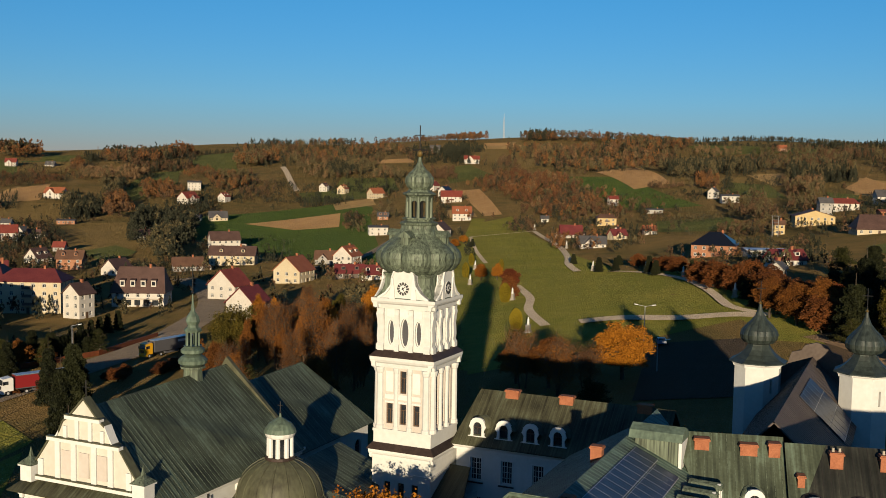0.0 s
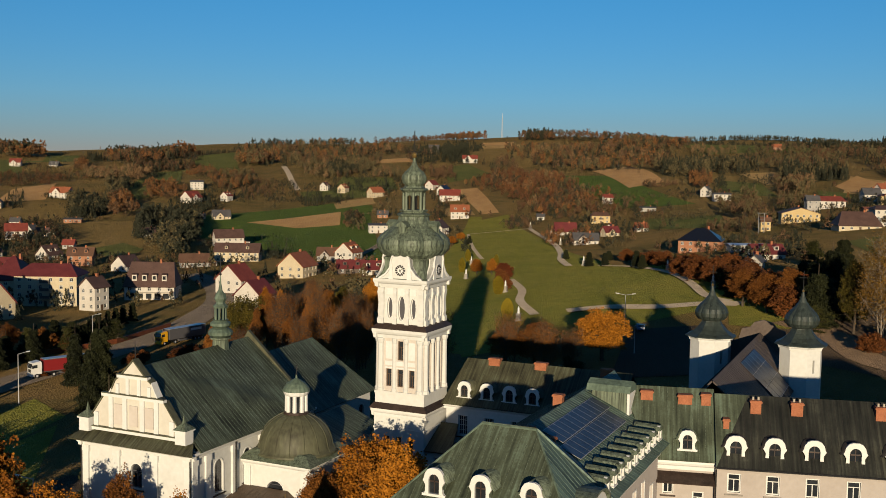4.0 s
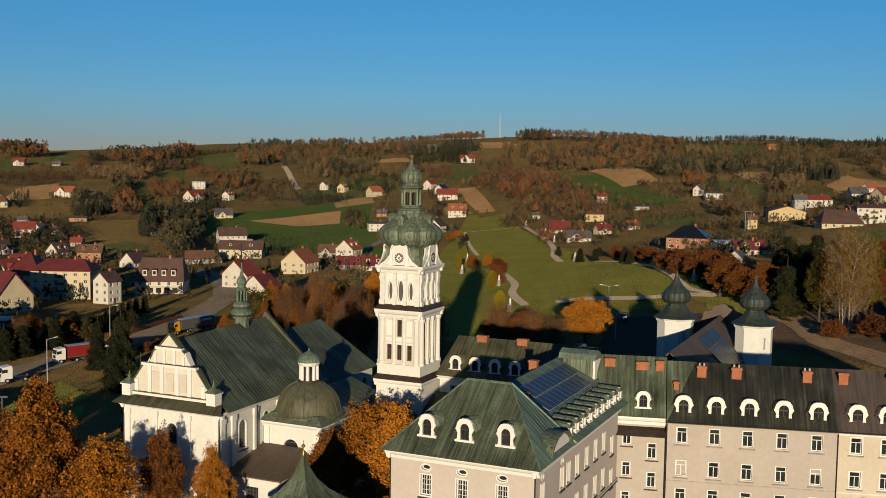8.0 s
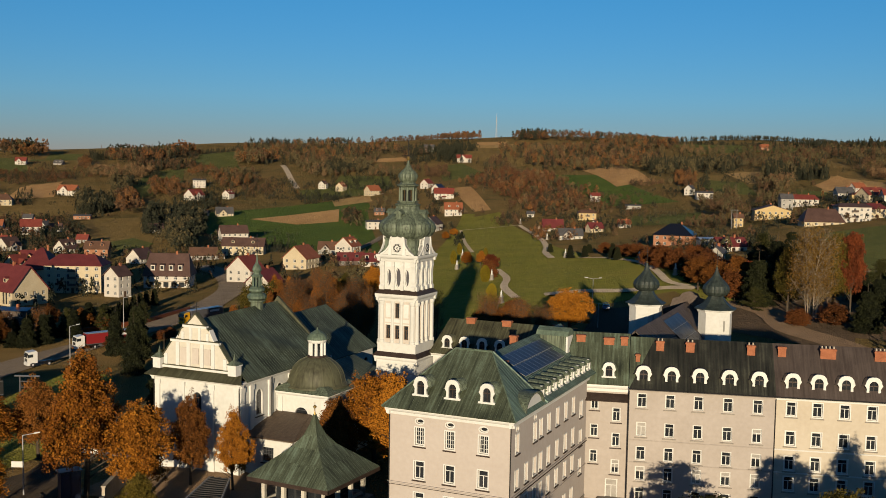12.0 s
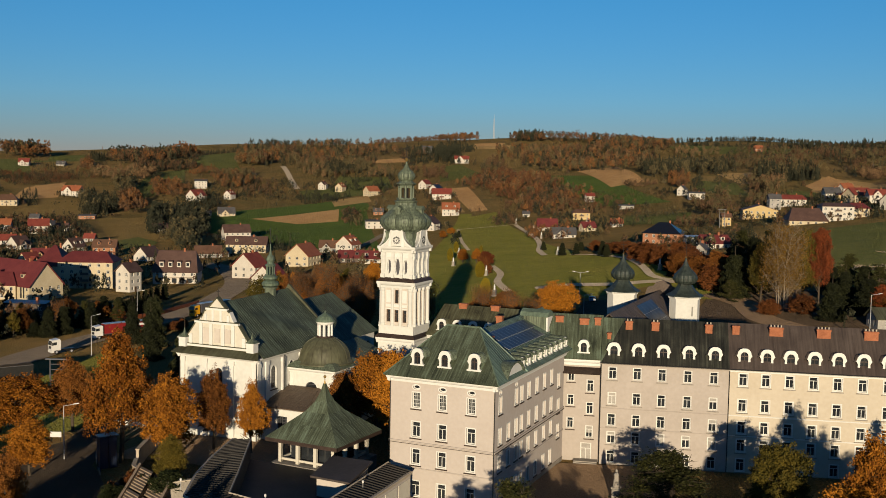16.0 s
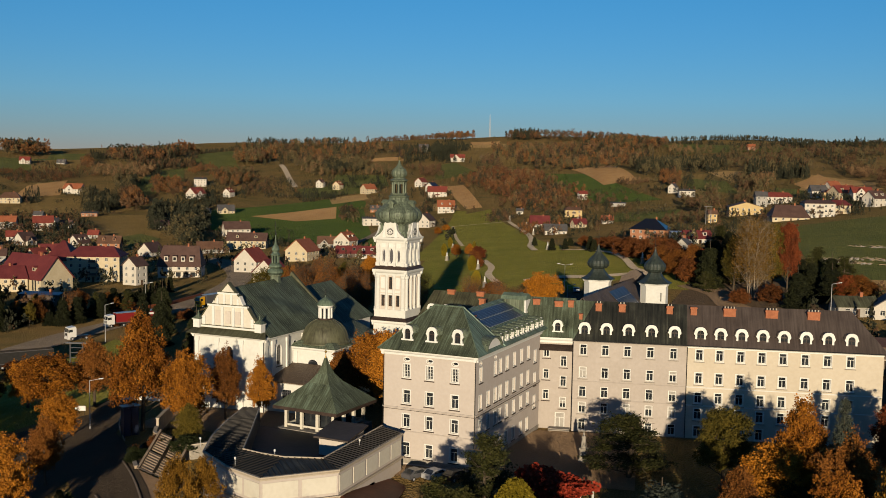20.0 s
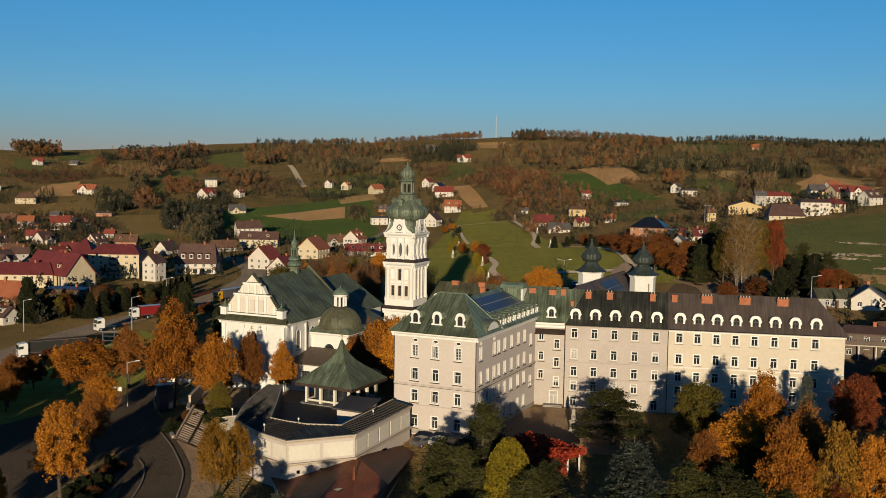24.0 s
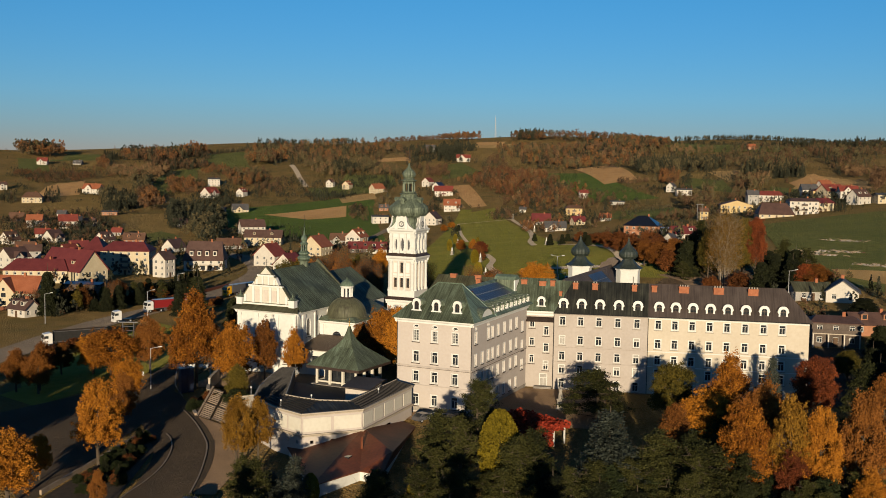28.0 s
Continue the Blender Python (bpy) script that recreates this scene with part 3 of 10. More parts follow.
def roof_face(parent, pts, material, name="roof", seam=0.65, thick=0.16, rib=0.02, label=""):
    """One sloping roof face, its first two points along the eave (seen from outside, anticlockwise), with standing seams up the slope."""
    p = [Vector(q) for q in pts]
    e = (p[1] - p[0]).normalized()
    nrm = (p[1] - p[0]).cross(p[-1] - p[0]).normalized()
    f = nrm.cross(e)
    bag = Bag().prism([q - nrm * thick for q in p], nrm * thick)
    me = bag.mesh(name)
    uv = me.uv_layers.new(name="slope")
    for loop in me.loops:
        q = me.vertices[loop.vertex_index].co - p[0]
        uv.data[loop.index].uv = (q.dot(e), q.dot(f))
    ob = part(name, me, material + "_sheet" if material + "_sheet" in M else material, parent, label)
    if seam:
        flat = [((q - p[0]).dot(e), (q - p[0]).dot(f)) for q in p]
        lo, hi = min(a for a, _ in flat), max(a for a, _ in flat)
        ribs = Bag()
        k = lo + seam * 0.5
        while k < hi:
            cross = []
            for i in range(len(flat)):
                (a0, b0), (a1, b1) = flat[i], flat[(i + 1) % len(flat)]
                if (a0 - k) * (a1 - k) < 0:
                    cross.append(p[i].lerp(p[(i + 1) % len(p)], (k - a0) / (a1 - a0)))
            if len(cross) >= 2 and (cross[0] - cross[1]).length > 0.3:
                foot, head = sorted(cross[:2], key=lambda q: q.dot(f))
                w = e * 0.018
                ribs.prism([foot - w, foot + w, foot + w + nrm * rib, foot - w + nrm * rib], (head - foot) * 0.995)
            k += seam
        if ribs.v:
            tagged(part("seams", ribs.mesh("seams"), material, ob), kind="stuff")
    return ob


def band(parent, p0, p1, z0, z1, out, material, name="cornice", over=0.0):
    """A moulding along a wall from p0 to p1 (outside on the right), standing out by steps."""
    p0, p1 = Vector((*p0, 0)), Vector((*p1, 0))
    d = (p1 - p0).normalized()
    o = Vector((d.y, -d.x, 0))
    h = z1 - z0
    prof = [(-0.1, 0), (out * 0.35, 0), (out * 0.45, h * 0.35), (out * 0.8, h * 0.5), (out, h * 0.7), (out, h), (-0.1, h)]
    a = p0 - d * over
    pts = [a + o * q + Vector((0, 0, z0 + z)) for q, z in prof]
    return part(name, Bag().prism(pts, (p1 - p0) + d * 2 * over).mesh(name), material, parent)


def square_band(bag, cx, cy, half, z0, z1, hy=None):
    hy = half if hy is None else hy
    return bag.box(cx - half, cx + half, cy - hy, cy + hy, z0, z1)


DORMER_PARTS = {}


def dormer(parent, m, w=1.25, h=1.75, back=3.0, roofmat="copper", pent=False):
    """A round-headed dormer with white face and a curved sheet hood running back into the slope. Origin at the foot of its face, facing -y."""
    key = (round(w, 2), round(h, 2), round(back, 1), roofmat)
    if key not in DORMER_PARTS:
        face = Bag()
        # scrolled white surround: flared foot, shoulders and a round head
        half_in = [(0.29, 0.10), (0.29, 0.16), (0.29, 0.28), (0.29, 0.42), (0.29, 0.50), (0.29, 0.55)] + [(0.29 * math.cos(radians(q)), 0.55 + 0.24 * math.sin(radians(q))) for q in (20, 40, 60, 76)]
        half_out = [(0.60, 0.0), (0.57, 0.08), (0.47, 0.15), (0.45, 0.38), (0.52, 0.48), (0.59, 0.55), (0.53, 0.64), (0.48, 0.80), (0.34, 0.94), (0.15, 1.0)]
        inner = [(x * w, z * h) for x, z in half_in] + [(-x * w, z * h) for x, z in half_in[::-1]]
        outer = [(x * w, z * h) for x, z in half_out] + [(-x * w, z * h) for x, z in half_out[::-1]]
        k = len(inner)
        vs = [(x, y, z) for y, line in ((-0.08, outer), (-0.08, inner), (0.2, outer), (0.2, inner)) for x, z in line]
        fs = []
        for i in range(k - 1):
            fs += [(i, i + 1, k + i + 1, k + i), (2 * k + i, 3 * k + i, 3 * k + i + 1, 2 * k + i + 1), (i, 2 * k + i, 2 * k + i + 1, i + 1), (k + i, k + i + 1, 3 * k + i + 1, 3 * k + i)]
        face.add(vs, fs)
        face.box(-w * 0.62, w * 0.62, -0.12, 0.2, -0.04, h * 0.10)
        glass = Bag().prism([(x, 0.12, z + h * 0.44) for x, z in outline_of(w * 0.60, h * 0.72, 1, 0.02)], (0, 0.03, 0))
        bars = Bag().box(-0.03, 0.03, 0.06, 0.12, h * 0.11, h * 0.80).box(-w * 0.25, w * 0.25, 0.06, 0.12, h * 0.50, h * 0.55)
        hood = Bag()
        r0, n = w * 0.56, 10
        arc = [(r0 * 1.08 * math.cos(math.pi * i / n), h * 0.58 + (r0 * 0.84) * math.sin(math.pi * i / n)) for i in range(n + 1)]
        arc = [(r0 * 1.30, h * 0.50)] + arc + [(-r0 * 1.30, h * 0.50)]
        inner = [(x * 0.93, h * 0.52 + (z - h * 0.52) * 0.92) for x, z in arc]
        k = len(arc)
        vs = [(x, 0.02, z) for x, z in arc] + [(x, back, z) for x, z in arc] + [(x, 0.02, z) for x, z in inner] + [(x, back, z) for x, z in inner]
        fs = []
        for i in range(k - 1):
            fs += [(i, i + k, i + k + 1, i + 1), (i + 2 * k, i + 2 * k + 1, i + 3 * k + 1, i + 3 * k), (i, i + 1, i + 2 * k + 1, i + 2 * k)]
        hood.add(vs, fs)
        cheeks = Bag()
        for sx in (-1, 1):
            cheeks.box(min(sx * w * 0.40, sx * w * 0.46), max(sx * w * 0.40, sx * w * 0.46), 0.0, back, 0.0, h * 0.62)
        DORMER_PARTS[key] = (face.mesh("dormer"), glass.mesh("pane"), bars.mesh("glazing_bar"), hood.mesh("hood", True), cheeks.mesh("cheek"))
        for k in (3, 4):
            DORMER_PARTS[key][k].materials.append(M[roofmat])
    a, b, c, d, e = DORMER_PARTS[key]
    ob = part("dormer", a, "trim", parent, "white round-headed dormer face", m)
    part("pane", b, "glass", ob)
    part("glazing_bar", c, "bronze", ob)
    part("hood", d, None, ob)
    part("cheek", e, None, ob)
    return ob


def chimney(m, w=1.1, d=0.6, h=1.3, pots=0, label="red brick chimney with a stepped cap on the roof"):
    h = 0.28 + 0.42 * h
    w = w * 0.9
    ob = empty("chimney", m, label, "chimney", "roof chimneys")
    part("shaft", Bag().box(-w / 2, w / 2, -d / 2, d / 2, -1.4, h - 0.22).mesh("shaft"), "brick", ob)
    part("cap", Bag().box(-w / 2 - 0.09, w / 2 + 0.09, -d / 2 - 0.09, d / 2 + 0.09, h - 0.22, h - 0.08).box(-w / 2 - 0.03, w / 2 + 0.03, -d / 2 - 0.03, d / 2 + 0.03, h - 0.08, h).mesh("cap"), "brick", ob)
    for i in range(pots):
        x = (i - (pots - 1) / 2) * w / max(pots, 1)
        part("chimney_pot", Bag().lathe([(0.11, h), (0.13, h + 0.08), (0.10, h + 0.1), (0.10, h + 0.3)], 8, x, 0).mesh("chimney_pot"), "concrete", ob)
    return ob

def lobed(profile, lobes, depth, cx=0.0, cy=0.0):
    """A turned form with swelling gores and sharp valleys between them."""
    bag = Bag()
    n = lobes * 10
    rows = []
    for r, z in profile:
        for i in range(n):
            a = 2 * math.pi * i / n
            q = r * (1 - depth + 1.4 * depth * abs(math.sin(a * lobes / 2)) ** 0.7)
            rows.append((cx + q * math.cos(a), cy + q * math.sin(a), z))
    m = len(profile)
    faces = [(j * n + i, j * n + (i + 1) % n, (j + 1) * n + (i + 1) % n, (j + 1) * n + i) for j in range(m - 1) for i in range(n)]
    return bag.add(rows, faces + [tuple(range(n))[::-1], tuple(range((m - 1) * n, m * n))])


# ---- bell tower ----
def bell_tower():
    cx, cy = -19.6, 43.4
    T = empty("bell_tower", pose(cx, cy, 0), "tall white baroque bell tower with a green copper onion helm", "tower")

    def put(name, bag, material, label="", smooth=False, parent=T):
        return part(name, bag.mesh(name, smooth), material, parent, label)
    h1, h2, h3 = 3.32, 3.08, 2.95
    # base storey
    four = [((-1, -1), (1, -1)), ((1, -1), (1, 1)), ((1, 1), (-1, 1)), ((-1, 1), (-1, -1))]
    for (ax, ay), (bx, by) in four:
        holes = [(1.75, 9.2, 0.7, 2.0, 0), (3.32, 9.2, 0.7, 2.0, 0), (4.9, 9.2, 0.7, 2.0, 0)] if ay == by == -1 else []
        wall_with_windows(T, (ax * h1, ay * h1), (bx * h1, by * h1), -1.0, 13.2, holes, "white", "plain", 0.45, ("wood", "glass", "trim", "bronze"))
        band(T, (ax * h1, ay * h1), (bx * h1, by * h1), 12.6, 13.5, 0.35, "trim", "cornice", 0.30)
        band(T, (ax * h1, ay * h1), (bx * h1, by * h1), 11.0, 11.25, 0.1, "trim", "string_course", 0.08)
    put("cornice_roof", Bag().add([(s * 3.85, t * 3.85, 13.5) for s, t in ((-1, -1), (1, -1), (1, 1), (-1, 1))] + [(s * 3.3, t * 3.3, 14.15) for s, t in ((-1, -1), (1, -1), (1, 1), (-1, 1))],
        [(3, 2, 1, 0), (4, 5, 6, 7), (0, 1, 5, 4), (1, 2, 6, 5), (2, 3, 7, 6), (3, 0, 4, 7)]), "bronze", "dark sheet-metal weathering")
    b = square_band(Bag(), 0, 0, 3.25, 14.15, 15.55)
    square_band(b, 0, 0, 3.32, 15.3, 15.6)
    put("plinth", b, "white")
    # middle storey: pink wall between half columns, two rows of windows in front, tall openings at the sides
    for k, ((ax, ay), (bx, by)) in enumerate(four):
        front = k in (0, 2)
        if front:
            holes = [(h2 + x, 17.25, 0.72, 2.1, 0) for x in (-1.52, 0, 1.52)] + [(h2, 20.55, 0.72, 2.3, 0)]
        else:
            holes = [(h2 + x, 18.9, 0.62, 5.4, 0) for x in (-1.45, 0, 1.45)]
        wall_with_windows(T, (ax * h2, ay * h2), (bx * h2, by * h2), 15.55, 22.4, holes, "pinkish", "plain", 0.4, ("wood", "glass", "trim", "bronze"))
        d = Vector((bx - ax, by - ay, 0)).normalized()
        o = Vector((d.y, -d.x, 0))
        mid = o * h2
        for s in (-2.6, -0.76, 0.76, 2.6):
            c = mid + d * s
            w = 0.40 if abs(s) > 2 else 0.27
            col = Bag().lathe([(w * 1.25, 15.6), (w * 1.25, 15.95), (w, 16.05), (w * 0.9, 21.4), (w * 1.05, 21.45), (w * 1.3, 21.8), (w * 1.3, 22.0)], 10, c.x, c.y)
            put("column", col, "white")
        for s, z0, z1 in ((-1.52, 19.5, 21.6), (1.52, 19.5, 21.6)) if front else ():
            c = mid + d * s
            q = Bag()
            q.prism([c + d * a + o * 0.04 + Vector((0, 0, z)) for a, z in ((-0.42, z0), (0.42, z0), (0.42, z1), (-0.42, z1))], o * -0.1)
            put("panel", q, "trim", "blind white panel")
        for s in (-1.52, 0, 1.52) if front else ():
            c = mid + d * s
            for z0, z1 in ((18.35, 18.55), (18.75, 19.25)):
                q = Bag().prism([c + d * a + o * 0.07 + Vector((0, 0, z)) for a, z in ((-0.5, z0), (0.5, z0), (0.5, z1), (-0.5, z1))], o * -0.12)
                put("panel", q, "trim")
        band(T, (ax * h2, ay * h2), (bx * h2, by * h2), 22.0, 23.1, 0.55, "white", "entablature", 0.5)
    put("cornice_roof", Bag().add([(s * 3.72, t * 3.72, 23.1) for s, t in ((-1, -1), (1, -1), (1, 1), (-1, 1))] + [(s * 3.0, t * 3.0, 23.75) for s, t in ((-1, -1), (1, -1), (1, 1), (-1, 1))],
        [(3, 2, 1, 0), (4, 5, 6, 7), (0, 1, 5, 4), (1, 2, 6, 5), (2, 3, 7, 6), (3, 0, 4, 7)]), "bronze", "dark sheet-metal weathering")
    # belfry storey: oval windows in front, pilasters with curved consoles
    for k, ((ax, ay), (bx, by)) in enumerate(four):
        holes = [(h3 + x, 25.6, 0.72 if x else 0.95, 2.6 if x else 3.0, 2) for x in (-1.53, 0, 1.53)]
        wall_with_windows(T, (ax * h3, ay * h3), (bx * h3, by * h3), 23.5, 28.2, holes, "white", "surround", 0.4, ("trim", "p_grey", "trim", "bronze"))
        d = Vector((bx - ax, by - ay, 0)).normalized()
        o = Vector((d.y, -d.x, 0))
        for s in (-2.62, -0.80, 0.80, 2.62):
            c = o * h3 + d * s
            w = 0.34 if abs(s) > 2 else 0.24
            prof = [(-0.1, 23.7), (0.30, 23.7), (0.30, 24.2), (0.12, 24.5), (0.20, 25.0), (0.13, 26.2), (0.20, 26.9), (0.30, 27.4), (0.22, 27.7), (0.25, 28.0), (-0.1, 28.0)]
            put("pilaster", Bag().prism([c - d * w + o * a + Vector((0, 0, z)) for a, z in prof], d * 2 * w), "white")
        for s in (-1.53, 0, 1.53):
            c = o * (h3 + 0.06) + d * s
            put("panel", Bag().prism([c + d * a + Vector((0, 0, z)) for a, z in ((-0.45, 27.2), (0.45, 27.2), (0.45, 27.95), (-0.45, 27.95))], o * -0.1), "trim")
        band(T, (ax * h3, ay * h3), (bx * h3, by * h3), 28.1, 29.1, 0.62, "white", "cornice", 0.55)
        # curved clock gable
        half = [(2.95, 29.0), (2.8, 29.25), (2.45, 29.45), (2.0, 29.75), (1.65, 30.2), (1.42, 30.5), (1.3, 30.9), (1.28, 31.4), (1.1, 31.85), (0.75, 32.15), (0.25, 32.3)]
        prof = half + [(-a, z) for a, z in half[::-1]]
        c = o * (h3 + 0.42)
        put("clock_gable", Bag().prism([c + d * a + Vector((0, 0, z)) for a, z in prof], o * -0.5), "white", "white curved gable")
        for s in (-1.2, 1.2):
            put("pilaster", Bag().prism([c + o * 0.12 + d * a + Vector((0, 0, z)) for a, z in ((s - 0.3, 29.1), (s + 0.3, 29.1), (s + 0.24, 29.9), (s + 0.08, 31.2), (s - 0.16, 31.2), (s - 0.24, 29.9))], o * -0.22), "trim")
        for i in range(len(prof) - 1):
            (a0, g0), (a1, g1) = prof[i], prof[i + 1]
            if i != len(half) - 1:
                put("coping", Bag().prism([c + o * 0.16 + d * a0 + Vector((0, 0, g0)), c + o * 0.16 + d * a1 + Vector((0, 0, g1)), c + o * 0.16 + d * a1 * 0.93 + Vector((0, 0, g1 - 0.16)), c + o * 0.16 + d * a0 * 0.93 + Vector((0, 0, g0 - 0.16))], o * -0.8), "trim")
        face = Bag()
        f0 = c + o * 0.02 + Vector((0, 0, 30.15))
        n = 24
        face.prism([f0 + d * 0.72 * math.cos(2 * math.pi * i / n) + Vector((0, 0, 0.72 * math.sin(2 * math.pi * i / n))) for i in range(n)], o * 0.05)
        dial = put("clock_face", face, "trim", "white clock face with black numerals")
        for i in range(12):
            marks = Bag()
            a = 2 * math.pi * i / 12
            e, g = Vector((0, 0, 1)) * math.cos(a) + d * math.sin(a), Vector((0, 0, 1)) * -math.sin(a) + d * math.cos(a)
            p = f0 + o * 0.052
            marks.prism([p + e * 0.36 - g * 0.07, p + e * 0.36 + g * 0.07, p + e * 0.66 + g * 0.12, p + e * 0.66 - g * 0.12], o * 0.02)
            put("numeral", marks, "black", parent=dial)
        for a, r in ((0.9, 0.5), (2.6, 0.36)):
            e, g = Vector((0, 0, 1)) * math.cos(a) + d * math.sin(a), Vector((0, 0, 1)) * -math.sin(a) + d * math.cos(a)
            p = f0 + o * 0.08
            put("pointer", Bag().prism([p - e * 0.15 - g * 0.05, p - e * 0.15 + g * 0.05, p + e * r + g * 0.02, p + e * r - g * 0.02], o * 0.02), "black", parent=dial)
    # helm
    skirt = [(3.55, 29.05), (3.2, 29.3), (2.85, 29.9), (2.65, 30.6), (2.6, 31.2), (2.8, 31.6)]
    put("skirt_roof", Bag().lathe(skirt, 32, square=0.85), "copper", "green copper lower roof")
    bulb = [(2.5, 31.35), (3.1, 31.55), (3.75, 32.0), (4.18, 32.6), (4.32, 33.2), (4.2, 33.75), (3.75, 34.25), (3.1, 34.75), (2.5, 35.2), (2.05, 35.65), (1.8, 36.1), (1.72, 36.5)]
    put("onion_dome", lobed(bulb, 8, 0.075), "copper", "ribbed green copper onion dome")
    for i in range(16):
        a = (i + 0.5) * math.pi / 8
        seam = Bag()
        for (r0, z0), (r1, z1) in zip(bulb[1:-1], bulb[2:]):
            seam.rod((r0 * 0.985 * math.cos(a), r0 * 0.985 * math.sin(a), z0), (r1 * 0.985 * math.cos(a), r1 * 0.985 * math.sin(a), z1), 0.05, None, 4)
        put("rib", seam, "copper")
    for k in range(4):
        a = k * math.pi / 2
        m = pose(0, 0, 0, 0, 0, k * 90)
        luc = Bag()
        ring(luc, 0.5, 1.1, 1, 0.0, 0.16, -0.02, 0.4)
        luc.v = [tuple(m @ Vector((x, y - 3.2, z + 34.9))) for x, y, z in luc.v]
        put("lucarne", luc, "copper")
        gl = Bag().prism([m @ Vector((x, -3.0, z + 34.9)) for x, z in outline_of(0.5, 1.1, 1)], m @ Vector((0, 0.1, 0)))
        put("pane", gl, "glass")
        hood = Bag().prism([m @ Vector((x, -3.35, z)) for x, z in ((-0.75, 35.3), (0.75, 35.3), (0.5, 35.62), (0.0, 35.95), (-0.5, 35.62))], m.to_3x3() @ Vector((0, 1.6, 0)))
        put("cheek", Bag().prism([m @ Vector((x, -3.14, z)) for x, z in ((-0.42, 34.2), (0.42, 34.2), (0.42, 35.3), (-0.42, 35.3))], m.to_3x3() @ Vector((0, 1.3, 0))), "copper")
        put("hood", hood, "copper")
    put("lantern_base", Bag().lathe([(1.72, 36.3), (1.95, 36.5), (2.0, 36.7), (1.55, 36.85), (1.5, 37.0), (1.7, 37.05), (1.7, 37.2)], 8, turn=math.pi / 8), "copper")
    for i in range(8):
        a = math.pi / 8 + i * math.pi / 4
        put("lantern_post", Bag().rod((1.22 * math.cos(a), 1.22 * math.sin(a), 37.1), (1.22 * math.cos(a), 1.22 * math.sin(a), 39.3), 0.2, 0.17, 8), "copper")
    for i in range(8):
        a = i * math.pi / 4
        m = pose(0, 0, 0, 0, 0, 45 * i)
        arch = Bag()
        arch.prism([m @ Vector((x, -1.18, z)) for x, z in [(-0.5, 39.3), (-0.5, 38.6)] + [(-0.36 * math.cos(q), 38.6 + 0.36 * math.sin(q)) for q in [math.pi * j / 6 for j in range(7)]] + [(0.5, 38.6), (0.5, 39.3)]], m.to_3x3() @ Vector((0, 0.2, 0)))
        put("arch", arch, "copper")
    put("lantern_core", Bag().lathe([(0.45, 37.0), (0.45, 39.4)], 8), "iron")
    put("lantern_cornice", Bag().lathe([(1.3, 39.2), (1.45, 39.4), (1.72, 39.55), (1.72, 39.7), (1.3, 39.85), (1.05, 40.15)], 8, turn=math.pi / 8), "copper")
    top = [(1.05, 40.1), (1.32, 40.4), (1.46, 40.85), (1.4, 41.3), (1.08, 41.75), (0.68, 42.1), (0.38, 42.5), (0.2, 42.95), (0.13, 43.4)]
    put("small_dome", lobed(top, 8, 0.07), "copper", "small ribbed copper onion dome")
    cross = Bag().lathe([(0.05, 43.3), (0.26, 43.5), (0.32, 43.7), (0.26, 43.9), (0.05, 44.1)], 10)
    put("finial_ball", cross, "gold", "gilded ball")
    put("cross", Bag().rod((0, 0, 43.9), (0, 0, 46.6), 0.06).rod((-0.55, 0, 45.6), (0.55, 0, 45.6), 0.05).rod((-0.75, 0, 44.1), (0.75, 0, 44.1), 0.07).lathe([(0.02, 44.0), (0.16, 44.1), (0.02, 44.2)], 6, -0.75, 0).lathe([(0.02, 44.0), (0.16, 44.1), (0.02, 44.2)], 6, 0.75, 0), "iron", "iron cross")


bell_tower()

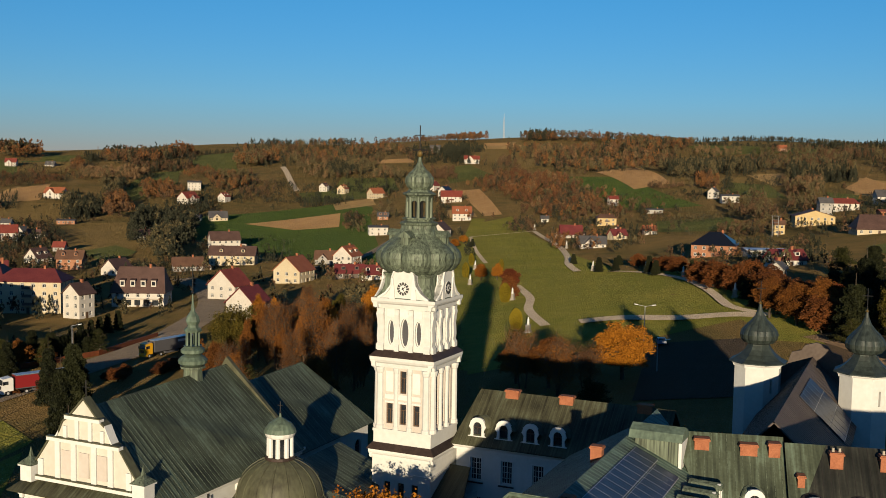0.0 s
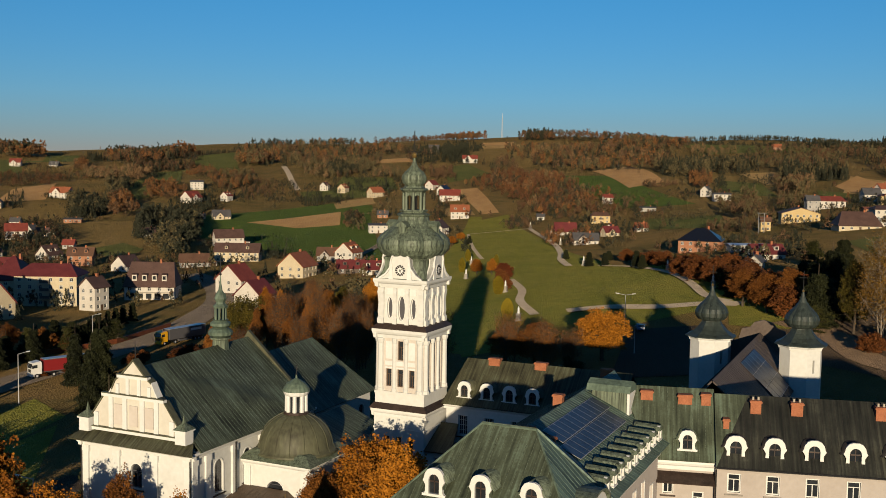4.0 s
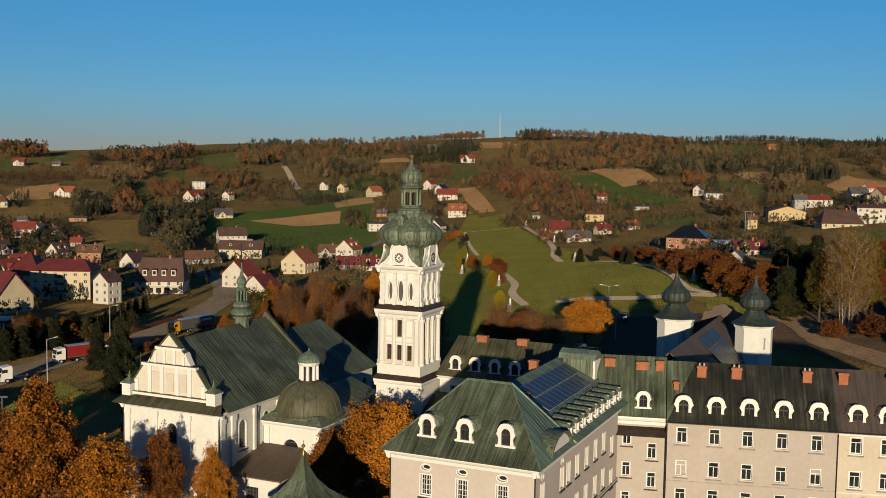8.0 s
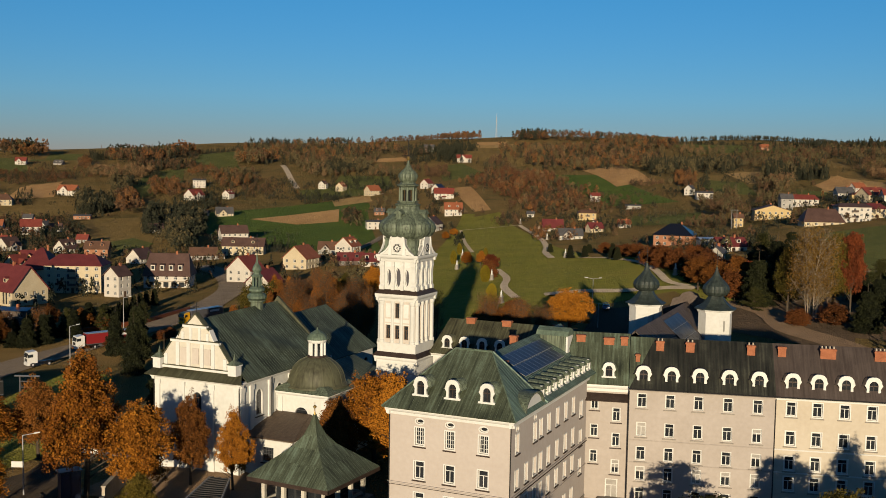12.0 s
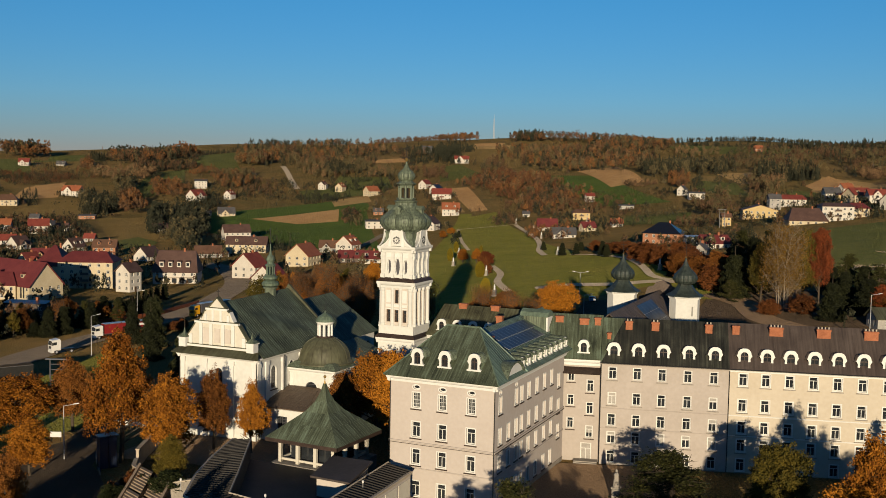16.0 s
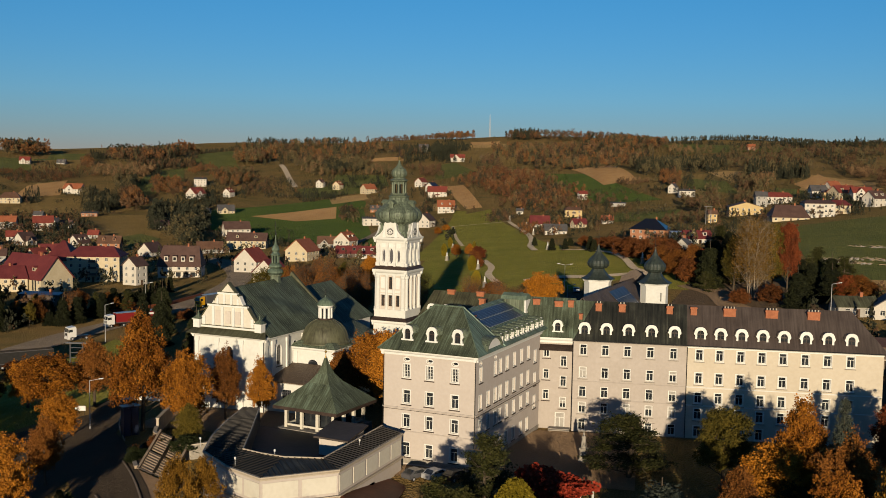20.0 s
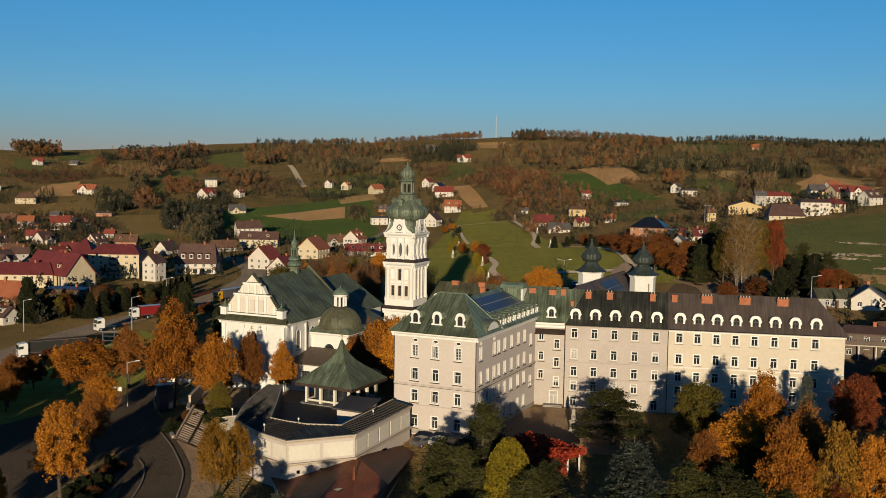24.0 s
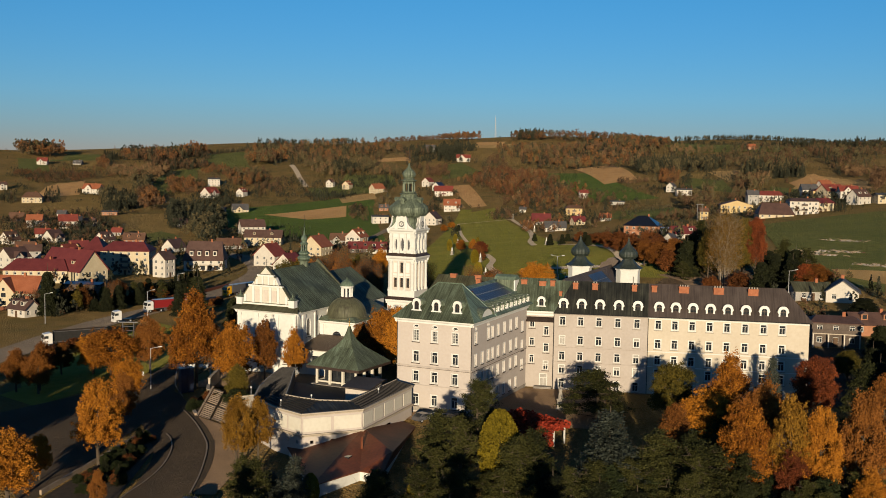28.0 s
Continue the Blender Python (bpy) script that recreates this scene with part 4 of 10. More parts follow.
# ---- church ----
def church():
    C = empty("church", None, "white baroque church with a steep dark green copper roof", "church")

    def put(name, bag, material, label="", smooth=False, parent=C):
        return part(name, bag.mesh(name, smooth), material, parent, label)
    x0, x1, y0, y1, ze = -44.9, -30.7, 15.3, 38.0, 13.0
    xm = (x0 + x1) / 2 - 0.3
    zr = 21.0
    base = 0.6
    # west front with a window and door
    front = [(7.1, 3.2, 2.0, 4.2, 1), (7.1, 9.6, 1.5, 2.6, 1), (2.6, 3.4, 1.1, 2.2, 1), (11.6, 3.4, 1.1, 2.2, 1)]
    wall_with_windows(C, (x0, y0), (x1, y0), base - 2, ze, front, "white", "surround", mats=("p_grey", "glass", "trim", "bronze"))
    side = [(4.6, 9.4, 1.5, 3.6, 1), (9.8, 9.4, 1.5, 3.6, 1), (15.0, 9.4, 1.5, 3.6, 1), (20.0, 9.4, 1.5, 3.6, 1)]
    wall_with_windows(C, (x1, y0), (x1, y1), base - 2, ze, side, "white", "bars", mats=("p_grey", "glass", "trim", "bronze"))
    wall_with_windows(C, (x1, y1), (x0, y1), base - 2, ze, [], "white", "plain")
    wall_with_windows(C, (x0, y1), (x0, y0), base - 2, ze, side, "white", "bars", mats=("p_grey", "glass", "trim", "bronze"))
    for s in (0.35, 4.6, 9.6, 13.85):
        put("pilaster", Bag().box(x0 + s - 0.4, x0 + s + 0.4, y0 - 0.22, y0 + 0.1, base, 12.2), "trim")
        put("capital", Bag().box(x0 + s - 0.52, x0 + s + 0.52, y0 - 0.30, y0 + 0.1, 11.5, 12.2), "trim")
        put("pedestal", Bag().box(x0 + s - 0.5, x0 + s + 0.5, y0 - 0.30, y0 + 0.1, base - 1, base + 1.1), "trim")
    for s in (0.4, 2.6, 7.2, 12.4, 17.6, 22.3):
        put("pilaster", Bag().box(x1 - 0.1, x1 + 0.22, y0 + s - 0.4, y0 + s + 0.4, base, 12.2), "trim")
        put("capital", Bag().box(x1 - 0.1, x1 + 0.30, y0 + s - 0.5, y0 + s + 0.5, 11.5, 12.2), "trim")
    for a, b in (((x0, y0), (x1, y0)), ((x1, y0), (x1, y1)), ((x0, y1), (x0, y0))):
        band(C, a, b, 12.2, 13.0, 0.7, "trim", "cornice", 0.6)
    for px, py in ((x1 + 0.1, y0 - 0.32), (x0 - 0.1, y0 - 0.32), (x1 + 0.35, y0 + 7.2)):
        put("downpipe", Bag().rod((px, py, base - 1), (px, py, 12.9), 0.08), "iron", "dark downpipe")
    # skirt roof over the front cornice
    roof_face(C, [(x0 - 1.1, y0 - 1.3, 13.0), (x1 + 1.1, y0 - 1.3, 13.0), (x1 + 0.2, y0 + 0.1, 13.85), (x0 - 0.2, y0 + 0.1, 13.85)], "copperbrown", "skirt_roof", 0.7)
    # stepped and scrolled gable
    lower = [(-6.5, 13.9), (-5.9, 15.2), (-5.1, 16.2), (-4.0, 17.7)]
    upper = [(-3.2, 18.0), (-2.9, 18.5), (-2.4, 19.5), (-1.7, 20.0), (0.0, 21.75)]
    half = lower + upper
    prof = half + [(-a, z) for a, z in half[-2::-1]]
    put("gable", Bag().prism([(xm + a, y0 + 0.05, z) for a, z in prof], (0, 0.55, 0)), "cream", "white and cream scrolled gable")
    for i in range(len(prof) - 1):
        (a0, z0), (a1, z1) = prof[i], prof[i + 1]
        put("coping", Bag().prism([(xm + a0, y0 - 0.12, z0), (xm + a1, y0 - 0.12, z1), (xm + a1, y0 - 0.12, z1 + 0.22), (xm + a0, y0 - 0.12, z0 + 0.22)], (0, 0.9, 0)), "trim" if i in (3, 4, 10, 11) else "copperbrown")
    for z, w in ((14.0, 6.55), (17.75, 4.1), (19.9, 2.0)):
        put("string_course", Bag().box(xm - w, xm + w, y0 - 0.28, y0 + 0.3, z, z + 0.32), "trim")
        put("weathering", Bag().box(xm - w, xm + w, y0 - 0.32, y0 + 0.1, z + 0.32, z + 0.42), "copperbrown")
    for s in (-5.0, -3.0, -1.15, 1.15, 3.0, 5.0):
        top = 17.7 if abs(s) < 4 else 15.9
        put("pilaster", Bag().box(xm + s - 0.28, xm + s + 0.28, y0 - 0.12, y0 + 0.2, 14.4, top), "trim")
    for s in (-2.2, 0.0, 2.2):
        put("niche", Bag().box(xm + s * 0.92 - 0.55, xm + s * 0.92 + 0.55, y0 - 0.06, y0 + 0.2, 14.8, 17.0), "pinkish", "blind niche panel")
    for s in (-2.1, -0.75, 0.75, 2.1):
        put("pilaster", Bag().box(xm + s - 0.2, xm + s + 0.2, y0 - 0.12, y0 + 0.2, 18.15, 19.9 if abs(s) < 2 else 19.2), "trim")
    for s in (-6.1, 6.6):
        px = xm + s
        put("pinnacle", Bag().box(px - 0.65, px + 0.65, y0 - 0.75, y0 + 0.55, 13.85, 15.2).box(px - 0.8, px + 0.8, y0 - 0.9, y0 + 0.7, 15.2, 15.35), "trim", "white corner pinnacle")
        put("pinnacle_cap", Bag().add([(px - 0.85, y0 - 0.95, 15.35), (px + 0.85, y0 - 0.95, 15.35), (px + 0.85, y0 + 0.75, 15.35), (px - 0.85, y0 + 0.75, 15.35), (px - 0.15, y0 - 0.25, 16.0), (px + 0.15, y0 - 0.25, 16.0), (px + 0.15, y0 + 0.05, 16.0), (px - 0.15, y0 + 0.05, 16.0), (px, y0 - 0.1, 16.9)],
            [(0, 1, 5, 4), (1, 2, 6, 5), (2, 3, 7, 6), (3, 0, 4, 7), (4, 5, 8), (5, 6, 8), (6, 7, 8), (7, 4, 8), (3, 2, 1, 0)]), "copper")
    put("cross", Bag().rod((xm, y0 + 0.3, 21.7), (xm, y0 + 0.3, 23.4), 0.05).rod((xm - 0.4, y0 + 0.3, 22.8), (xm + 0.4, y0 + 0.3, 22.8), 0.04), "iron")
    # nave roof
    ya = y0 + 0.5
    xr = xm - 0.9
    roof_face(C, [(x1 + 0.9, ya, ze), (x1 + 0.9, y1, ze), (xr - 0.6, y1, zr), (xm, ya, zr)], "copper", "roof", 0.6, label="dark green copper roof with standing seams")
    roof_face(C, [(x0 - 0.9, y1, ze), (x0 - 0.9, ya, ze), (xm, ya, zr), (xr - 0.6, y1, zr)], "copper", "roof", 0.6)
    put("parapet", Bag().prism([(x0 - 0.3, y1 - 0.1, 13.0), (x1 + 0.6, y1 - 0.1, 13.0), (xr - 0.6, y1 - 0.1, zr + 0.75)], (0, 0.5, 0)), "copperbrown", "raised rear gable sheeted in copper")
    # ridge turret
    sx, sy = xm - 1.3, 32.0
    put("turret_base", Bag().lathe([(1.05, 19.6), (0.95, 21.5), (1.3, 21.6), (1.3, 21.8)], 8, sx, sy, math.pi / 8), "copper", "green copper ridge turret")
    put("turret_dome", Bag().lathe([(0.95, 21.8), (1.45, 22.1), (1.5, 22.45), (1.15, 22.8), (0.8, 22.95), (1.2, 23.2), (1.22, 23.5), (0.85, 23.8), (0.95, 23.9)], 16, sx, sy, math.pi / 8), "copperlit")
    for i in range(8):
        a = math.pi / 8 + i * math.pi / 4
        put("turret_post", Bag().rod((sx + 0.62 * math.cos(a), sy + 0.62 * math.sin(a), 23.8), (sx + 0.62 * math.cos(a), sy + 0.62 * math.sin(a), 25.4), 0.12, None, 6), "copperlit")
    put("turret_roof", Bag().lathe([(0.85, 25.3), (0.95, 25.5), (0.6, 25.8), (0.55, 26.0), (0.75, 26.4), (0.6, 26.9), (0.25, 27.4), (0.1, 28.3), (0.05, 29.2)], 8, sx, sy, math.pi / 8), "copperlit")
    put("cross", Bag().rod((sx, sy, 29.0), (sx, sy, 31.8), 0.05).rod((sx - 0.5, sy, 30.8), (sx + 0.5, sy, 30.8), 0.05).lathe([(0.02, 29.1), (0.2, 29.3), (0.02, 29.5)], 8, sx, sy), "iron")
    # chancel
    cx0, cx1, cy1, cz, czr = x0 + 1.6, x1 - 1.4, 56.0, 11.6, 18.6
    wall_with_windows(C, (cx1, y1), (cx1, cy1), base - 3, cz, [(4, 8.4, 1.4, 3.4, 1), (10, 8.4, 1.4, 3.4, 1), (15.5, 8.4, 1.4, 3.4, 1)], "white", "bars", mats=("p_grey", "glass", "trim", "bronze"))
    wall_with_windows(C, (cx1, cy1), (cx0, cy1), base - 3, cz, [], "white", "plain")
    wall_with_windows(C, (cx0, cy1), (cx0, y1), base - 3, cz, [], "white", "plain")
    xc = (cx0 + cx1) / 2 - 1.2
    roof_face(C, [(cx1 + 0.6, y1 + 0.4, cz), (cx1 + 0.6, cy1 + 0.6, cz), (xc - 1.0, cy1 - 2.5, czr), (xc, y1 + 0.4, czr)], "copper", "chancel_roof", 0.6)
    roof_face(C, [(cx0 - 0.6, cy1 + 0.6, cz), (cx0 - 0.6, y1 + 0.4, cz), (xc, y1 + 0.4, czr), (xc - 1.0, cy1 - 2.5, czr)], "copper", "chancel_roof", 0.6)
    roof_face(C, [(cx1 + 0.6, cy1 + 0.6, cz), (cx0 - 0.6, cy1 + 0.6, cz), (xc - 1.0, cy1 - 2.5, czr)], "copper", "chancel_roof", 0.6)
    # sacristy link to the tower
    wall_with_windows(C, (-22.4, 33.0), (-22.4, 42.5), base - 3, 9.6, [(2.0, 8.0, 0.8, 1.9, 0), (4.6, 8.0, 0.8, 1.9, 0), (7.2, 8.0, 0.8, 1.9, 0), (3.3, 3.6, 0.9, 2.0, 0)], "white", "surround")
    roof_face(C, [(-22.0, 32.4, 9.6), (-22.0, 44.0, 9.6), (-29.0, 44.0, 12.4), (-29.0, 32.4, 12.4)], "copper", "sacristy_roof", 0.6)
    band(C, (-22.4, 33.0), (-22.4, 42.5), 9.1, 9.6, 0.4, "trim", "cornice")
    # side chapel with dome and lantern
    a0, a1, b0, b1, zc = -30.6, -22.5, 24.4, 32.6, 10.3
    lun = [(4.0, 7.4, 2.2, 1.5, 1)]
    wall_with_windows(C, (a0, b0), (a1, b0), base - 2, zc, lun, "white", "surround", mats=("p_grey", "glass", "trim", "bronze"))
    wall_with_windows(C, (a1, b0), (a1, b1), base - 2, zc, lun, "white", "surround", mats=("p_grey", "glass", "trim", "bronze"))
    wall_with_windows(C, (a1, b1), (a0, b1), base - 2, zc, [], "white", "plain")
    for p, q in (((a0, b0), (a1, b0)), ((a1, b0), (a1, b1))):
        band(C, p, q, 9.5, 10.3, 0.5, "trim", "cornice", 0.4)
        d = Vector((q[0] - p[0], q[1] - p[1], 0)).normalized()
        o = Vector((d.y, -d.x, 0))
        for s in (0.45, 7.7):
            c = Vector((*p, 0)) + d * s
            put("pilaster", Bag().prism([c + d * k + o * j + Vector((0, 0, base)) for k, j in ((-0.4, 0.16), (0.4, 0.16), (0.4, -0.05), (-0.4, -0.05))], (0, 0, 8.9)), "trim")
    dx, dy = -26.55, 28.5
    put("chapel_roof", Bag().add([(dx + s * 4.85, dy + t * 4.85, 10.3) for s, t in ((-1, -1), (1, -1), (1, 1), (-1, 1))] + [(dx + s * 3.4, dy + t * 3.4, 11.2) for s, t in ((-1, -1), (1, -1), (1, 1), (-1, 1))],
                  [(3, 2, 1, 0), (4, 5, 6, 7), (0, 1, 5, 4), (1, 2, 6, 5), (2, 3, 7, 6), (3, 0, 4, 7)]), "copper", "copper skirt under the dome")
    prof = [(4.75, 10.75), (4.4, 10.95), (4.15, 11.3)] + [(4.05 * math.cos(a), 11.4 + 3.6 * math.sin(a)) for a in [math.pi / 2 * i / 9 for i in range(1, 9)]] + [(0.9, 15.0)]
    put("dome", Bag().lathe(prof, 32, dx, dy, rib=0.004), "copperbrown", "ribbed dome sheeted in brown-green copper", True)
    for i in range(16):
        a = 2 * math.pi * i / 16
        bag = Bag()
        for (r0, z0), (r1, z1) in zip(prof[1:-1], prof[2:]):
            bag.rod((dx + (r0 + 0.02) * math.cos(a), dy + (r0 + 0.02) * math.sin(a), z0), (dx + (r1 + 0.02) * math.cos(a), dy + (r1 + 0.02) * math.sin(a), z1), 0.06, None, 4)
        put("rib", bag, "copperbrown")
    put("lantern_ring", Bag().lathe([(1.35, 14.65), (1.45, 14.85), (1.35, 15.05)], 16, dx, dy), "bronze")
    put("lantern_core", Bag().lathe([(0.85, 14.85), (0.85, 17.25)], 12, dx, dy), "glass")
    for i in range(8):
        a = math.pi / 8 + i * math.pi / 4
        put("lantern_post", Bag().rod((dx + 1.05 * math.cos(a), dy + 1.05 * math.sin(a), 14.95), (dx + 1.05 * math.cos(a), dy + 1.05 * math.sin(a), 17.15), 0.24, 0.22, 8), "trim")
    put("lantern_cornice", Bag().lathe([(1.2, 16.85), (1.35, 17.0), (1.45, 17.25), (1.45, 17.4)], 16, dx, dy), "trim", "white lantern cornice")
    put("lantern_cap", Bag().lathe([(1.55, 17.35), (1.4, 17.75), (1.05, 18.2), (0.5, 18.55), (0.15, 18.75), (0.05, 19.25)], 16, dx, dy), "copperlit", "green copper cap")
    put("cross", Bag().rod((dx, dy, 19.05), (dx, dy, 20.25), 0.05).rod((dx - 0.3, dy, 19.85), (dx + 0.3, dy, 19.85), 0.04).lathe([(0.02, 19.05), (0.16, 19.2), (0.02, 19.35)], 8, dx, dy), "iron")
    # porch building
    p0, p1, q0, q1 = -30.6, -23.4, 16.6, 24.3
    wall_with_windows(C, (p0, q0), (p1, q0), base - 2, 5.6, [(3.6, 3.2, 1.8, 2.0, 0)], "white", "bars", mats=("p_grey", "glass", "trim", "bronze"))
    wall_with_windows(C, (p1, q0), (p1, q1), base - 2, 5.6, [(2.0, 3.0, 1.0, 3.0, 1), (4.6, 3.0, 1.0, 3.0, 1)], "white", "surround")
    band(C, (p0, q0), (p1, q0), 5.0, 5.6, 0.4, "trim", "cornice", 0.3)
    band(C, (p1, q0), (p1, q1), 5.0, 5.6, 0.4, "trim", "cornice", 0.3)
    roof_face(C, [(p0 - 1.5, q0 - 0.7, 5.6), (p1 + 0.8, q0 - 0.7, 5.6), (p1 - 1.6, q1, 7.3), (p0 - 0.0, q1, 7.3)], "porchtin", "porch_roof", 0.6, label="dark brown sheet roof")
    roof_face(C, [(p1 + 0.8, q0 - 0.7, 5.6), (p1 + 0.8, q1 + 0.2, 5.6), (p1 - 1.6, q1 + 0.2, 7.3)], "porchtin", "porch_roof", 0.6)


church()

# ---- front block of the monastery ----
def front_block():
    B = empty("monastery_block", None, "four-storey grey-beige monastery block with a green copper mansard roof", "building")

    def put(name, bag, material, label="", smooth=False, parent=B):
        return part(name, bag.mesh(name, smooth), material, parent, label)
    W, D, H = 14.2, 27.6, 15.9
    g = -2.5
    cols = (3.6, 7.2, 11.1)
    front = [(x, 15.05, 0.95, 0.55, 2) for x in cols]
    tall = [(x, 13.4, 1.05, 1.95, 0) for x in cols]
    rest = [(x, z, 1.15, 1.95, 0) for z in (9.65, 6.15, 2.05) for x in cols]
    facade(B, (0, 0), (W, 0), g, H, front + tall + rest, "greige")
    windows(B, (0, 0), (W, 0), front, "surround")
    windows(B, (0, 0), (W, 0), tall, "bars")
    windows(B, (0, 0), (W, 0), rest, "surround")
    ys = (1.9, 4.9, 7.7, 9.7, 12.5, 15.6, 18.9, 21.9, 25.2)
    side = [(y, 13.5, 0.95, 2.0, 0) for y in (1.9, 7.6, 9.6, 12.4, 15.6, 18.8, 21.9)] + [(25.2, 12.4, 0.95, 1.9, 0)]
    side += [(y, 9.6, 0.95, 2.0, 0) for y in ys[:-1]] + [(25.2, 8.7, 0.95, 1.9, 0)]
    side += [(y, 6.2, 0.95, 1.9, 0) for y in ys[:-1]] + [(25.2, 5.0, 0.95, 1.9, 0)] + [(y, 2.1, 0.95, 1.9, 0) for y in ys[:-1]]
    ovals = [(1.9, 15.1, 0.7, 0.5, 2), (7.6, 15.1, 0.7, 0.5, 2)]
    facade(B, (W, 0), (W, D), g, H, side + ovals, "greige")
    windows(B, (W, 0), (W, D), side + ovals, "surround")
    facade(B, (W, D), (0, D), g, H, [], "greige")
    facade(B, (0, D), (0, 0), g, H, [(y, z, 1.1, 1.9, 0) for z in (13.4, 9.6, 6.1) for y in (3, 7, 11, 15, 19, 23)], "greige")
    windows(B, (0, D), (0, 0), [(y, z, 1.1, 1.9, 0) for z in (13.4, 9.6, 6.1) for y in (3, 7, 11, 15, 19, 23)], "surround")
    for p, q in (((0, 0), (W, 0)), ((W, 0), (W, D)), ((0, D), (0, 0))):
        band(B, p, q, 15.6, 16.45, 0.5, "trim", "cornice", 0.45)
        band(B, p, q, 7.75, 8.05, 0.16, "greige", "string_course", 0.12)
        band(B, p, q, 7.68, 7.75, 0.20, "bronze", "string_course", 0.12)
        band(B, p, q, 4.55, 4.72, 0.12, "greige", "string_course", 0.08)
        band(B, p, q, 0.0, 0.7, 0.08, "stone", "plinth", 0.05)
    # roof: steep copper slopes up to a shallow top
    e, z0, zt = 0.75, 16.45, 22.1
    L, R, F = 4.6, 9.2, 6.9
    roof_face(B, [(-e, -e, z0), (W + e, -e, z0), (R, F, zt), (L, F, zt)], "copper", "roof", 0.62, label="green copper front slope with standing seams")
    roof_face(B, [(W + e, -e, z0), (W + e, 9.4, z0), (R, F, zt)], "copperlit", "roof", 0.62, label="green copper side slope, toned paler for its light")
    roof_face(B, [(-e, 9.4, z0), (-e, -e, z0), (L, F, zt)], "copper", "roof", 0.62)
    xr, zr = 6.0, 20.5
    roof_face(B, [(L, F, zt), (R, F, zt), (10.4, 12.6, 18.5), (3.0, 12.6, 18.9)][::-1], "copper", "roof_back", 0)
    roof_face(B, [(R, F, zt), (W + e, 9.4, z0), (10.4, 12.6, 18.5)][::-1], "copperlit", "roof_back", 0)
    roof_face(B, [(L, F, zt), (3.0, 12.6, 18.9), (-e, 9.4, z0)], "copper", "roof_back", 0)
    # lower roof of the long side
    roof_face(B, [(W + e, 9.0, z0), (W + e, D + 1.5, z0), (xr, D + 14, zr), (xr, 9.0, zr)], "copperlit", "roof", 0.62, label="green copper slope of the long side, toned paler for its light")
    roof_face(B, [(-e, D + 9, z0), (-e, 9.0, z0), (xr, 9.0, zr), (xr, D + 9, zr)], "copper", "roof", 0.62)
    put("ridge_cap", Bag().rod((L, F, zt), (R, F, zt), 0.1).rod((R, F, zt), (W + e, -e, z0), 0.09).rod((L, F, zt), (-e, -e, z0), 0.09), "copperlit")
    for x in (3.2, 7.0, 11.0):
        y = 0.95
        dormer(B, pose(x, y, z0 + 0.82 * (y + e) - 0.25), 1.55, 2.2, 3.0)
    for i in range(9):
        y = 10.1 + i * 2.3
        dormer(B, pose(W - 0.1, y, z0 + 0.32, 0, 0, 90), 1.05, 1.45, 1.2)
        hood = Bag().prism([(W + 0.1, y + 0.66, z0 + 1.36), (W + 0.1, y + 0.4, z0 + 1.66), (W + 0.1, y, z0 + 1.8), (W + 0.1, y - 0.4, z0 + 1.66), (W + 0.1, y - 0.66, z0 + 1.36)], (-2.6, 0, 0.1))
        put("dormer_roof", hood, "copper")
    # arched gable at the corner of the long side
    arc = [(2.75 * math.cos(a), 1.65 * math.sin(a)) for a in [math.pi * i / 14 for i in range(15)]]
    put("arched_gable", Bag().prism([(W + 0.35, 5.9 + a, z0 + z) for a, z in arc], (-0.5, 0, 0)), "trim", "white segmental gable")
    hoodv = Bag()
    k = len(arc)
    shell = [(x, 5.9 + a * f, z0 + z * f + 0.03) for x in (W + 0.6, W - 2.4) for f in (1.14, 1.04) for a, z in arc]
    faces = []
    for i in range(k - 1):
        faces += [(i, i + 1, i + 2 * k + 1, i + 2 * k), (i + k, i + 3 * k, i + 3 * k + 1, i + k + 1), (i, i + k, i + k + 1, i + 1), (i + 2 * k, i + 2 * k + 1, i + 3 * k + 1, i + 3 * k)]
    hoodv.add(shell, faces)
    put("hood", hoodv, "copper")
    # solar panels on the upper side slope
    slope = Vector((xr - W - e, 0, zr - z0)).normalized()
    nrm = Vector((zr - z0, 0, W + e - xr)).normalized()
    for r in range(2):
        for c in range(11):
            o = Vector((W + e, 0, z0)) + slope * (4.45 + r * 2.15) + Vector((0, 13.2 + c * 1.34 + r * 1.2, 0)) + nrm * 0.12
            pan = empty("solar_panel", None, "dark blue solar panel in a grey rim on the copper roof", "solar panel", "roof solar panels")
            part("cell_sheet", Bag().prism([o, o + Vector((0, 1.24, 0)), o + Vector((0, 1.24, 0)) + slope * 1.95, o + slope * 1.95], nrm * 0.05).mesh("cell_sheet"), "solar", pan)
            part("rim", Bag().prism([o - slope * 0.05 - Vector((0, 0.04, 0)), o + Vector((0, 1.28, 0)) - slope * 0.05, o + Vector((0, 1.28, 0)) + slope * 2.0, o - Vector((0, 0.04, 0)) + slope * 2.0], nrm * 0.03).mesh("rim"), "p_silver", pan)
    # large dormer house further back
    y = 31.4
    put("big_dormer", Bag().box(6.8, 10.4, y - 1.1, y + 1.1, 17.6, 20.6), "copper", "tall copper-clad roof dormer")
    put("big_dormer_face", Bag().prism([(10.4, y + a, z) for a, z in ((-1.15, 17.9), (1.15, 17.9), (1.15, 20.5))] + [(10.4, y + 0.95 * math.cos(a), 20.5 + 0.95 * math.sin(a)) for a in [math.pi * i / 8 for i in range(9)]] + [(10.4, y - 1.15, 20.5)], (0.25, 0, 0)), "trim", "white dormer face")
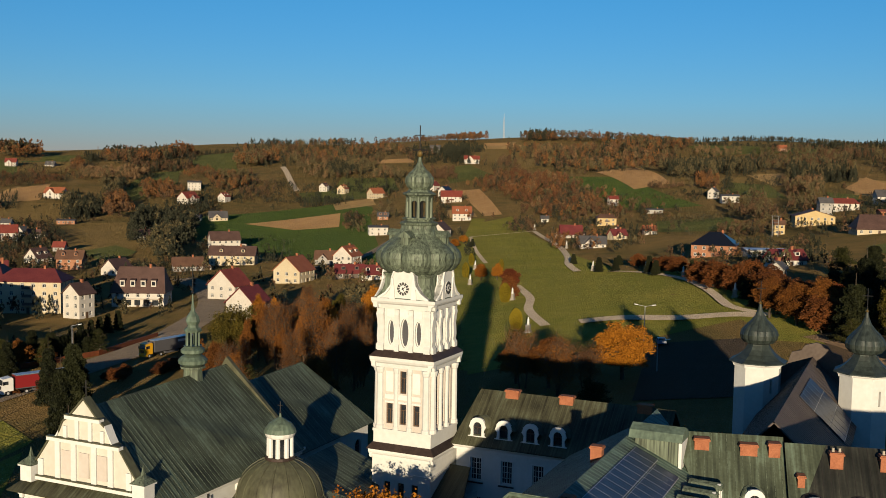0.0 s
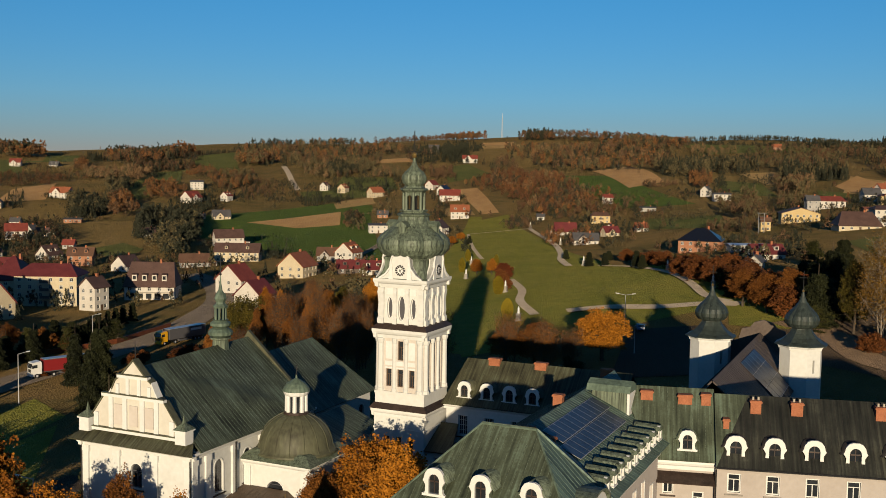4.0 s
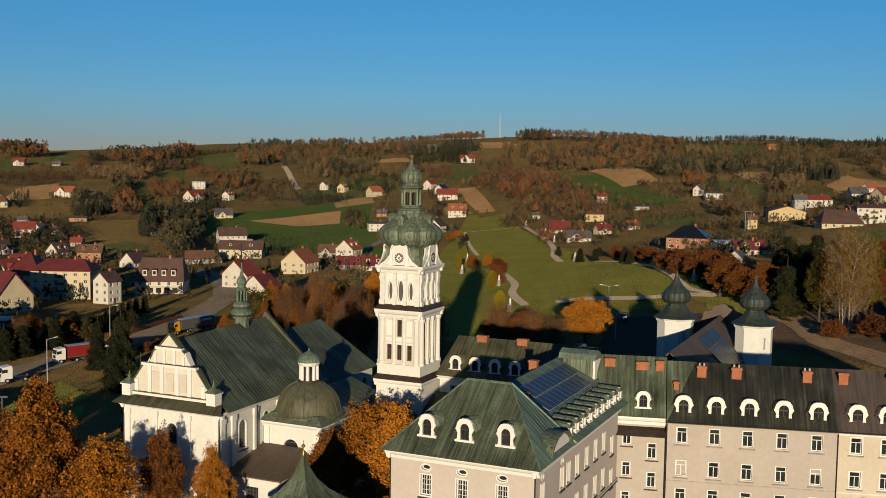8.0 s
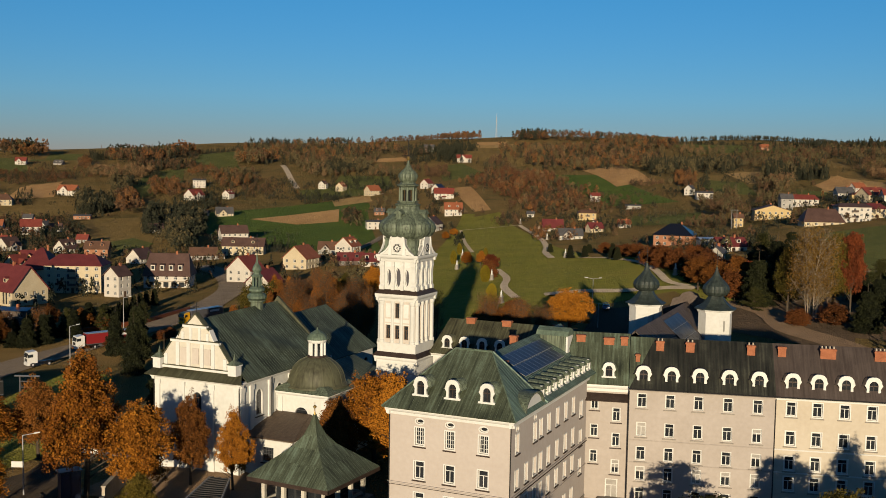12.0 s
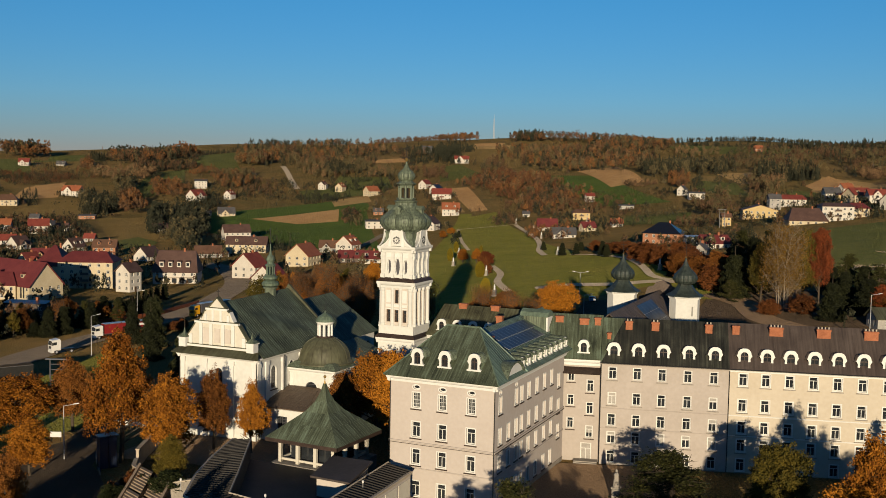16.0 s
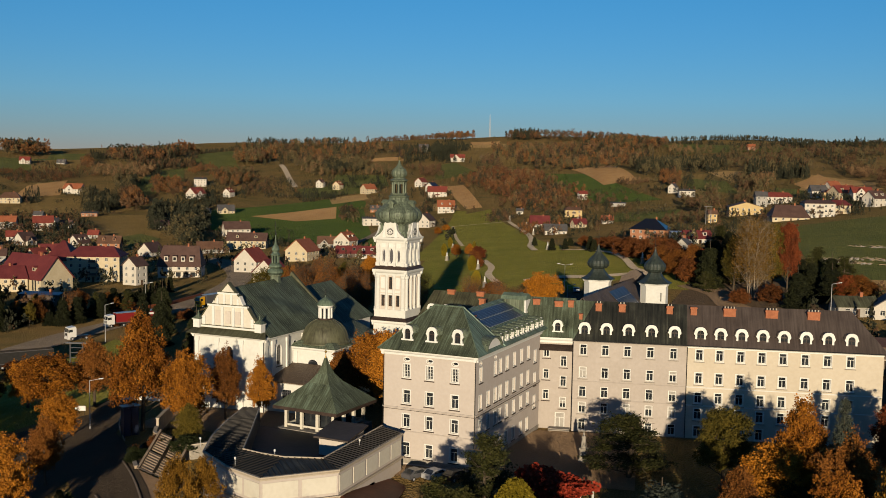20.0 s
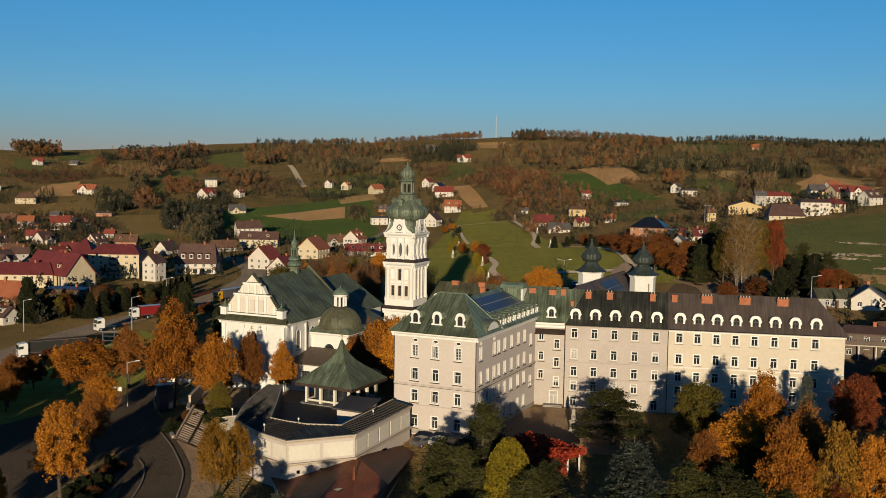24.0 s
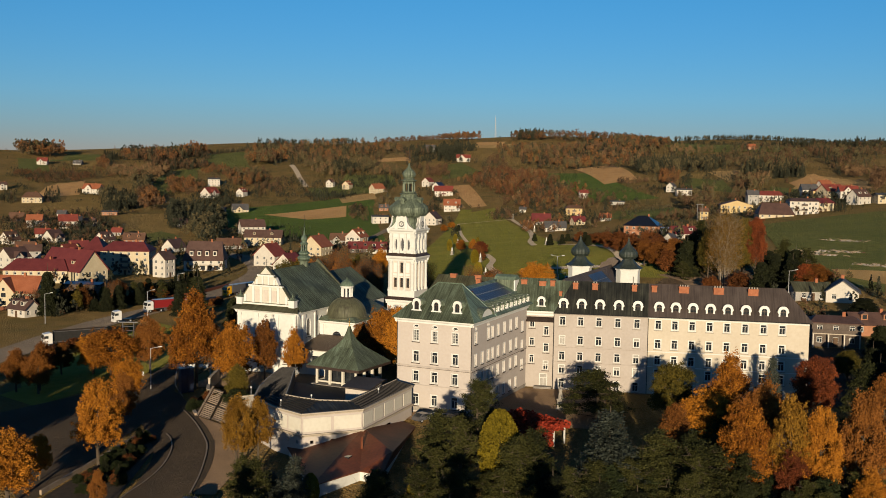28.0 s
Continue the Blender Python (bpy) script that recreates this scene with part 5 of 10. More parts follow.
    put("big_dormer_roof", Bag().prism([(10.7, y - 1.4, 20.6), (10.7, y + 1.4, 20.6), (10.7, y + 1.0, 21.2), (10.7, y, 21.6), (10.7, y - 1.0, 21.2)], (-4.4, 0, 0)), "copperlit")
    pipe = Bag().rod((W + 0.02, -0.12, g), (W + 0.02, -0.12, 15.9), 0.07).rod((-0.02, -0.12, g), (-0.02, -0.12, 15.9), 0.07)
    put("downpipe", pipe, "iron", "dark downpipe")
    for x, y, z, w in ((8.6, 12.2, 19.4, 0.9), (7.2, 11.0, 20.4, 0.8), (5.4, 24.0, 20.4, 1.0)):
        chimney(pose(x, y, z), w, 0.7, 1.3)


front_block()


# ---- long wing ----
def long_wing():
    ang = 13.6
    m = pose(19.44, 28.6, 0, 0, 0, ang)

    def w2(s, d, z=0.0):
        p = m @ Vector((s, d, z))
        return (p.x, p.y, p.z)
    rows = (13.45, 9.75, 6.6, 4.0, 1.2)
    dep, H, zr = 11.0, 15.0, 20.7
    for name, s0, s1, bays, material, roofm, label in (
            ("monastery_wing", 0.0, 17.95, (1.68, 5.18, 8.68, 12.28, 15.88), "greige2", "darktin", "grey-beige five-storey monastery wing with a dark sheet mansard"),
            ("cream_wing", 17.95, 47.4, tuple(18.1 + q for q in (1.78, 4.88, 8.08, 11.28, 14.48, 17.78, 21.08, 24.48)), "creamwing", "browntin", "cream five-storey monastery wing with a brown sheet roof")):
        G = empty(name, None, label, "building")
        a, b = w2(s0, 0)[:2], w2(s1, 0)[:2]
        holes = [(s - s0, z, 1.15, 1.75, 0) for z in rows for s in bays]
        wall_with_windows(G, a, b, -2.0, H, holes, material, "slim" if roofm == "darktin" else "surround", mats=("trim", "glass", "trim", "stone"))
        facade(G, b, w2(s1, dep)[:2], -2.0, H, [], material)
        facade(G, w2(s1, dep)[:2], w2(s0, dep)[:2], -2.0, H, [], material)
        facade(G, w2(s0, dep)[:2], a, -2.0, H, [], material)
        band(G, a, b, H - 0.45, H + 0.05, 0.35, "trim" if roofm == "browntin" else material, "cornice")
        for z in (8.2, 5.3):
            band(G, a, b, z, z + 0.16, 0.08, "trim" if roofm == "browntin" else material, "string_course")
        hip = 4.0 if s1 > 40 else 0.0
        lap = 0.0 if hip else 3.2
        roof_face(G, [w2(s0, -0.7, H), w2(s1 + (0.6 if hip else 0), -0.7, H), w2(s1 - hip, dep / 2, zr), w2(s0 + lap, dep / 2, zr)], roofm, "roof", 0.6)
        roof_face(G, [w2(s1 + (0.6 if hip else 0), dep + 0.7, H), w2(s0, dep + 0.7, H), w2(s0, dep / 2, zr), w2(s1 - hip, dep / 2, zr)], roofm, "roof", 0.6)
        if hip:
            roof_face(G, [w2(s1 + 0.6, -0.7, H), w2(s1 + 0.6, dep + 0.7, H), w2(s1 - hip, dep / 2, zr)], roofm, "roof", 0.6)
        if roofm == "darktin":
            part("garage_door", Bag().box(9.9, 11.3, -0.06, 0.1, -0.6, 1.9).mesh("garage_door"), "wood", G, "brown boarded garage door", m)
        part("gutter", Bag().rod(w2(s0, -0.75, H), w2(s1, -0.75, H), 0.09).mesh("gutter"), "iron", G)
        part("downpipe", Bag().rod(w2(s0 + 0.05, -0.1, -1), w2(s0 + 0.05, -0.1, H), 0.07).mesh("downpipe"), "iron", G)
        for s in bays:
            dormer(G, m @ pose(s + 0.1, 0.42, H + 0.5), 1.8, 2.35, 3.0, roofm)
    for s, w, p in ((1.0, 0.6, 0), (3.8, 1.1, 2), (7.6, 1.2, 2), (15.2, 1.1, 2), (19.0, 1.1, 0), (24.6, 2.1, 4), (31.1, 2.1, 4), (37.5, 2.1, 4)):
        chimney(m @ pose(s, dep / 2 - (1.2 if s > 2 else 2.6), zr - (1.1 if s > 2 else 3.0)), w, 0.8, 1.55 if s > 2 else 2.2, p)
    # link between block and wing with the yard door
    G = empty("link_wing", None, "beige link building with a door to the yard", "building")
    a, b = w2(-5.6, 0.9)[:2], w2(-0.02, 0.9)[:2]
    holes = [(1.3, z, 0.95, 1.6, 0) for z in (12.6, 9.0, 5.6)] + [(4.1, z, 1.0, 1.75, 0) for z in (11.2, 7.9, 4.4)]
    wall_with_windows(G, a, b, -2.0, 13.6, holes + [(3.7, 1.4, 1.5, 2.6, 0)], "greige2", "slim")
    band(G, a, b, 14.2, 15.2, 0.5, "trim", "cornice", 0.0)
    facade(G, w2(-5.6, 1.1)[:2], w2(-0.02, 1.1)[:2], 13.6, 15.1, [], "greige2")
    roof_face(G, [w2(-5.6, -0.3, 13.2), w2(-0.02, -0.3, 13.2), w2(-0.02, 1.1, 13.9), w2(-5.6, 1.1, 13.9)], "bronze", "canopy", 0.6)
    roof_face(G, [w2(-6.0, 0.3, 15.2), w2(0.0, 0.3, 15.2), w2(0.0, 6.5, 20.9), w2(-9.0, 6.5, 20.9)], "copper", "roof", 0.6)
    roof_face(G, [w2(0.0, 13, 15.2), w2(-12.0, 13, 15.2), w2(-9.0, 6.5, 20.9), w2(0.0, 6.5, 20.9)], "copper", "roof", 0.6)
    roof_face(G, [w2(3.19, dep / 2, zr), w2(0.0, dep / 2, zr), w2(0.0, -0.68, H)], "copper", "roof", 0)
    dormer(G, m @ pose(-2.6, 1.2, 15.9), 1.5, 2.0, 2.6)
    for i in range(3):
        part("step", Bag().box(0, 3.4, -0.4 * (3 - i) - 0.2, 0.9, -0.5, 0.12 * (i + 1)).mesh("step"), "stone", G, m=m @ pose(-3.6, 0.0, 0))
    for s, d, z, w in ((-6.5, 5.6, 19.6, 1.3), (-2.8, 5.4, 19.4, 1.5), (-0.8, 5.4, 19.6, 1.0)):
        chimney(m @ pose(s, d, z), w, 0.8, 1.9)


long_wing()


# ---- rear wing with dormers, behind the tower ----
def rear_wing():
    G = empty("rear_wing", None, "white two-storey rear wing with a brown-green copper roof", "building")
    x0, x1, y0, y1, H, zr = -15.6, 6.0, 45.0, 55.0, 13.9, 18.6
    holes = [(2.2 + i * 3.4, z, 1.2, 2.4, 0) for i in range(6) for z in (11.3, 7.2)]
    wall_with_windows(G, (x0, y0), (x1, y0), -2, H, holes, "white", "bars")
    facade(G, (x1, y0), (x1, y1), -2, H, [], "white")
    facade(G, (x1, y1), (x0, y1), -2, H, [], "white")
    facade(G, (x0, y1), (x0, y0), -2, H, [], "white")
    band(G, (x0, y0), (x1, y0), 13.2, 13.9, 0.4, "trim", "cornice", 0.3)
    ym = (y0 + y1) / 2
    roof_face(G, [(x0 - 0.4, y0 - 0.7, H), (x1, y0 - 0.7, H), (x1, ym, zr), (x0 + 0.6, ym, zr)], "copperbrown", "roof", 0.6)
    roof_face(G, [(x1, y1 + 0.7, H), (x0 - 0.4, y1 + 0.7, H), (x0 + 0.6, ym, zr), (x1, ym, zr)], "copperbrown", "roof", 0.6)
    roof_face(G, [(x0 - 0.4, y1 + 0.7, H), (x0 - 0.4, y0 - 0.7, H), (x0 + 0.6, ym, zr)], "copperbrown", "roof", 0.6)
    for i in range(4):
        dormer(G, pose(-13.4 + i * 2.9, y0 + 0.3, H + 0.6), 1.6, 2.1, 2.6, "copperbrown")
    for x in (-11.2, -5.2, 3.0):
        chimney(pose(x, ym - 0.3, zr - 0.3), 1.6, 0.8, 0.9)
    # low lean-to by the tower
    K = empty("lean_to", None, "small white lean-to with a dark copper roof beside the tower", "annex")
    wall_with_windows(K, (-16.3, 40.6), (-13.2, 40.6), -2, 9.0, [(1.6, 7.2, 0.9, 2.0, 0)], "white", "plain")
    facade(K, (-13.2, 40.6), (-13.2, 45.0), -2, 9.0, [], "white")
    roof_face(K, [(-16.3, 40.1, 9.0), (-12.8, 40.1, 9.0), (-14.0, 45.0, 11.4), (-16.3, 45.0, 11.4)], "copperbrown", "roof", 0.6)


rear_wing()


# ---- chapel with two onion turrets behind the wing ----
def twin_chapel():
    G = empty("twin_towered_chapel", None, "dark-roofed chapel with two white turrets under dark onion domes", "chapel")

    def put(name, bag, material, label="", smooth=False):
        return part(name, bag.mesh(name, smooth), material, G, label)
    for cx, cy in ((10.5, 74.5), (22.3, 73.6)):
        r = 2.75
        c = [(cx + r * math.cos(math.radians(a)), cy + r * math.sin(math.radians(a))) for a in (22.5, 67.5, 112.5, 157.5, 202.5, 247.5, 292.5, 337.5)]
        for i in range(8):
            facade(G, c[i - 1], c[i], 2.0, 20.0, [(1.05, 17.4, 0.3, 1.7, 0)] if i == 7 else [], "white", 0.35)
        for i in range(8):
            band(G, c[i - 1], c[i], 19.5, 20.1, 0.3, "trim", "cornice", 0.12)
        put("turret_roof", Bag().lathe([(3.5, 20.0), (3.45, 20.12), (2.75, 20.45), (2.1, 20.95), (1.6, 21.5), (1.3, 22.0), (1.2, 22.3)], 8, cx, cy, math.pi / 8), "onion", "dark octagonal copper skirt")
        put("onion_dome", lobed([(1.2, 22.1), (1.75, 22.3), (2.12, 22.75), (2.2, 23.25), (2.0, 23.8), (1.55, 24.35), (1.0, 24.9), (0.55, 25.5), (0.27, 26.2), (0.12, 26.9)], 12, 0.035, cx, cy), "onion", "dark ribbed onion dome")
        put("finial_ball", Bag().lathe([(0.03, 26.7), (0.22, 26.95), (0.03, 27.2)], 8, cx, cy), "gold")
        put("cross", Bag().rod((cx, cy, 27.1), (cx, cy, 29.6), 0.05).rod((cx - 0.55, cy, 28.7), (cx + 0.55, cy, 28.7), 0.05), "iron")
    x0, x1, y0, y1, H, zr = 11.5, 21.3, 45.0, 82.0, 14.2, 19.8
    xm = 16.0
    facade(G, (x0, y0), (x1, y0), -2, H, [], "greige2")
    facade(G, (x1, y0), (x1, y1), -2, H, [], "greige2")
    facade(G, (x1, y1), (x0, y1), -2, H, [], "greige2")
    facade(G, (x0, y1), (x0, y0), -2, H, [], "greige2")
    roof_face(G, [(x1 + 0.6, y0, H), (x1 + 0.6, y1, H), (xm, y1, zr), (xm, y0, zr)], "browntin", "roof", 0.6)
    roof_face(G, [(x0 - 0.6, y1, H), (x0 - 0.6, y0, H), (xm, y0, zr), (xm, y1, zr)], "browntin", "roof", 0.6)
    half = [(4.6, 14), (4.6, 18.3), (3.4, 18.6), (2.9, 20.2), (1.8, 20.5), (1.3, 21.2), (0.0, 21.6)]
    put("rear_gable", Bag().prism([(xm + 0.4 + a, y1, z) for a, z in half + [(-a, z) for a, z in half[-2::-1]]], (0, 0.5, 0)), "hw_dark", "brown-grey plastered rear gable")
    slope = Vector((xm - x1 - 0.6, 0, zr - H)).normalized()
    nrm = Vector((zr - H, 0, x1 + 0.6 - xm)).normalized()
    for r in range(3):
        for c in range(5):
            o = Vector((x1 + 0.6, 60.0 + c * 2.2, H)) + slope * (1.0 + r * 2.1) + nrm * 0.1
            pan = empty("solar_panel", None, "dark solar collector on the chapel roof", "solar panel", "chapel roof collectors")
            part("cell_sheet", Bag().prism([o, o + Vector((0, 2.1, 0)), o + Vector((0, 2.1, 0)) + slope * 2.0, o + slope * 2.0], nrm * 0.06).mesh("cell_sheet"), "solar", pan)
            part("rim", Bag().prism([o - slope * 0.05, o + Vector((0, 2.1, 0)) - slope * 0.05, o + Vector((0, 2.1, 0)), o], nrm * 0.08).mesh("rim"), "p_silver", pan)


twin_chapel()

# ---- fields, roads and paths ----
patch("meadow", ((-404, 500), (-190.5, 366.5), (-443, 805.5), (-519, 639.5)), "wintercrop", "bright green winter crop field", 0.25)
patch("ploughed_field", ((-438, 604.5), (-377, 579.5), (-354.5, 603.5), (-403.5, 690)), "plough", "pale brown ploughed field", 0.5)
patch("ploughed_field", ((-375, 853), (-271, 675.5), (-260.5, 686), (-351, 857.5)), "plough", "pale ploughed strip climbing the slope", 0.5)
patch("stubble_field", ((-462.5, 777.5), (-422, 714), (-406.5, 757), (-443.5, 816)), "stubble", "dry stubble strip", 0.5)
patch("meadow", ((-54, 138), (-7.5, 198.5), (-250, 677.5), (-263, 636.5)), "lawn", "mown green sanctuary meadow", 0.2)
patch("meadow", ((-141, 301.5), (-120, 295), (-266, 664.5), (-276, 663.5)), "lawn", "mown green meadow edge", 0.22)
patch("crop_field", ((-306.5, 955), (-174.5, 710), (-120.5, 740), (-243.5, 931)), "wintercrop", "green winter crop field on the slope", 0.3)
patch("ploughed_field", ((-284, 1009.5), (-196, 829), (-176, 878), (-277, 1155.5)), "plough", "pale brown ploughed field on the slope", 0.6)
patch("stubble_field", ((-632.5, 1543), (-609.5, 1503.5), (-562.5, 1548), (-583, 1594.5)), "stubble", "pale stubble field under the ridge", 0.6)
patch("ploughed_field", ((-129, 992.5), (-88.5, 893), (-67.5, 917.5), (-100, 1046)), "stubble", "brown field strip", 0.5)
patch("ploughed_field", ((-33.5, 903.5), (27.5, 655.5), (47.5, 807), (-23.5, 1049)), "plough", "long brown ploughed field", 0.5)
patch("meadow", ((-299.5, 1545), (-244.5, 1394.5), (-75, 1619.5), (-165.5, 1706)), "grass", "green pasture below the ridge", 0.4)
patch("meadow", ((-967.5, 1234), (-821.5, 1009.5), (-750.5, 1017.5), (-910, 1283)), "drygrass", "grassy hillside pasture", 0.4)
patch("meadow", ((-1044.5, 896.5), (-973, 867), (-932, 936), (-1220, 1262.5)), "drygrass", "open grassy hilltop", 0.4)
patch("meadow", ((-698, 766), (-639, 713), (-683, 832), (-820.5, 1010.5)), "grass", "green pasture strip", 0.4)
patch("ploughed_field", ((-768, 685.5), (-709.5, 607.5), (-697.5, 657.5), (-783.5, 758.5)), "plough", "brown ploughed field", 0.5)
patch("meadow", ((-525, 514), (-391, 367), (-361, 392), (-509.5, 586)), "drygrass", "dry yellowish meadow", 0.3)
patch("meadow", ((-673, 597.5), (-625, 539), (-582.5, 567), (-665.5, 658.5)), "drygrass", "dry grass slope", 0.3)
patch("meadow", ((9, 371.5), (46.5, 186.5), (75.5, 152.5), (66.5, 465)), "grass", "rough green pasture on the right-hand slope", 0.25)
patch("meadow", ((-610.5, 1516), (-390.5, 1019.5), (-358.5, 1115), (-536, 1538.5)), "drygrass", "sloping pasture under the ridge", 0.4)
patch("meadow", ((-153.5, 935.5), (-107, 770.5), (-72, 795), (-125, 972)), "drygrass", "grassy slope", 0.3)
patch("meadow", ((-542, 845.5), (-493, 784), (-434.5, 837.5), (-472, 910)), "grass", "pasture between houses", 0.3)
patch("verge", ((-86.5, -9), (-72, -14), (-72.5, 33), (-104, 71)), "lawn", "grass verge beside the road", 0.1)
ribbon("road", ((-113, -7.5), (-123.5, 29), (-131.5, 52.5), (-141, 85), (-147.5, 119.5), (-159, 168.5), (-170.5, 196.5), (-190.5, 236.5), (-226.5, 281), (-264.5, 313.5)), 11, "roadpale", "pale grey main road with lanes", 0.2)
ribbon("road", ((-73, -29), (-64.5, -13), (-60, -2), (-62, 12.5), (-70.5, 30.5), (-72.5, 45.5)), 9, "asphalt", "dark asphalt side road", 0.16)
ribbon("road", ((-8, -62), (-12.5, -48), (-18.5, -36.5), (-25.5, -27.5), (-37, -17), (-49, -6), (-58, 0)), 9.5, "asphalt", "dark asphalt drive curving up to the church", 0.2)
ribbon("kerb", ((-15, -55), (-16, -51.8), (-17.5, -45.4), (-20.1, -38.7), (-23.9, -32.3), (-27.5, -28), (-30.4, -25.6)), 0.22, "steps", "worn brown kerb along the drive", 0.34)
ribbon("kerb", ((-7.8, -48.3), (-12.1, -40.3), (-18.3, -30.5), (-22.4, -25.8), (-30, -18.5), (-37.2, -12.4)), 0.22, "steps", "worn brown kerb along the drive", 0.34)
patch("road", ((-75, -27.5), (-26, -61), (-44, -8), (-65.5, 24)), "asphalt", "wide dark asphalt junction below the church", 0.14, 10, "road")
patch("flower_bed", ((-26.5, -57), (-16, -54), (-30, -26.5), (-34, -28)), "soil", "planted flower bed beside the drive", 0.2, 8, "flower bed")
ribbon("path", ((-229.5, 552.5), (-215.5, 571.5), (-201, 590)), 2.5, "gravel", "pale gravel path across the meadow", 0.5)
ribbon("path", ((-201, 590), (-150, 483), (-122.5, 416), (-105.5, 365), (-90, 327.5)), 3, "gravel", "pale winding gravel path", 0.5)
ribbon("path", ((-76, 322), (-58, 305.5), (-39, 273.5), (-23.5, 234.5), (-15, 211.5), (-7.5, 203)), 2.6, "gravel", "pale gravel path past white shrines", 0.5)
ribbon("path", ((-229.5, 552.5), (-185.5, 456), (-149.5, 382)), 2, "gravel", "pale gravel path", 0.5)
ribbon("path", ((-98, 283.5), (-79.5, 245.5), (-70, 218), (-56, 191.5)), 2.6, "gravel", "pale gravel path", 0.5)
ribbon("road", ((-48.5, 195.5), (-38.5, 199), (-24.5, 196.5), (-12, 200), (-4, 198.5)), 6, "gravel", "pale gravel lane behind the monastery", 0.5)
ribbon("road", ((8.5, 178), (20, 163.5), (27, 144.5), (36, 133.5), (45, 121.5)), 7, "paving", "brown lane behind the wing", 0.3)
patch("car_park", ((-16, 120.5), (9, 129.5), (-4, 174.5), (-24.5, 168.5)), "asphalt", "dark asphalt car park in shade", 0.35, 10, "car park")
ribbon("road", ((-678, 1023), (-591.5, 907), (-550, 855)), 6, "gravel", "pale farm track climbing the hill", 0.6)
ribbon("road", ((-233.5, 357), (-231.5, 407), (-270, 519.5)), 5, "roadpale", "narrow village road", 0.4)
ribbon("kerb", ((-38.3, -9.3), (-32.7, -14.7), (-24.2, -18.5), (-12.9, -28.4), (-9.2, -34.1), (-6.8, -40.9)), 0.22, "steps", "worn brown kerb along the paving", 0.45)
ribbon("kerb", ((-70.6, 27.9), (-60, 14), (-52.4, 4.3), (-44, -4)), 0.22, "steps", "worn brown kerb under the churchyard wall", 0.4)
patch("planted_bank", ((-38.7, -8.3), (-33, -14.2), (-35, -5.5), (-40, -2.5)), "soil", "planted bank beside the stairs", 0.9, 6, "flower bed")
patch("pavement", ((-37.2, -12.4), (-30, -18.5), (-24.2, -18.5), (-32.7, -14.7)), "paving", "brownish block paving beside the drive", 0.32, 6, "pavement")
patch("pavement", ((-30, -18.5), (-18.3, -30.5), (-12.9, -28.4), (-24.2, -18.5)), "paving", "brownish block paving beside the drive", 0.32, 6, "pavement")
patch("pavement", ((-18.3, -30.5), (-12.1, -40.3), (-7.8, -37.5), (-12.9, -28.4)), "paving", "brownish block paving beside the drive", 0.32, 6, "pavement")
patch("pavement", ((-12.1, -40.3), (-7.8, -48.3), (-4.5, -47), (-7.8, -37.5)), "paving", "brownish block paving beside the drive", 0.32, 6, "pavement")
patch("meadow", ((-2.9, 173.7), (12.0, 169.2), (13.6, 193.9), (-10.6, 218.8)), "lawn", "green lawn beside the gravel lane", 0.24)
patch("meadow", ((-6.4, 189.7), (3.5, 199.7), (-35.3, 301.4), (-97.1, 341.4)), "lawn", "green lawn along the shrine path", 0.24)
patch("meadow", ((-77.2, 151.8), (-53.6, 140.7), (-153.7, 377.4), (-152.7, 351.5)), "lawn", "green meadow below the tower", 0.19)
patch("ploughed_field", ((75.3, 166), (62.5, 177.6), (58.3, 190), (78, 190)), "stubble", "pale brown ploughed plot on the pasture", 0.5)
patch("verge", ((-81.1, -8.0), (-99.6, 8.8), (-125.6, 86.6), (-107.5, 76.8)), "lawn", "grass verge between the roads", 0.12)
# hillside patchwork
patch("meadow", ((-1040, 961), (-1033, 1051), (-1250, 1296), (-1297, 1256)), "grass", "green hillside pasture", 0.45)
patch("meadow", ((-937, 808), (-914, 837), (-1265, 1168), (-1298, 1146)), "grass", "green hillside pasture", 0.45)
patch("meadow", ((-687, 753), (-706, 822), (-841, 1041), (-857, 998)), "grass", "green hillside pasture", 0.45)
patch("meadow", ((-844, 1039), (-666, 921), (-927, 1269), (-964, 1238)), "grass", "green hillside pasture", 0.45)
patch("stubble_field", ((-728, 644), (-731, 696), (-758, 732), (-780, 711)), "stubble", "dry stubble strip", 0.45)
patch("meadow", ((-634, 524), (-582, 559), (-669, 659), (-692, 633)), "drygrass", "dry grassy hillside pasture", 0.45)
patch("meadow", ((-424, 402), (-425, 453), (-528, 583), (-548, 550)), "drygrass", "dry grassy hillside pasture", 0.45)
patch("meadow", ((-401, 395), (-340, 352), (-377, 415), (-412, 437)), "grass", "green hillside pasture", 0.45)
patch("meadow", ((-512, 858), (-447, 880), (-488, 947), (-546, 939)), "grass", "green hillside pasture", 0.45)
patch("crop_field", ((-427, 656), (-370, 686), (-402, 741), (-475, 733)), "wintercrop", "green winter crop strip", 0.45)
patch("meadow", ((-410, 918), (-382, 982), (-446, 1057), (-460, 1027)), "grass", "green hillside pasture", 0.45)
patch("meadow", ((-452, 1077), (-412, 1106), (-569, 1534), (-615, 1500)), "drygrass", "dry grassy hillside pasture", 0.45)
patch("ploughed_field", ((-620, 1523), (-581, 1552), (-603, 1621), (-646, 1584)), "plough", "pale brown ploughed strip", 0.45)
patch("meadow", ((-400, 1120), (-356, 1127), (-420, 1250), (-427, 1200)), "drygrass", "dry grassy hillside pasture", 0.45)
patch("meadow", ((-303, 980), (-276, 1048), (-314, 1178), (-342, 1116)), "drygrass", "dry grassy hillside pasture", 0.45)
patch("ploughed_field", ((-551, 1029), (-512, 1049), (-534, 1079), (-561, 1062)), "plough", "pale brown ploughed strip", 0.45)
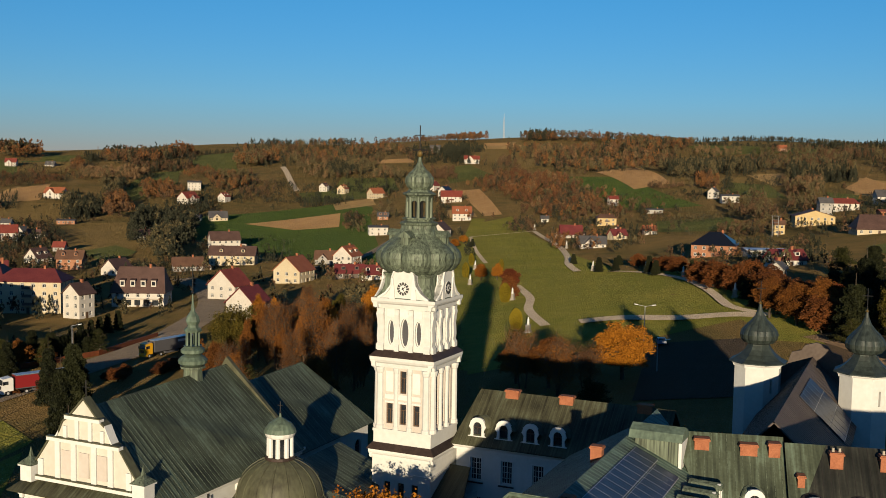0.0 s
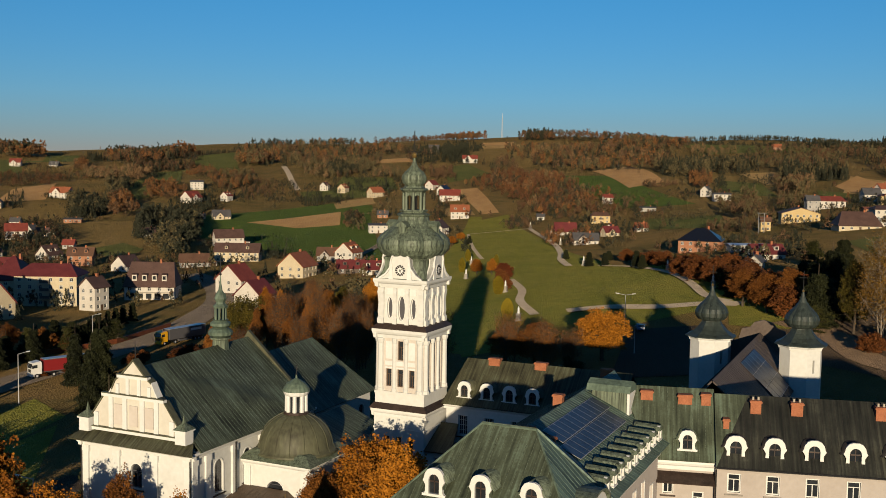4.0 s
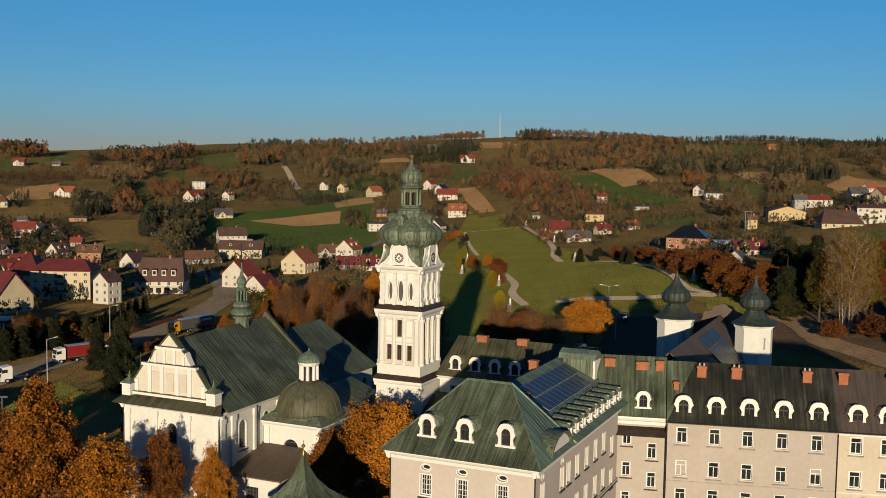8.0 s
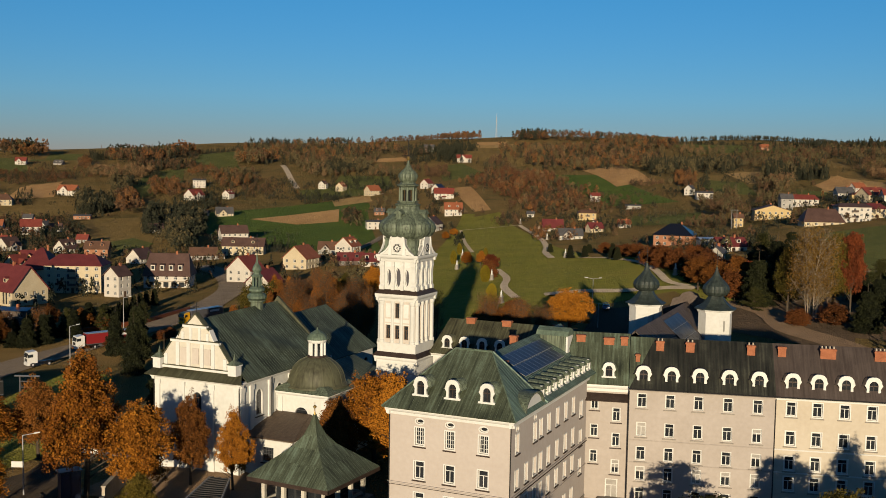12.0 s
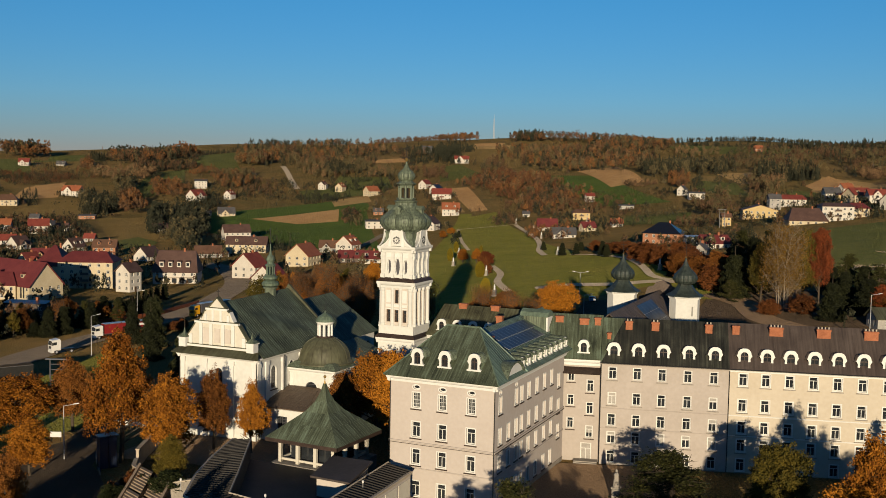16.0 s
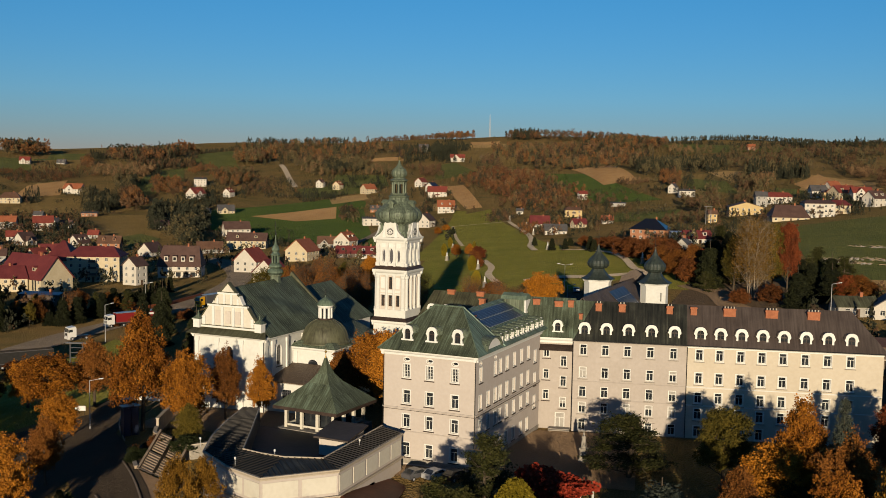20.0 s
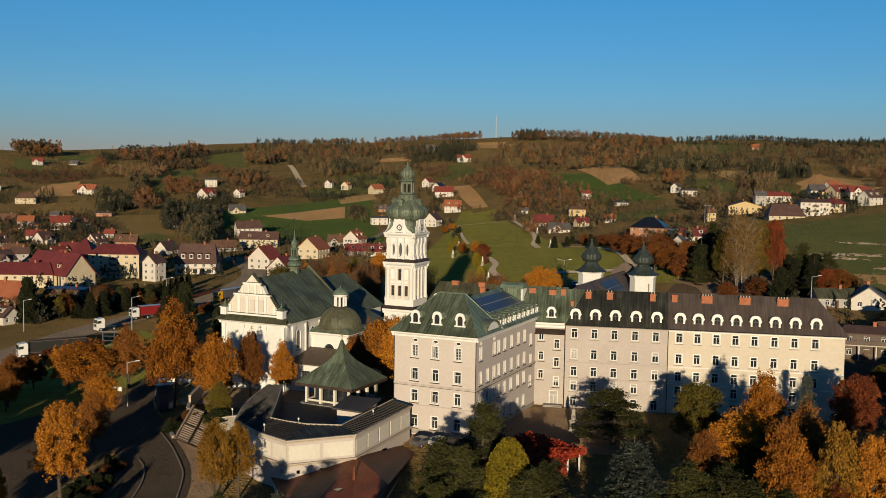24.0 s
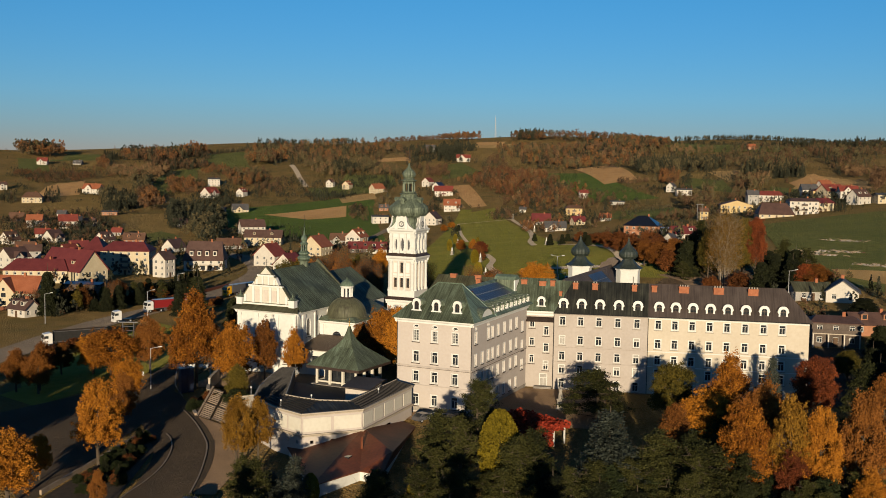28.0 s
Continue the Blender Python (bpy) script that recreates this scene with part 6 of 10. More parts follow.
patch("stubble_field", ((-296, 663), (-275, 672), (-297, 712), (-316, 707)), "stubble", "dry stubble strip", 0.45)
patch("ploughed_field", ((-433, 737), (-407, 755), (-437, 808), (-455, 790)), "plough", "pale brown ploughed strip", 0.45)
patch("meadow", ((-265, 1440), (-222, 1515), (-342, 2048), (-370, 1954)), "grass", "green hillside pasture", 0.45)
patch("meadow", ((-199, 1489), (-80, 1546), (-162, 2042), (-293, 2060)), "grass", "green hillside pasture", 0.45)
patch("meadow", ((-54, 1768), (35, 1361), (22, 1933), (-58, 1882)), "drygrass", "dry grassy hillside pasture", 0.45)
patch("meadow", ((-112, 938), (-77, 934), (-99, 1019), (-113, 1008)), "drygrass", "dry grassy hillside pasture", 0.45)
patch("meadow", ((-120, 824), (-64, 784), (-96, 904), (-132, 910)), "grass", "green hillside pasture", 0.45)
patch("stubble_field", ((-21, 820), (46, 689), (36, 958), (-29, 1039)), "stubble", "dry stubble strip", 0.45)
patch("meadow", ((-36, 791), (-9, 739), (-16, 817), (-44, 854)), "grass", "green hillside pasture", 0.45)
patch("meadow", ((-266, 1079), (-212, 997), (-263, 1201), (-304, 1215)), "drygrass", "dry grassy hillside pasture", 0.45)
patch("meadow", ((-116, 550), (-56, 520), (-86, 643), (-132, 639)), "grass", "green hillside pasture", 0.45)
# dark ground laid here in place of the shade beyond the wing
patch("yard", ((66, 36), (92, 40), (86, 92), (58, 84)), "asphalt", "dark asphalt ground laid in for shade beyond the end of the wing", 0.3, 12, "yard")
patch("yard", ((10.6, 143.1), (41.6, 122.4), (40.2, 167.9), (8.9, 179.5)), "earth", "brown earth yard behind the wing, darkened in its colour for shade", 0.22, 10, "yard")
patch("yard", ((13.6, 144.5), (55.3, 133.5), (53.9, 183.3), (9.1, 189.0)), "earth", "leaf-strewn brown ground under the birches, darkened in its colour for shade", 0.3, 10, "yard")

# ---- houses ----
HOUSE_PLACES = []


def house(x, y, w, d, storeys, rot, wall, roof, steep=0.75, label="", hip=0.0, balconies=0):
    """A plain house at (x, y): w along the ridge, d across it; rot is its turn from the line across the valley."""
    look_of = {"hw_white": "white", "hw_cream": "cream", "hw_yellow": "yellow", "hw_grey": "grey", "hw_brick": "brick", "hw_dark": "dark"}[wall]
    tops = {"roof_red": "red", "roof_dark": "dark brown", "roof_orange": "orange-red", "roof_grey": "grey", "roof_maroon": "maroon", "roof_brown": "brown"}
    H = empty("house", None, label or "%s rendered house with a %s %s roof" % (look_of, tops.get(roof, "dark"), "pitched" if steep > 0.35 else "low"), "house")
    HOUSE_PLACES.append((x, y))
    z = min(land(x + a, y + b) for a in (-w / 3, w / 3) for b in (-d / 3, d / 3))
    ze = 2.65 * storeys + 0.4
    steep = steep * 1.2 if steep > 0.35 else steep
    m = pose(x, y, z, 0, 0, 24.3 + rot)

    def wp(a, b):
        p = m @ Vector((a, b, 0))
        return (p.x, p.y)
    c = [wp(-w / 2, -d / 2), wp(w / 2, -d / 2), wp(w / 2, d / 2), wp(-w / 2, d / 2)]
    zr = ze + d / 2 * steep
    for i, length in ((0, w), (1, d), (3, d), (2, w)):
        n = 0 if i == 2 else max(2, min(9, int(length / 3.2)))
        holes = [(length * (k + 0.5) / n, z + 1.5 + 2.65 * f, 1.2, 1.35, 0) for k in range(n) for f in range(storeys)] if n else []
        a, b = c[i], c[(i + 1) % 4]
        facade(H, a, b, z - 2.5, z + ze, holes, wall, 0.3)
        windows(H, a, b, holes, "plain")
        if i in (1, 3) and not hip and steep > 0.25:
            s = 1 if i == 1 else -1
            tri = [m @ Vector((s * (w / 2 - 0.02), -d / 2, ze)), m @ Vector((s * (w / 2 - 0.02), d / 2, ze)), m @ Vector((s * (w / 2 - 0.02), 0, zr - 0.05))]
            part("gable", Bag().prism(tri, m.to_3x3() @ Vector((-s * 0.25, 0, 0))).mesh("gable"), wall, H)
    o = 0.6

    def R(a, b, h):
        return m @ Vector((a, b, h))
    k = hip * d / 2
    drop = o * steep
    for s in (-1, 1):
        q = [R(-s * -(w / 2 + o), s * (d / 2 + o), ze - drop), R(-s * (w / 2 + o), s * (d / 2 + o), ze - drop), R(-s * (w / 2 + o - k), 0, zr), R(s * (w / 2 + o - k), 0, zr)]
        q = q if ((q[1] - q[0]).cross(q[3] - q[0])).z > 0 else [q[1], q[0], q[3], q[2]]
        roof_face(H, q, roof, "roof", 0, 0.22)
        if hip:
            e = [R(s * (w / 2 + o), -(d / 2 + o), ze - drop), R(s * (w / 2 + o), d / 2 + o, ze - drop), R(s * (w / 2 + o - k), 0, zr)]
            e = e if ((e[1] - e[0]).cross(e[2] - e[0])).z > 0 else [e[1], e[0], e[2]]
            roof_face(H, e, roof, "roof", 0, 0.22)
    ch = Bag().box(w * 0.15, w * 0.15 + 0.7, -0.4, 0.4, zr - 1.2, zr + 0.9).box(w * 0.15 - 0.08, w * 0.15 + 0.78, -0.48, 0.48, zr + 0.7, zr + 0.82)
    part("chimney", ch.mesh("chimney"), "brick", H, m=m)
    door = Bag().box(-0.5, 0.5, -d / 2 - 0.06, -d / 2 + 0.05, 0.0, 2.1)
    part("door", door.mesh("door"), "wood", H, m=m)
    style = int(abs(x * 7 + y * 3)) % 4
    if steep > 0.35 and not hip and w > 7.5 and roof in tops:
        if style == 0:
            # a cross gable towards the valley
            bw, x0 = w * 0.42, -w * 0.12
            zp = min(ze + bw / 2 * steep * 1.1, zr - 0.25)
            y0 = -d / 2 - 1.0
            bay = [(x0 - bw / 2, y0, -2.0), (x0 + bw / 2, y0, -2.0), (x0 + bw / 2, y0, ze), (x0, y0, zp), (x0 - bw / 2, y0, ze)]
            part("front_bay", Bag().prism(bay, (0, d / 2, 0)).mesh("front_bay"), wall, H, m=m)
            for k in (-1, 1):
                q = [R(x0 + k * (bw / 2 + 0.4), y0 - 0.5, ze - 0.25), R(x0, y0 - 0.5, zp + 0.12), R(x0, -0.2, zp + 0.12), R(x0 + k * (bw / 2 + 0.4), -0.2, ze - 0.25)]
                q = q if ((q[1] - q[0]).cross(q[3] - q[0])).z > 0 else [q[1], q[0], q[3], q[2]]
                roof_face(H, q, roof, "bay_roof", 0, 0.2)
            for f in range(storeys):
                part("bay_window", Bag().box(x0 - 0.8, x0 + 0.8, y0 - 0.05, y0 + 0.05, 1.0 + 2.65 * f, 2.4 + 2.65 * f).mesh("bay_window"), "glass", H, m=m)
            part("attic_window", Bag().box(x0 - 0.45, x0 + 0.45, y0 - 0.05, y0 + 0.05, ze + 0.1, ze + 1.1).mesh("attic_window"), "glass", H, m=m)
        elif style == 1:
            # a garage built against the end wall
            part("garage", Bag().box(w / 2, w / 2 + 3.8, -d * 0.42, d * 0.2, -2.0, 2.6).mesh("garage"), wall, H, m=m)
            part("garage_door", Bag().box(w / 2 + 0.6, w / 2 + 3.2, -d * 0.42 - 0.05, -d * 0.42 + 0.05, 0.1, 2.2).mesh("garage_door"), "wood", H, m=m)
            part("garage_roof", Bag().prism([(w / 2 + 0.02, -d * 0.42 - 0.4, 3.3), (w / 2 + 4.2, -d * 0.42 - 0.4, 2.6), (w / 2 + 4.2, d * 0.2 + 0.4, 2.6), (w / 2 + 0.02, d * 0.2 + 0.4, 3.3)], (0, 0, 0.18)).mesh("garage_roof"), roof, H, m=m)
        elif style == 2:
            # two roof dormers
            for k in (-1, 1):
                yb = -d * 0.36
                zb = ze + (d / 2 + yb) * steep
                part("dormer", Bag().box(k * w * 0.24 - 0.8, k * w * 0.24 + 0.8, yb, yb + 1.6 / steep + 0.4, zb - 0.3, zb + 1.35).mesh("dormer"), wall, H, m=m)
                part("dormer_window", Bag().box(k * w * 0.24 - 0.5, k * w * 0.24 + 0.5, yb - 0.04, yb + 0.04, zb + 0.2, zb + 1.15).mesh("dormer_window"), "glass", H, m=m)
                part("dormer_roof", Bag().prism([(k * w * 0.24 - 1.0, yb - 0.3, zb + 1.3), (k * w * 0.24 + 1.0, yb - 0.3, zb + 1.3), (k * w * 0.24, yb - 0.3, zb + 2.0)], (0, min(2.3 / steep, d * 0.34), 0)).mesh("dormer_roof"), roof, H, m=m)
        else:
            # a porch before the door
            part("porch_slab", Bag().box(-1.6, 1.6, -d / 2 - 1.8, -d / 2, -1.5, 0.12).mesh("porch_slab"), "concrete", H, m=m)
            for k in (-1, 1):
                part("porch_post", Bag().box(k * 1.4 - 0.1, k * 1.4 + 0.1, -d / 2 - 1.7, -d / 2 - 1.5, 0.12, 2.5).mesh("porch_post"), "wood", H, m=m)
            part("porch_roof", Bag().prism([(-2.0, -d / 2 - 2.1, 2.4), (2.0, -d / 2 - 2.1, 2.4), (2.0, -d / 2 - 0.02, 3.1), (-2.0, -d / 2 - 0.02, 3.1)], (0, 0, 0.16)).mesh("porch_roof"), roof, H, m=m)
    for f in range(balconies):
        b = Bag().box(-1.6, 1.6, -d / 2 - 1.2, -d / 2, 2.8 + 2.65 * f, 2.95 + 2.65 * f)
        part("balcony", b.mesh("balcony"), "concrete", H, m=m)
        part("balcony_rail", Bag().box(-1.6, 1.6, -d / 2 - 1.2, -d / 2 - 1.14, 2.95 + 2.65 * f, 3.9 + 2.65 * f).mesh("balcony_rail"), "hw_dark", H, m=m)
    return H


# large buildings by the main road
house(-247.5, 161, 26, 13, 2, 2, "hw_cream", "roof_maroon", 0.5, "long cream convent building with a maroon hipped roof", 0.6)
hall = house(-238.4, 170, 27, 14, 2, -34, "hw_cream", "roof_maroon", 0.95, "tall cream chapel hall with a long maroon gabled roof")
house(-241.5, 207.5, 21.5, 13, 4, 2, "hw_cream", "roof_maroon", 0.45, "four-storey cream apartment block with balconies and a maroon roof", 0.7, 3)
house(-266, 214, 12, 24, 3, 8, "hw_cream", "roof_maroon", 0.5, "cream rear wing with a maroon roof", 0.5)
guest = house(-221.2, 237, 18, 12, 2, 2, "hw_white", "roof_dark", 1.1, "white guest house under a tall dark mansard roof with dormers", 0.3)


def extras():
    # dormers of the guest house
    z = min(land(-221.2 + a, 237 + b) for a in (-16 / 3, 16 / 3) for b in (-4, 4))
    m = pose(-221.2, 237, z, 0, 0, 26.3)
    for i in range(4):
        x = -5.6 + i * 3.6
        d = part("dormer", Bag().box(x - 0.85, x + 0.85, -5.0, -2.2, 7.0, 9.2).mesh("dormer"), "hw_white", guest, "white dormer", m)
        part("pane", Bag().box(x - 0.55, x + 0.55, -5.04, -4.98, 7.5, 8.8).mesh("pane"), "glass", d)
        part("dormer_roof", Bag().prism([(x - 1.0, -5.2, 9.2), (x + 1.0, -5.2, 9.2), (x + 1.0, -2.0, 9.7), (x - 1.0, -2.0, 9.7)], (0, 0, 0.15)).mesh("dormer_roof"), "roof_dark", d)
    for i in range(5):
        x = -6.4 + i * 3.1
        part("shop_window", Bag().box(x - 1.0, x + 1.0, -6.08, -5.98, 0.6, 2.5).mesh("shop_window"), "glass", guest, "", m)
    part("balcony", Bag().box(-7.8, 7.8, -7.2, -6.0, 2.75, 2.95).mesh("balcony"), "concrete", guest, "", m)
    # tall windows of the chapel hall
    z = min(land(-238.4 + a, 170 + b) for a in (-9, 9) for b in (-14 / 3, 14 / 3))
    m = pose(-238.4, 170, z, 0, 0, -9.7)
    for x in (4.0, 5.6, 8.6, 10.2):
        part("tall_window", Bag().box(x - 0.4, x + 0.4, -7.09, -6.98, 0.9, 5.2).mesh("tall_window"), "glass", hall, "", m)


extras()

# ---- houses of the town and the hamlets ----
house(-1012.5, 921, 13.3, 10.6, 2, 10, "hw_white", "roof_red", 0.75)
house(-990, 964, 11.7, 9.4, 1, 0, "hw_grey", "roof_grey", 0.75)
house(-692.5, 590.5, 18.0, 13.0, 2, 15, "hw_cream", "roof_brown", 0.6, "", 0.7, 1)
house(-700, 680, 18.6, 11.2, 2, -10, "hw_white", "roof_orange", 0.75)
house(-779, 635, 7.6, 6.1, 2, 30, "hw_white", "roof_dark", 0.75)
house(-557, 546, 13.0, 8.5, 1, 10, "hw_brick", "roof_grey", 0.2)
house(-648.5, 816.5, 13.2, 10.5, 3, 10, "hw_white", "roof_grey", 0.3)
house(-598, 742, 15.9, 12.7, 2, 60, "hw_white", "roof_red", 0.75)
house(-576.5, 768.5, 9.8, 7.9, 2, 70, "hw_white", "roof_red", 0.75)
house(-477, 625, 13.6, 10.8, 1, 20, "hw_cream", "roof_grey", 0.75)
house(-493, 621, 5.2, 4.2, 1, 0, "hw_white", "roof_grey", 0.75)
house(-429, 480.5, 9.8, 7.8, 1, 15, "hw_grey", "roof_dark", 0.75)
house(-348.5, 458, 17.1, 10.3, 2, 25, "hw_white", "roof_dark", 0.75)
house(-284, 378, 22.6, 9.0, 2, 0, "hw_cream", "roof_dark", 0.75)
house(-287.5, 346.5, 13.6, 8.2, 1, 20, "hw_grey", "roof_brown", 0.75)
house(-201, 260.5, 9.9, 11.9, 2, 65, "hw_white", "roof_red", 0.75)
house(-162.5, 217.5, 8.8, 10.6, 2, 65, "hw_white", "roof_maroon", 0.75)
house(-205.5, 311, 13.2, 11.9, 2, 70, "hw_cream", "roof_orange", 0.75)
house(-237.5, 390, 10.3, 8.3, 1, 0, "hw_grey", "roof_brown", 0.75)
house(-219.5, 379.5, 10.7, 9.7, 2, 68, "hw_white", "roof_orange", 0.75)
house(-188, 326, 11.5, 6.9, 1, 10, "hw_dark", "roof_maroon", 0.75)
house(-174, 320, 8.9, 7.1, 1, 10, "hw_white", "roof_maroon", 0.75)
house(-523.5, 864, 9.0, 7.2, 2, 70, "hw_white", "roof_dark", 0.75)
house(-496.5, 855, 10.1, 8.1, 2, 70, "hw_cream", "roof_orange", 0.75)
house(-441, 820.5, 13.2, 10.6, 2, 40, "hw_cream", "roof_orange", 0.75)
house(-303, 566.5, 12.5, 10.0, 2, 10, "hw_white", "roof_grey", 0.2)
house(-345, 653.5, 8.0, 6.4, 1, 0, "hw_brick", "roof_grey", 0.75)
house(-404.5, 869.5, 11.1, 8.9, 2, 60, "hw_white", "roof_red", 0.75)
house(-336.5, 761.5, 17.5, 10.5, 2, 0, "hw_white", "roof_red", 0.75)
house(-366.5, 814, 10.4, 8.4, 2, 60, "hw_white", "p_black", 0.75)
house(-281.5, 657.5, 13.6, 10.9, 2, 0, "hw_white", "roof_orange", 0.75)
house(-252, 555, 12.8, 10.3, 2, 70, "hw_white", "roof_dark", 0.75)
house(-549, 1183, 12.8, 10.3, 2, 0, "hw_grey", "roof_grey", 0.75)
house(-450.5, 1072.5, 17.4, 8.7, 2, 0, "hw_white", "roof_red", 0.75)
house(-159.5, 538, 12.4, 9.0, 1, 0, "hw_white", "roof_maroon", 0.9)
house(-124.5, 464, 12.8, 7.7, 1, 0, "hw_white", "roof_grey", 0.75)
house(-163, 625.5, 12.5, 8.5, 2, 0, "hw_yellow", "roof_brown", 0.4, "", 0.6, 1)
house(-215, 652, 5.0, 4.0, 1, 0, "hw_white", "roof_grey", 0.75)
house(-48, 378, 17.0, 16.8, 2, -20, "hw_brick", "p_black", 0.45, "brick house under a black hipped roof", 0.8)
house(-26, 359.5, 16.1, 8.1, 1, 0, "hw_grey", "p_silver", 0.1)
house(-12.5, 306, 11.0, 8.0, 1, 10, "hw_white", "roof_maroon", 0.6)
house(-10.5, 270, 5.0, 4.0, 1, 60, "hw_white", "roof_grey", 0.75)
house(-123, 791.5, 8.4, 6.7, 2, 60, "hw_white", "roof_grey", 0.75)
house(-105.5, 761.5, 13.2, 6.6, 2, 0, "hw_white", "roof_grey", 0.3)
house(-161.5, 1546, 13.0, 10.4, 2, 0, "hw_brick", "roof_orange", 0.75)
house(-35.5, 478, 5.0, 4.0, 2, 0, "hw_yellow", "roof_brown", 0.75)
house(-24, 525, 12, 20, 2, 82, "hw_yellow", "roof_brown", 0.3)
house(9, 449, 19, 13, 1, -5, "hw_cream", "roof_dark", 0.75, "cream house under a large dark brown hipped roof", 0.5)
house(22.5, 463, 16, 10, 3, -5, "hw_white", "roof_dark", 0.3, "three-storey white house with balconies and a dark roof", 0.5, 2)
house(-17, 636, 17.4, 10, 2, -5, "hw_white", "roof_red", 0.45, "", 0.5, 1)
house(-24, 596, 7.4, 6.0, 3, 0, "hw_grey", "roof_grey", 0.75)
house(4.5, 690, 11.1, 8.9, 2, 0, "hw_white", "roof_grey", 0.75)
house(25, 634.5, 15.5, 12.4, 2, 20, "hw_cream", "roof_red", 0.6)
house(37.5, 614, 12.6, 7.6, 2, 0, "hw_white", "roof_red", 0.75)
house(31.5, 483, 10, 9, 2, 10, "hw_cream", "roof_maroon", 0.45, "", 0.4)
house(13, 560, 14, 9, 1, -5, "hw_brick", "roof_orange", 0.2)
house(16, 640, 9, 8, 2, -5, "hw_yellow", "roof_brown", 0.3, "", 0.5)
house(48.5, 539.5, 11.4, 9.1, 2, 30, "hw_white", "roof_dark", 0.75)
house(63, 543, 11.4, 9.2, 2, 0, "hw_cream", "roof_grey", 0.2)
house(9.5, 771.5, 10.1, 8.1, 2, 20, "hw_white", "roof_orange", 0.75)
house(65, 139.5, 9.2, 8.3, 1, 70, "hw_white", "roof_grey", 0.6)
house(56.5, 139, 9.5, 6.3, 1, 0, "hw_grey", "copperbrown", 0.5)
# the dark wall colour stands in for the shadow on this house
annex = house(66.5, 91.5, 10.5, 7, 2, -14, "hw_dark", "roof_dark", 0.3, "two-storey house with a long balcony on posts, walls coloured dark for shade", 0.5)
AM = pose(66.5, 91.5, land(66.5, 91.5), 0, 0, 10.3)
part("balcony", Bag().box(-5.2, 5.2, -5.1, -3.5, 2.75, 2.95).mesh("balcony"), "concrete", annex, "", AM)
part("balcony_rail", Bag().box(-5.2, 5.2, -5.1, -5.03, 2.95, 3.85).mesh("balcony_rail"), "hw_dark", annex, "", AM)
for x in (-5.0, -1.7, 1.7, 5.0):
    part("post", Bag().box(x - 0.12, x + 0.12, -5.05, -4.8, -0.6, 2.75).mesh("post"), "hw_white", annex, "", AM)
house(74, 104, 11, 6.1, 1, 0, "hw_brick", "roof_dark", 0.6)
house(-421.5, 308, 9.6, 9.2, 1, 70, "hw_white", "roof_brown", 0.85)
house(-365.5, 266.5, 9.8, 6.6, 1, 20, "hw_white", "roof_brown", 0.85)
house(-506, 411, 10.7, 8.1, 2, 10, "hw_grey", "roof_orange", 0.75)
house(-412.5, 334.5, 9.8, 9.3, 1, 65, "hw_white", "roof_dark", 0.85)
house(-481.5, 418.5, 12.8, 9.8, 2, 20, "hw_white", "roof_red", 0.75)
house(-345.5, 286, 9.8, 7.5, 1, 20, "hw_yellow", "roof_maroon", 0.85)
house(-378, 342.5, 9.5, 9.1, 1, 65, "hw_white", "roof_dark", 0.85)
house(-302.5, 199, 10.8, 9.3, 2, 60, "hw_white", "roof_dark", 0.75)
house(-323, 230.5, 7.8, 6.0, 2, 20, "hw_grey", "roof_dark", 0.75)
house(-549.5, 482.5, 6.8, 5.5, 2, 0, "hw_white", "roof_grey", 0.75)
house(-485, 444.5, 7.7, 5.9, 1, 0, "hw_white", "roof_dark", 0.75)
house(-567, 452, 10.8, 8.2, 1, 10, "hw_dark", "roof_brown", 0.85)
house(-412.5, 392.5, 6.4, 5.1, 1, 0, "hw_grey", "roof_red", 0.85)
house(-217.5, 202.5, 6.6, 6.9, 3, 65, "hw_white", "roof_dark", 0.75)
house(-305, 318, 11.4, 8.8, 1, 70, "hw_white", "roof_dark", 0.85)
house(-341, 327, 12.0, 8.0, 2, 5, "hw_brick", "roof_brown", 0.75)
house(-506, 455, 6.0, 6.4, 1, 70, "hw_white", "roof_grey", 0.8)
house(-439, 352, 9.0, 7.5, 1, 20, "hw_white", "roof_red", 0.7)
house(-330, 262, 8.5, 8.0, 1, 65, "hw_cream", "roof_red", 0.8)
house(-129, 528, 6.5, 7.0, 1, 70, "hw_white", "roof_dark", 0.8)
house(-113, 538, 7.0, 6.0, 1, 0, "hw_white", "roof_orange", 0.7)
house(-190, 740, 7.0, 6.0, 2, 10, "hw_white", "roof_red", 0.6)
house(-148, 699, 11.5, 7.0, 1, -5, "hw_grey", "roof_grey", 0.2)
house(-124.5, 512, 8.6, 7.0, 1, 20, "hw_cream", "roof_maroon", 0.75)
house(-194, 98, 17, 9, 2, -6, "hw_cream", "roof_orange", 0.9)
house(-172.3, 80, 8, 6, 1, -30, "hw_white", "roof_dark", 0.7)
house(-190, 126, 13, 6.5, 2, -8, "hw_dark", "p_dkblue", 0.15)

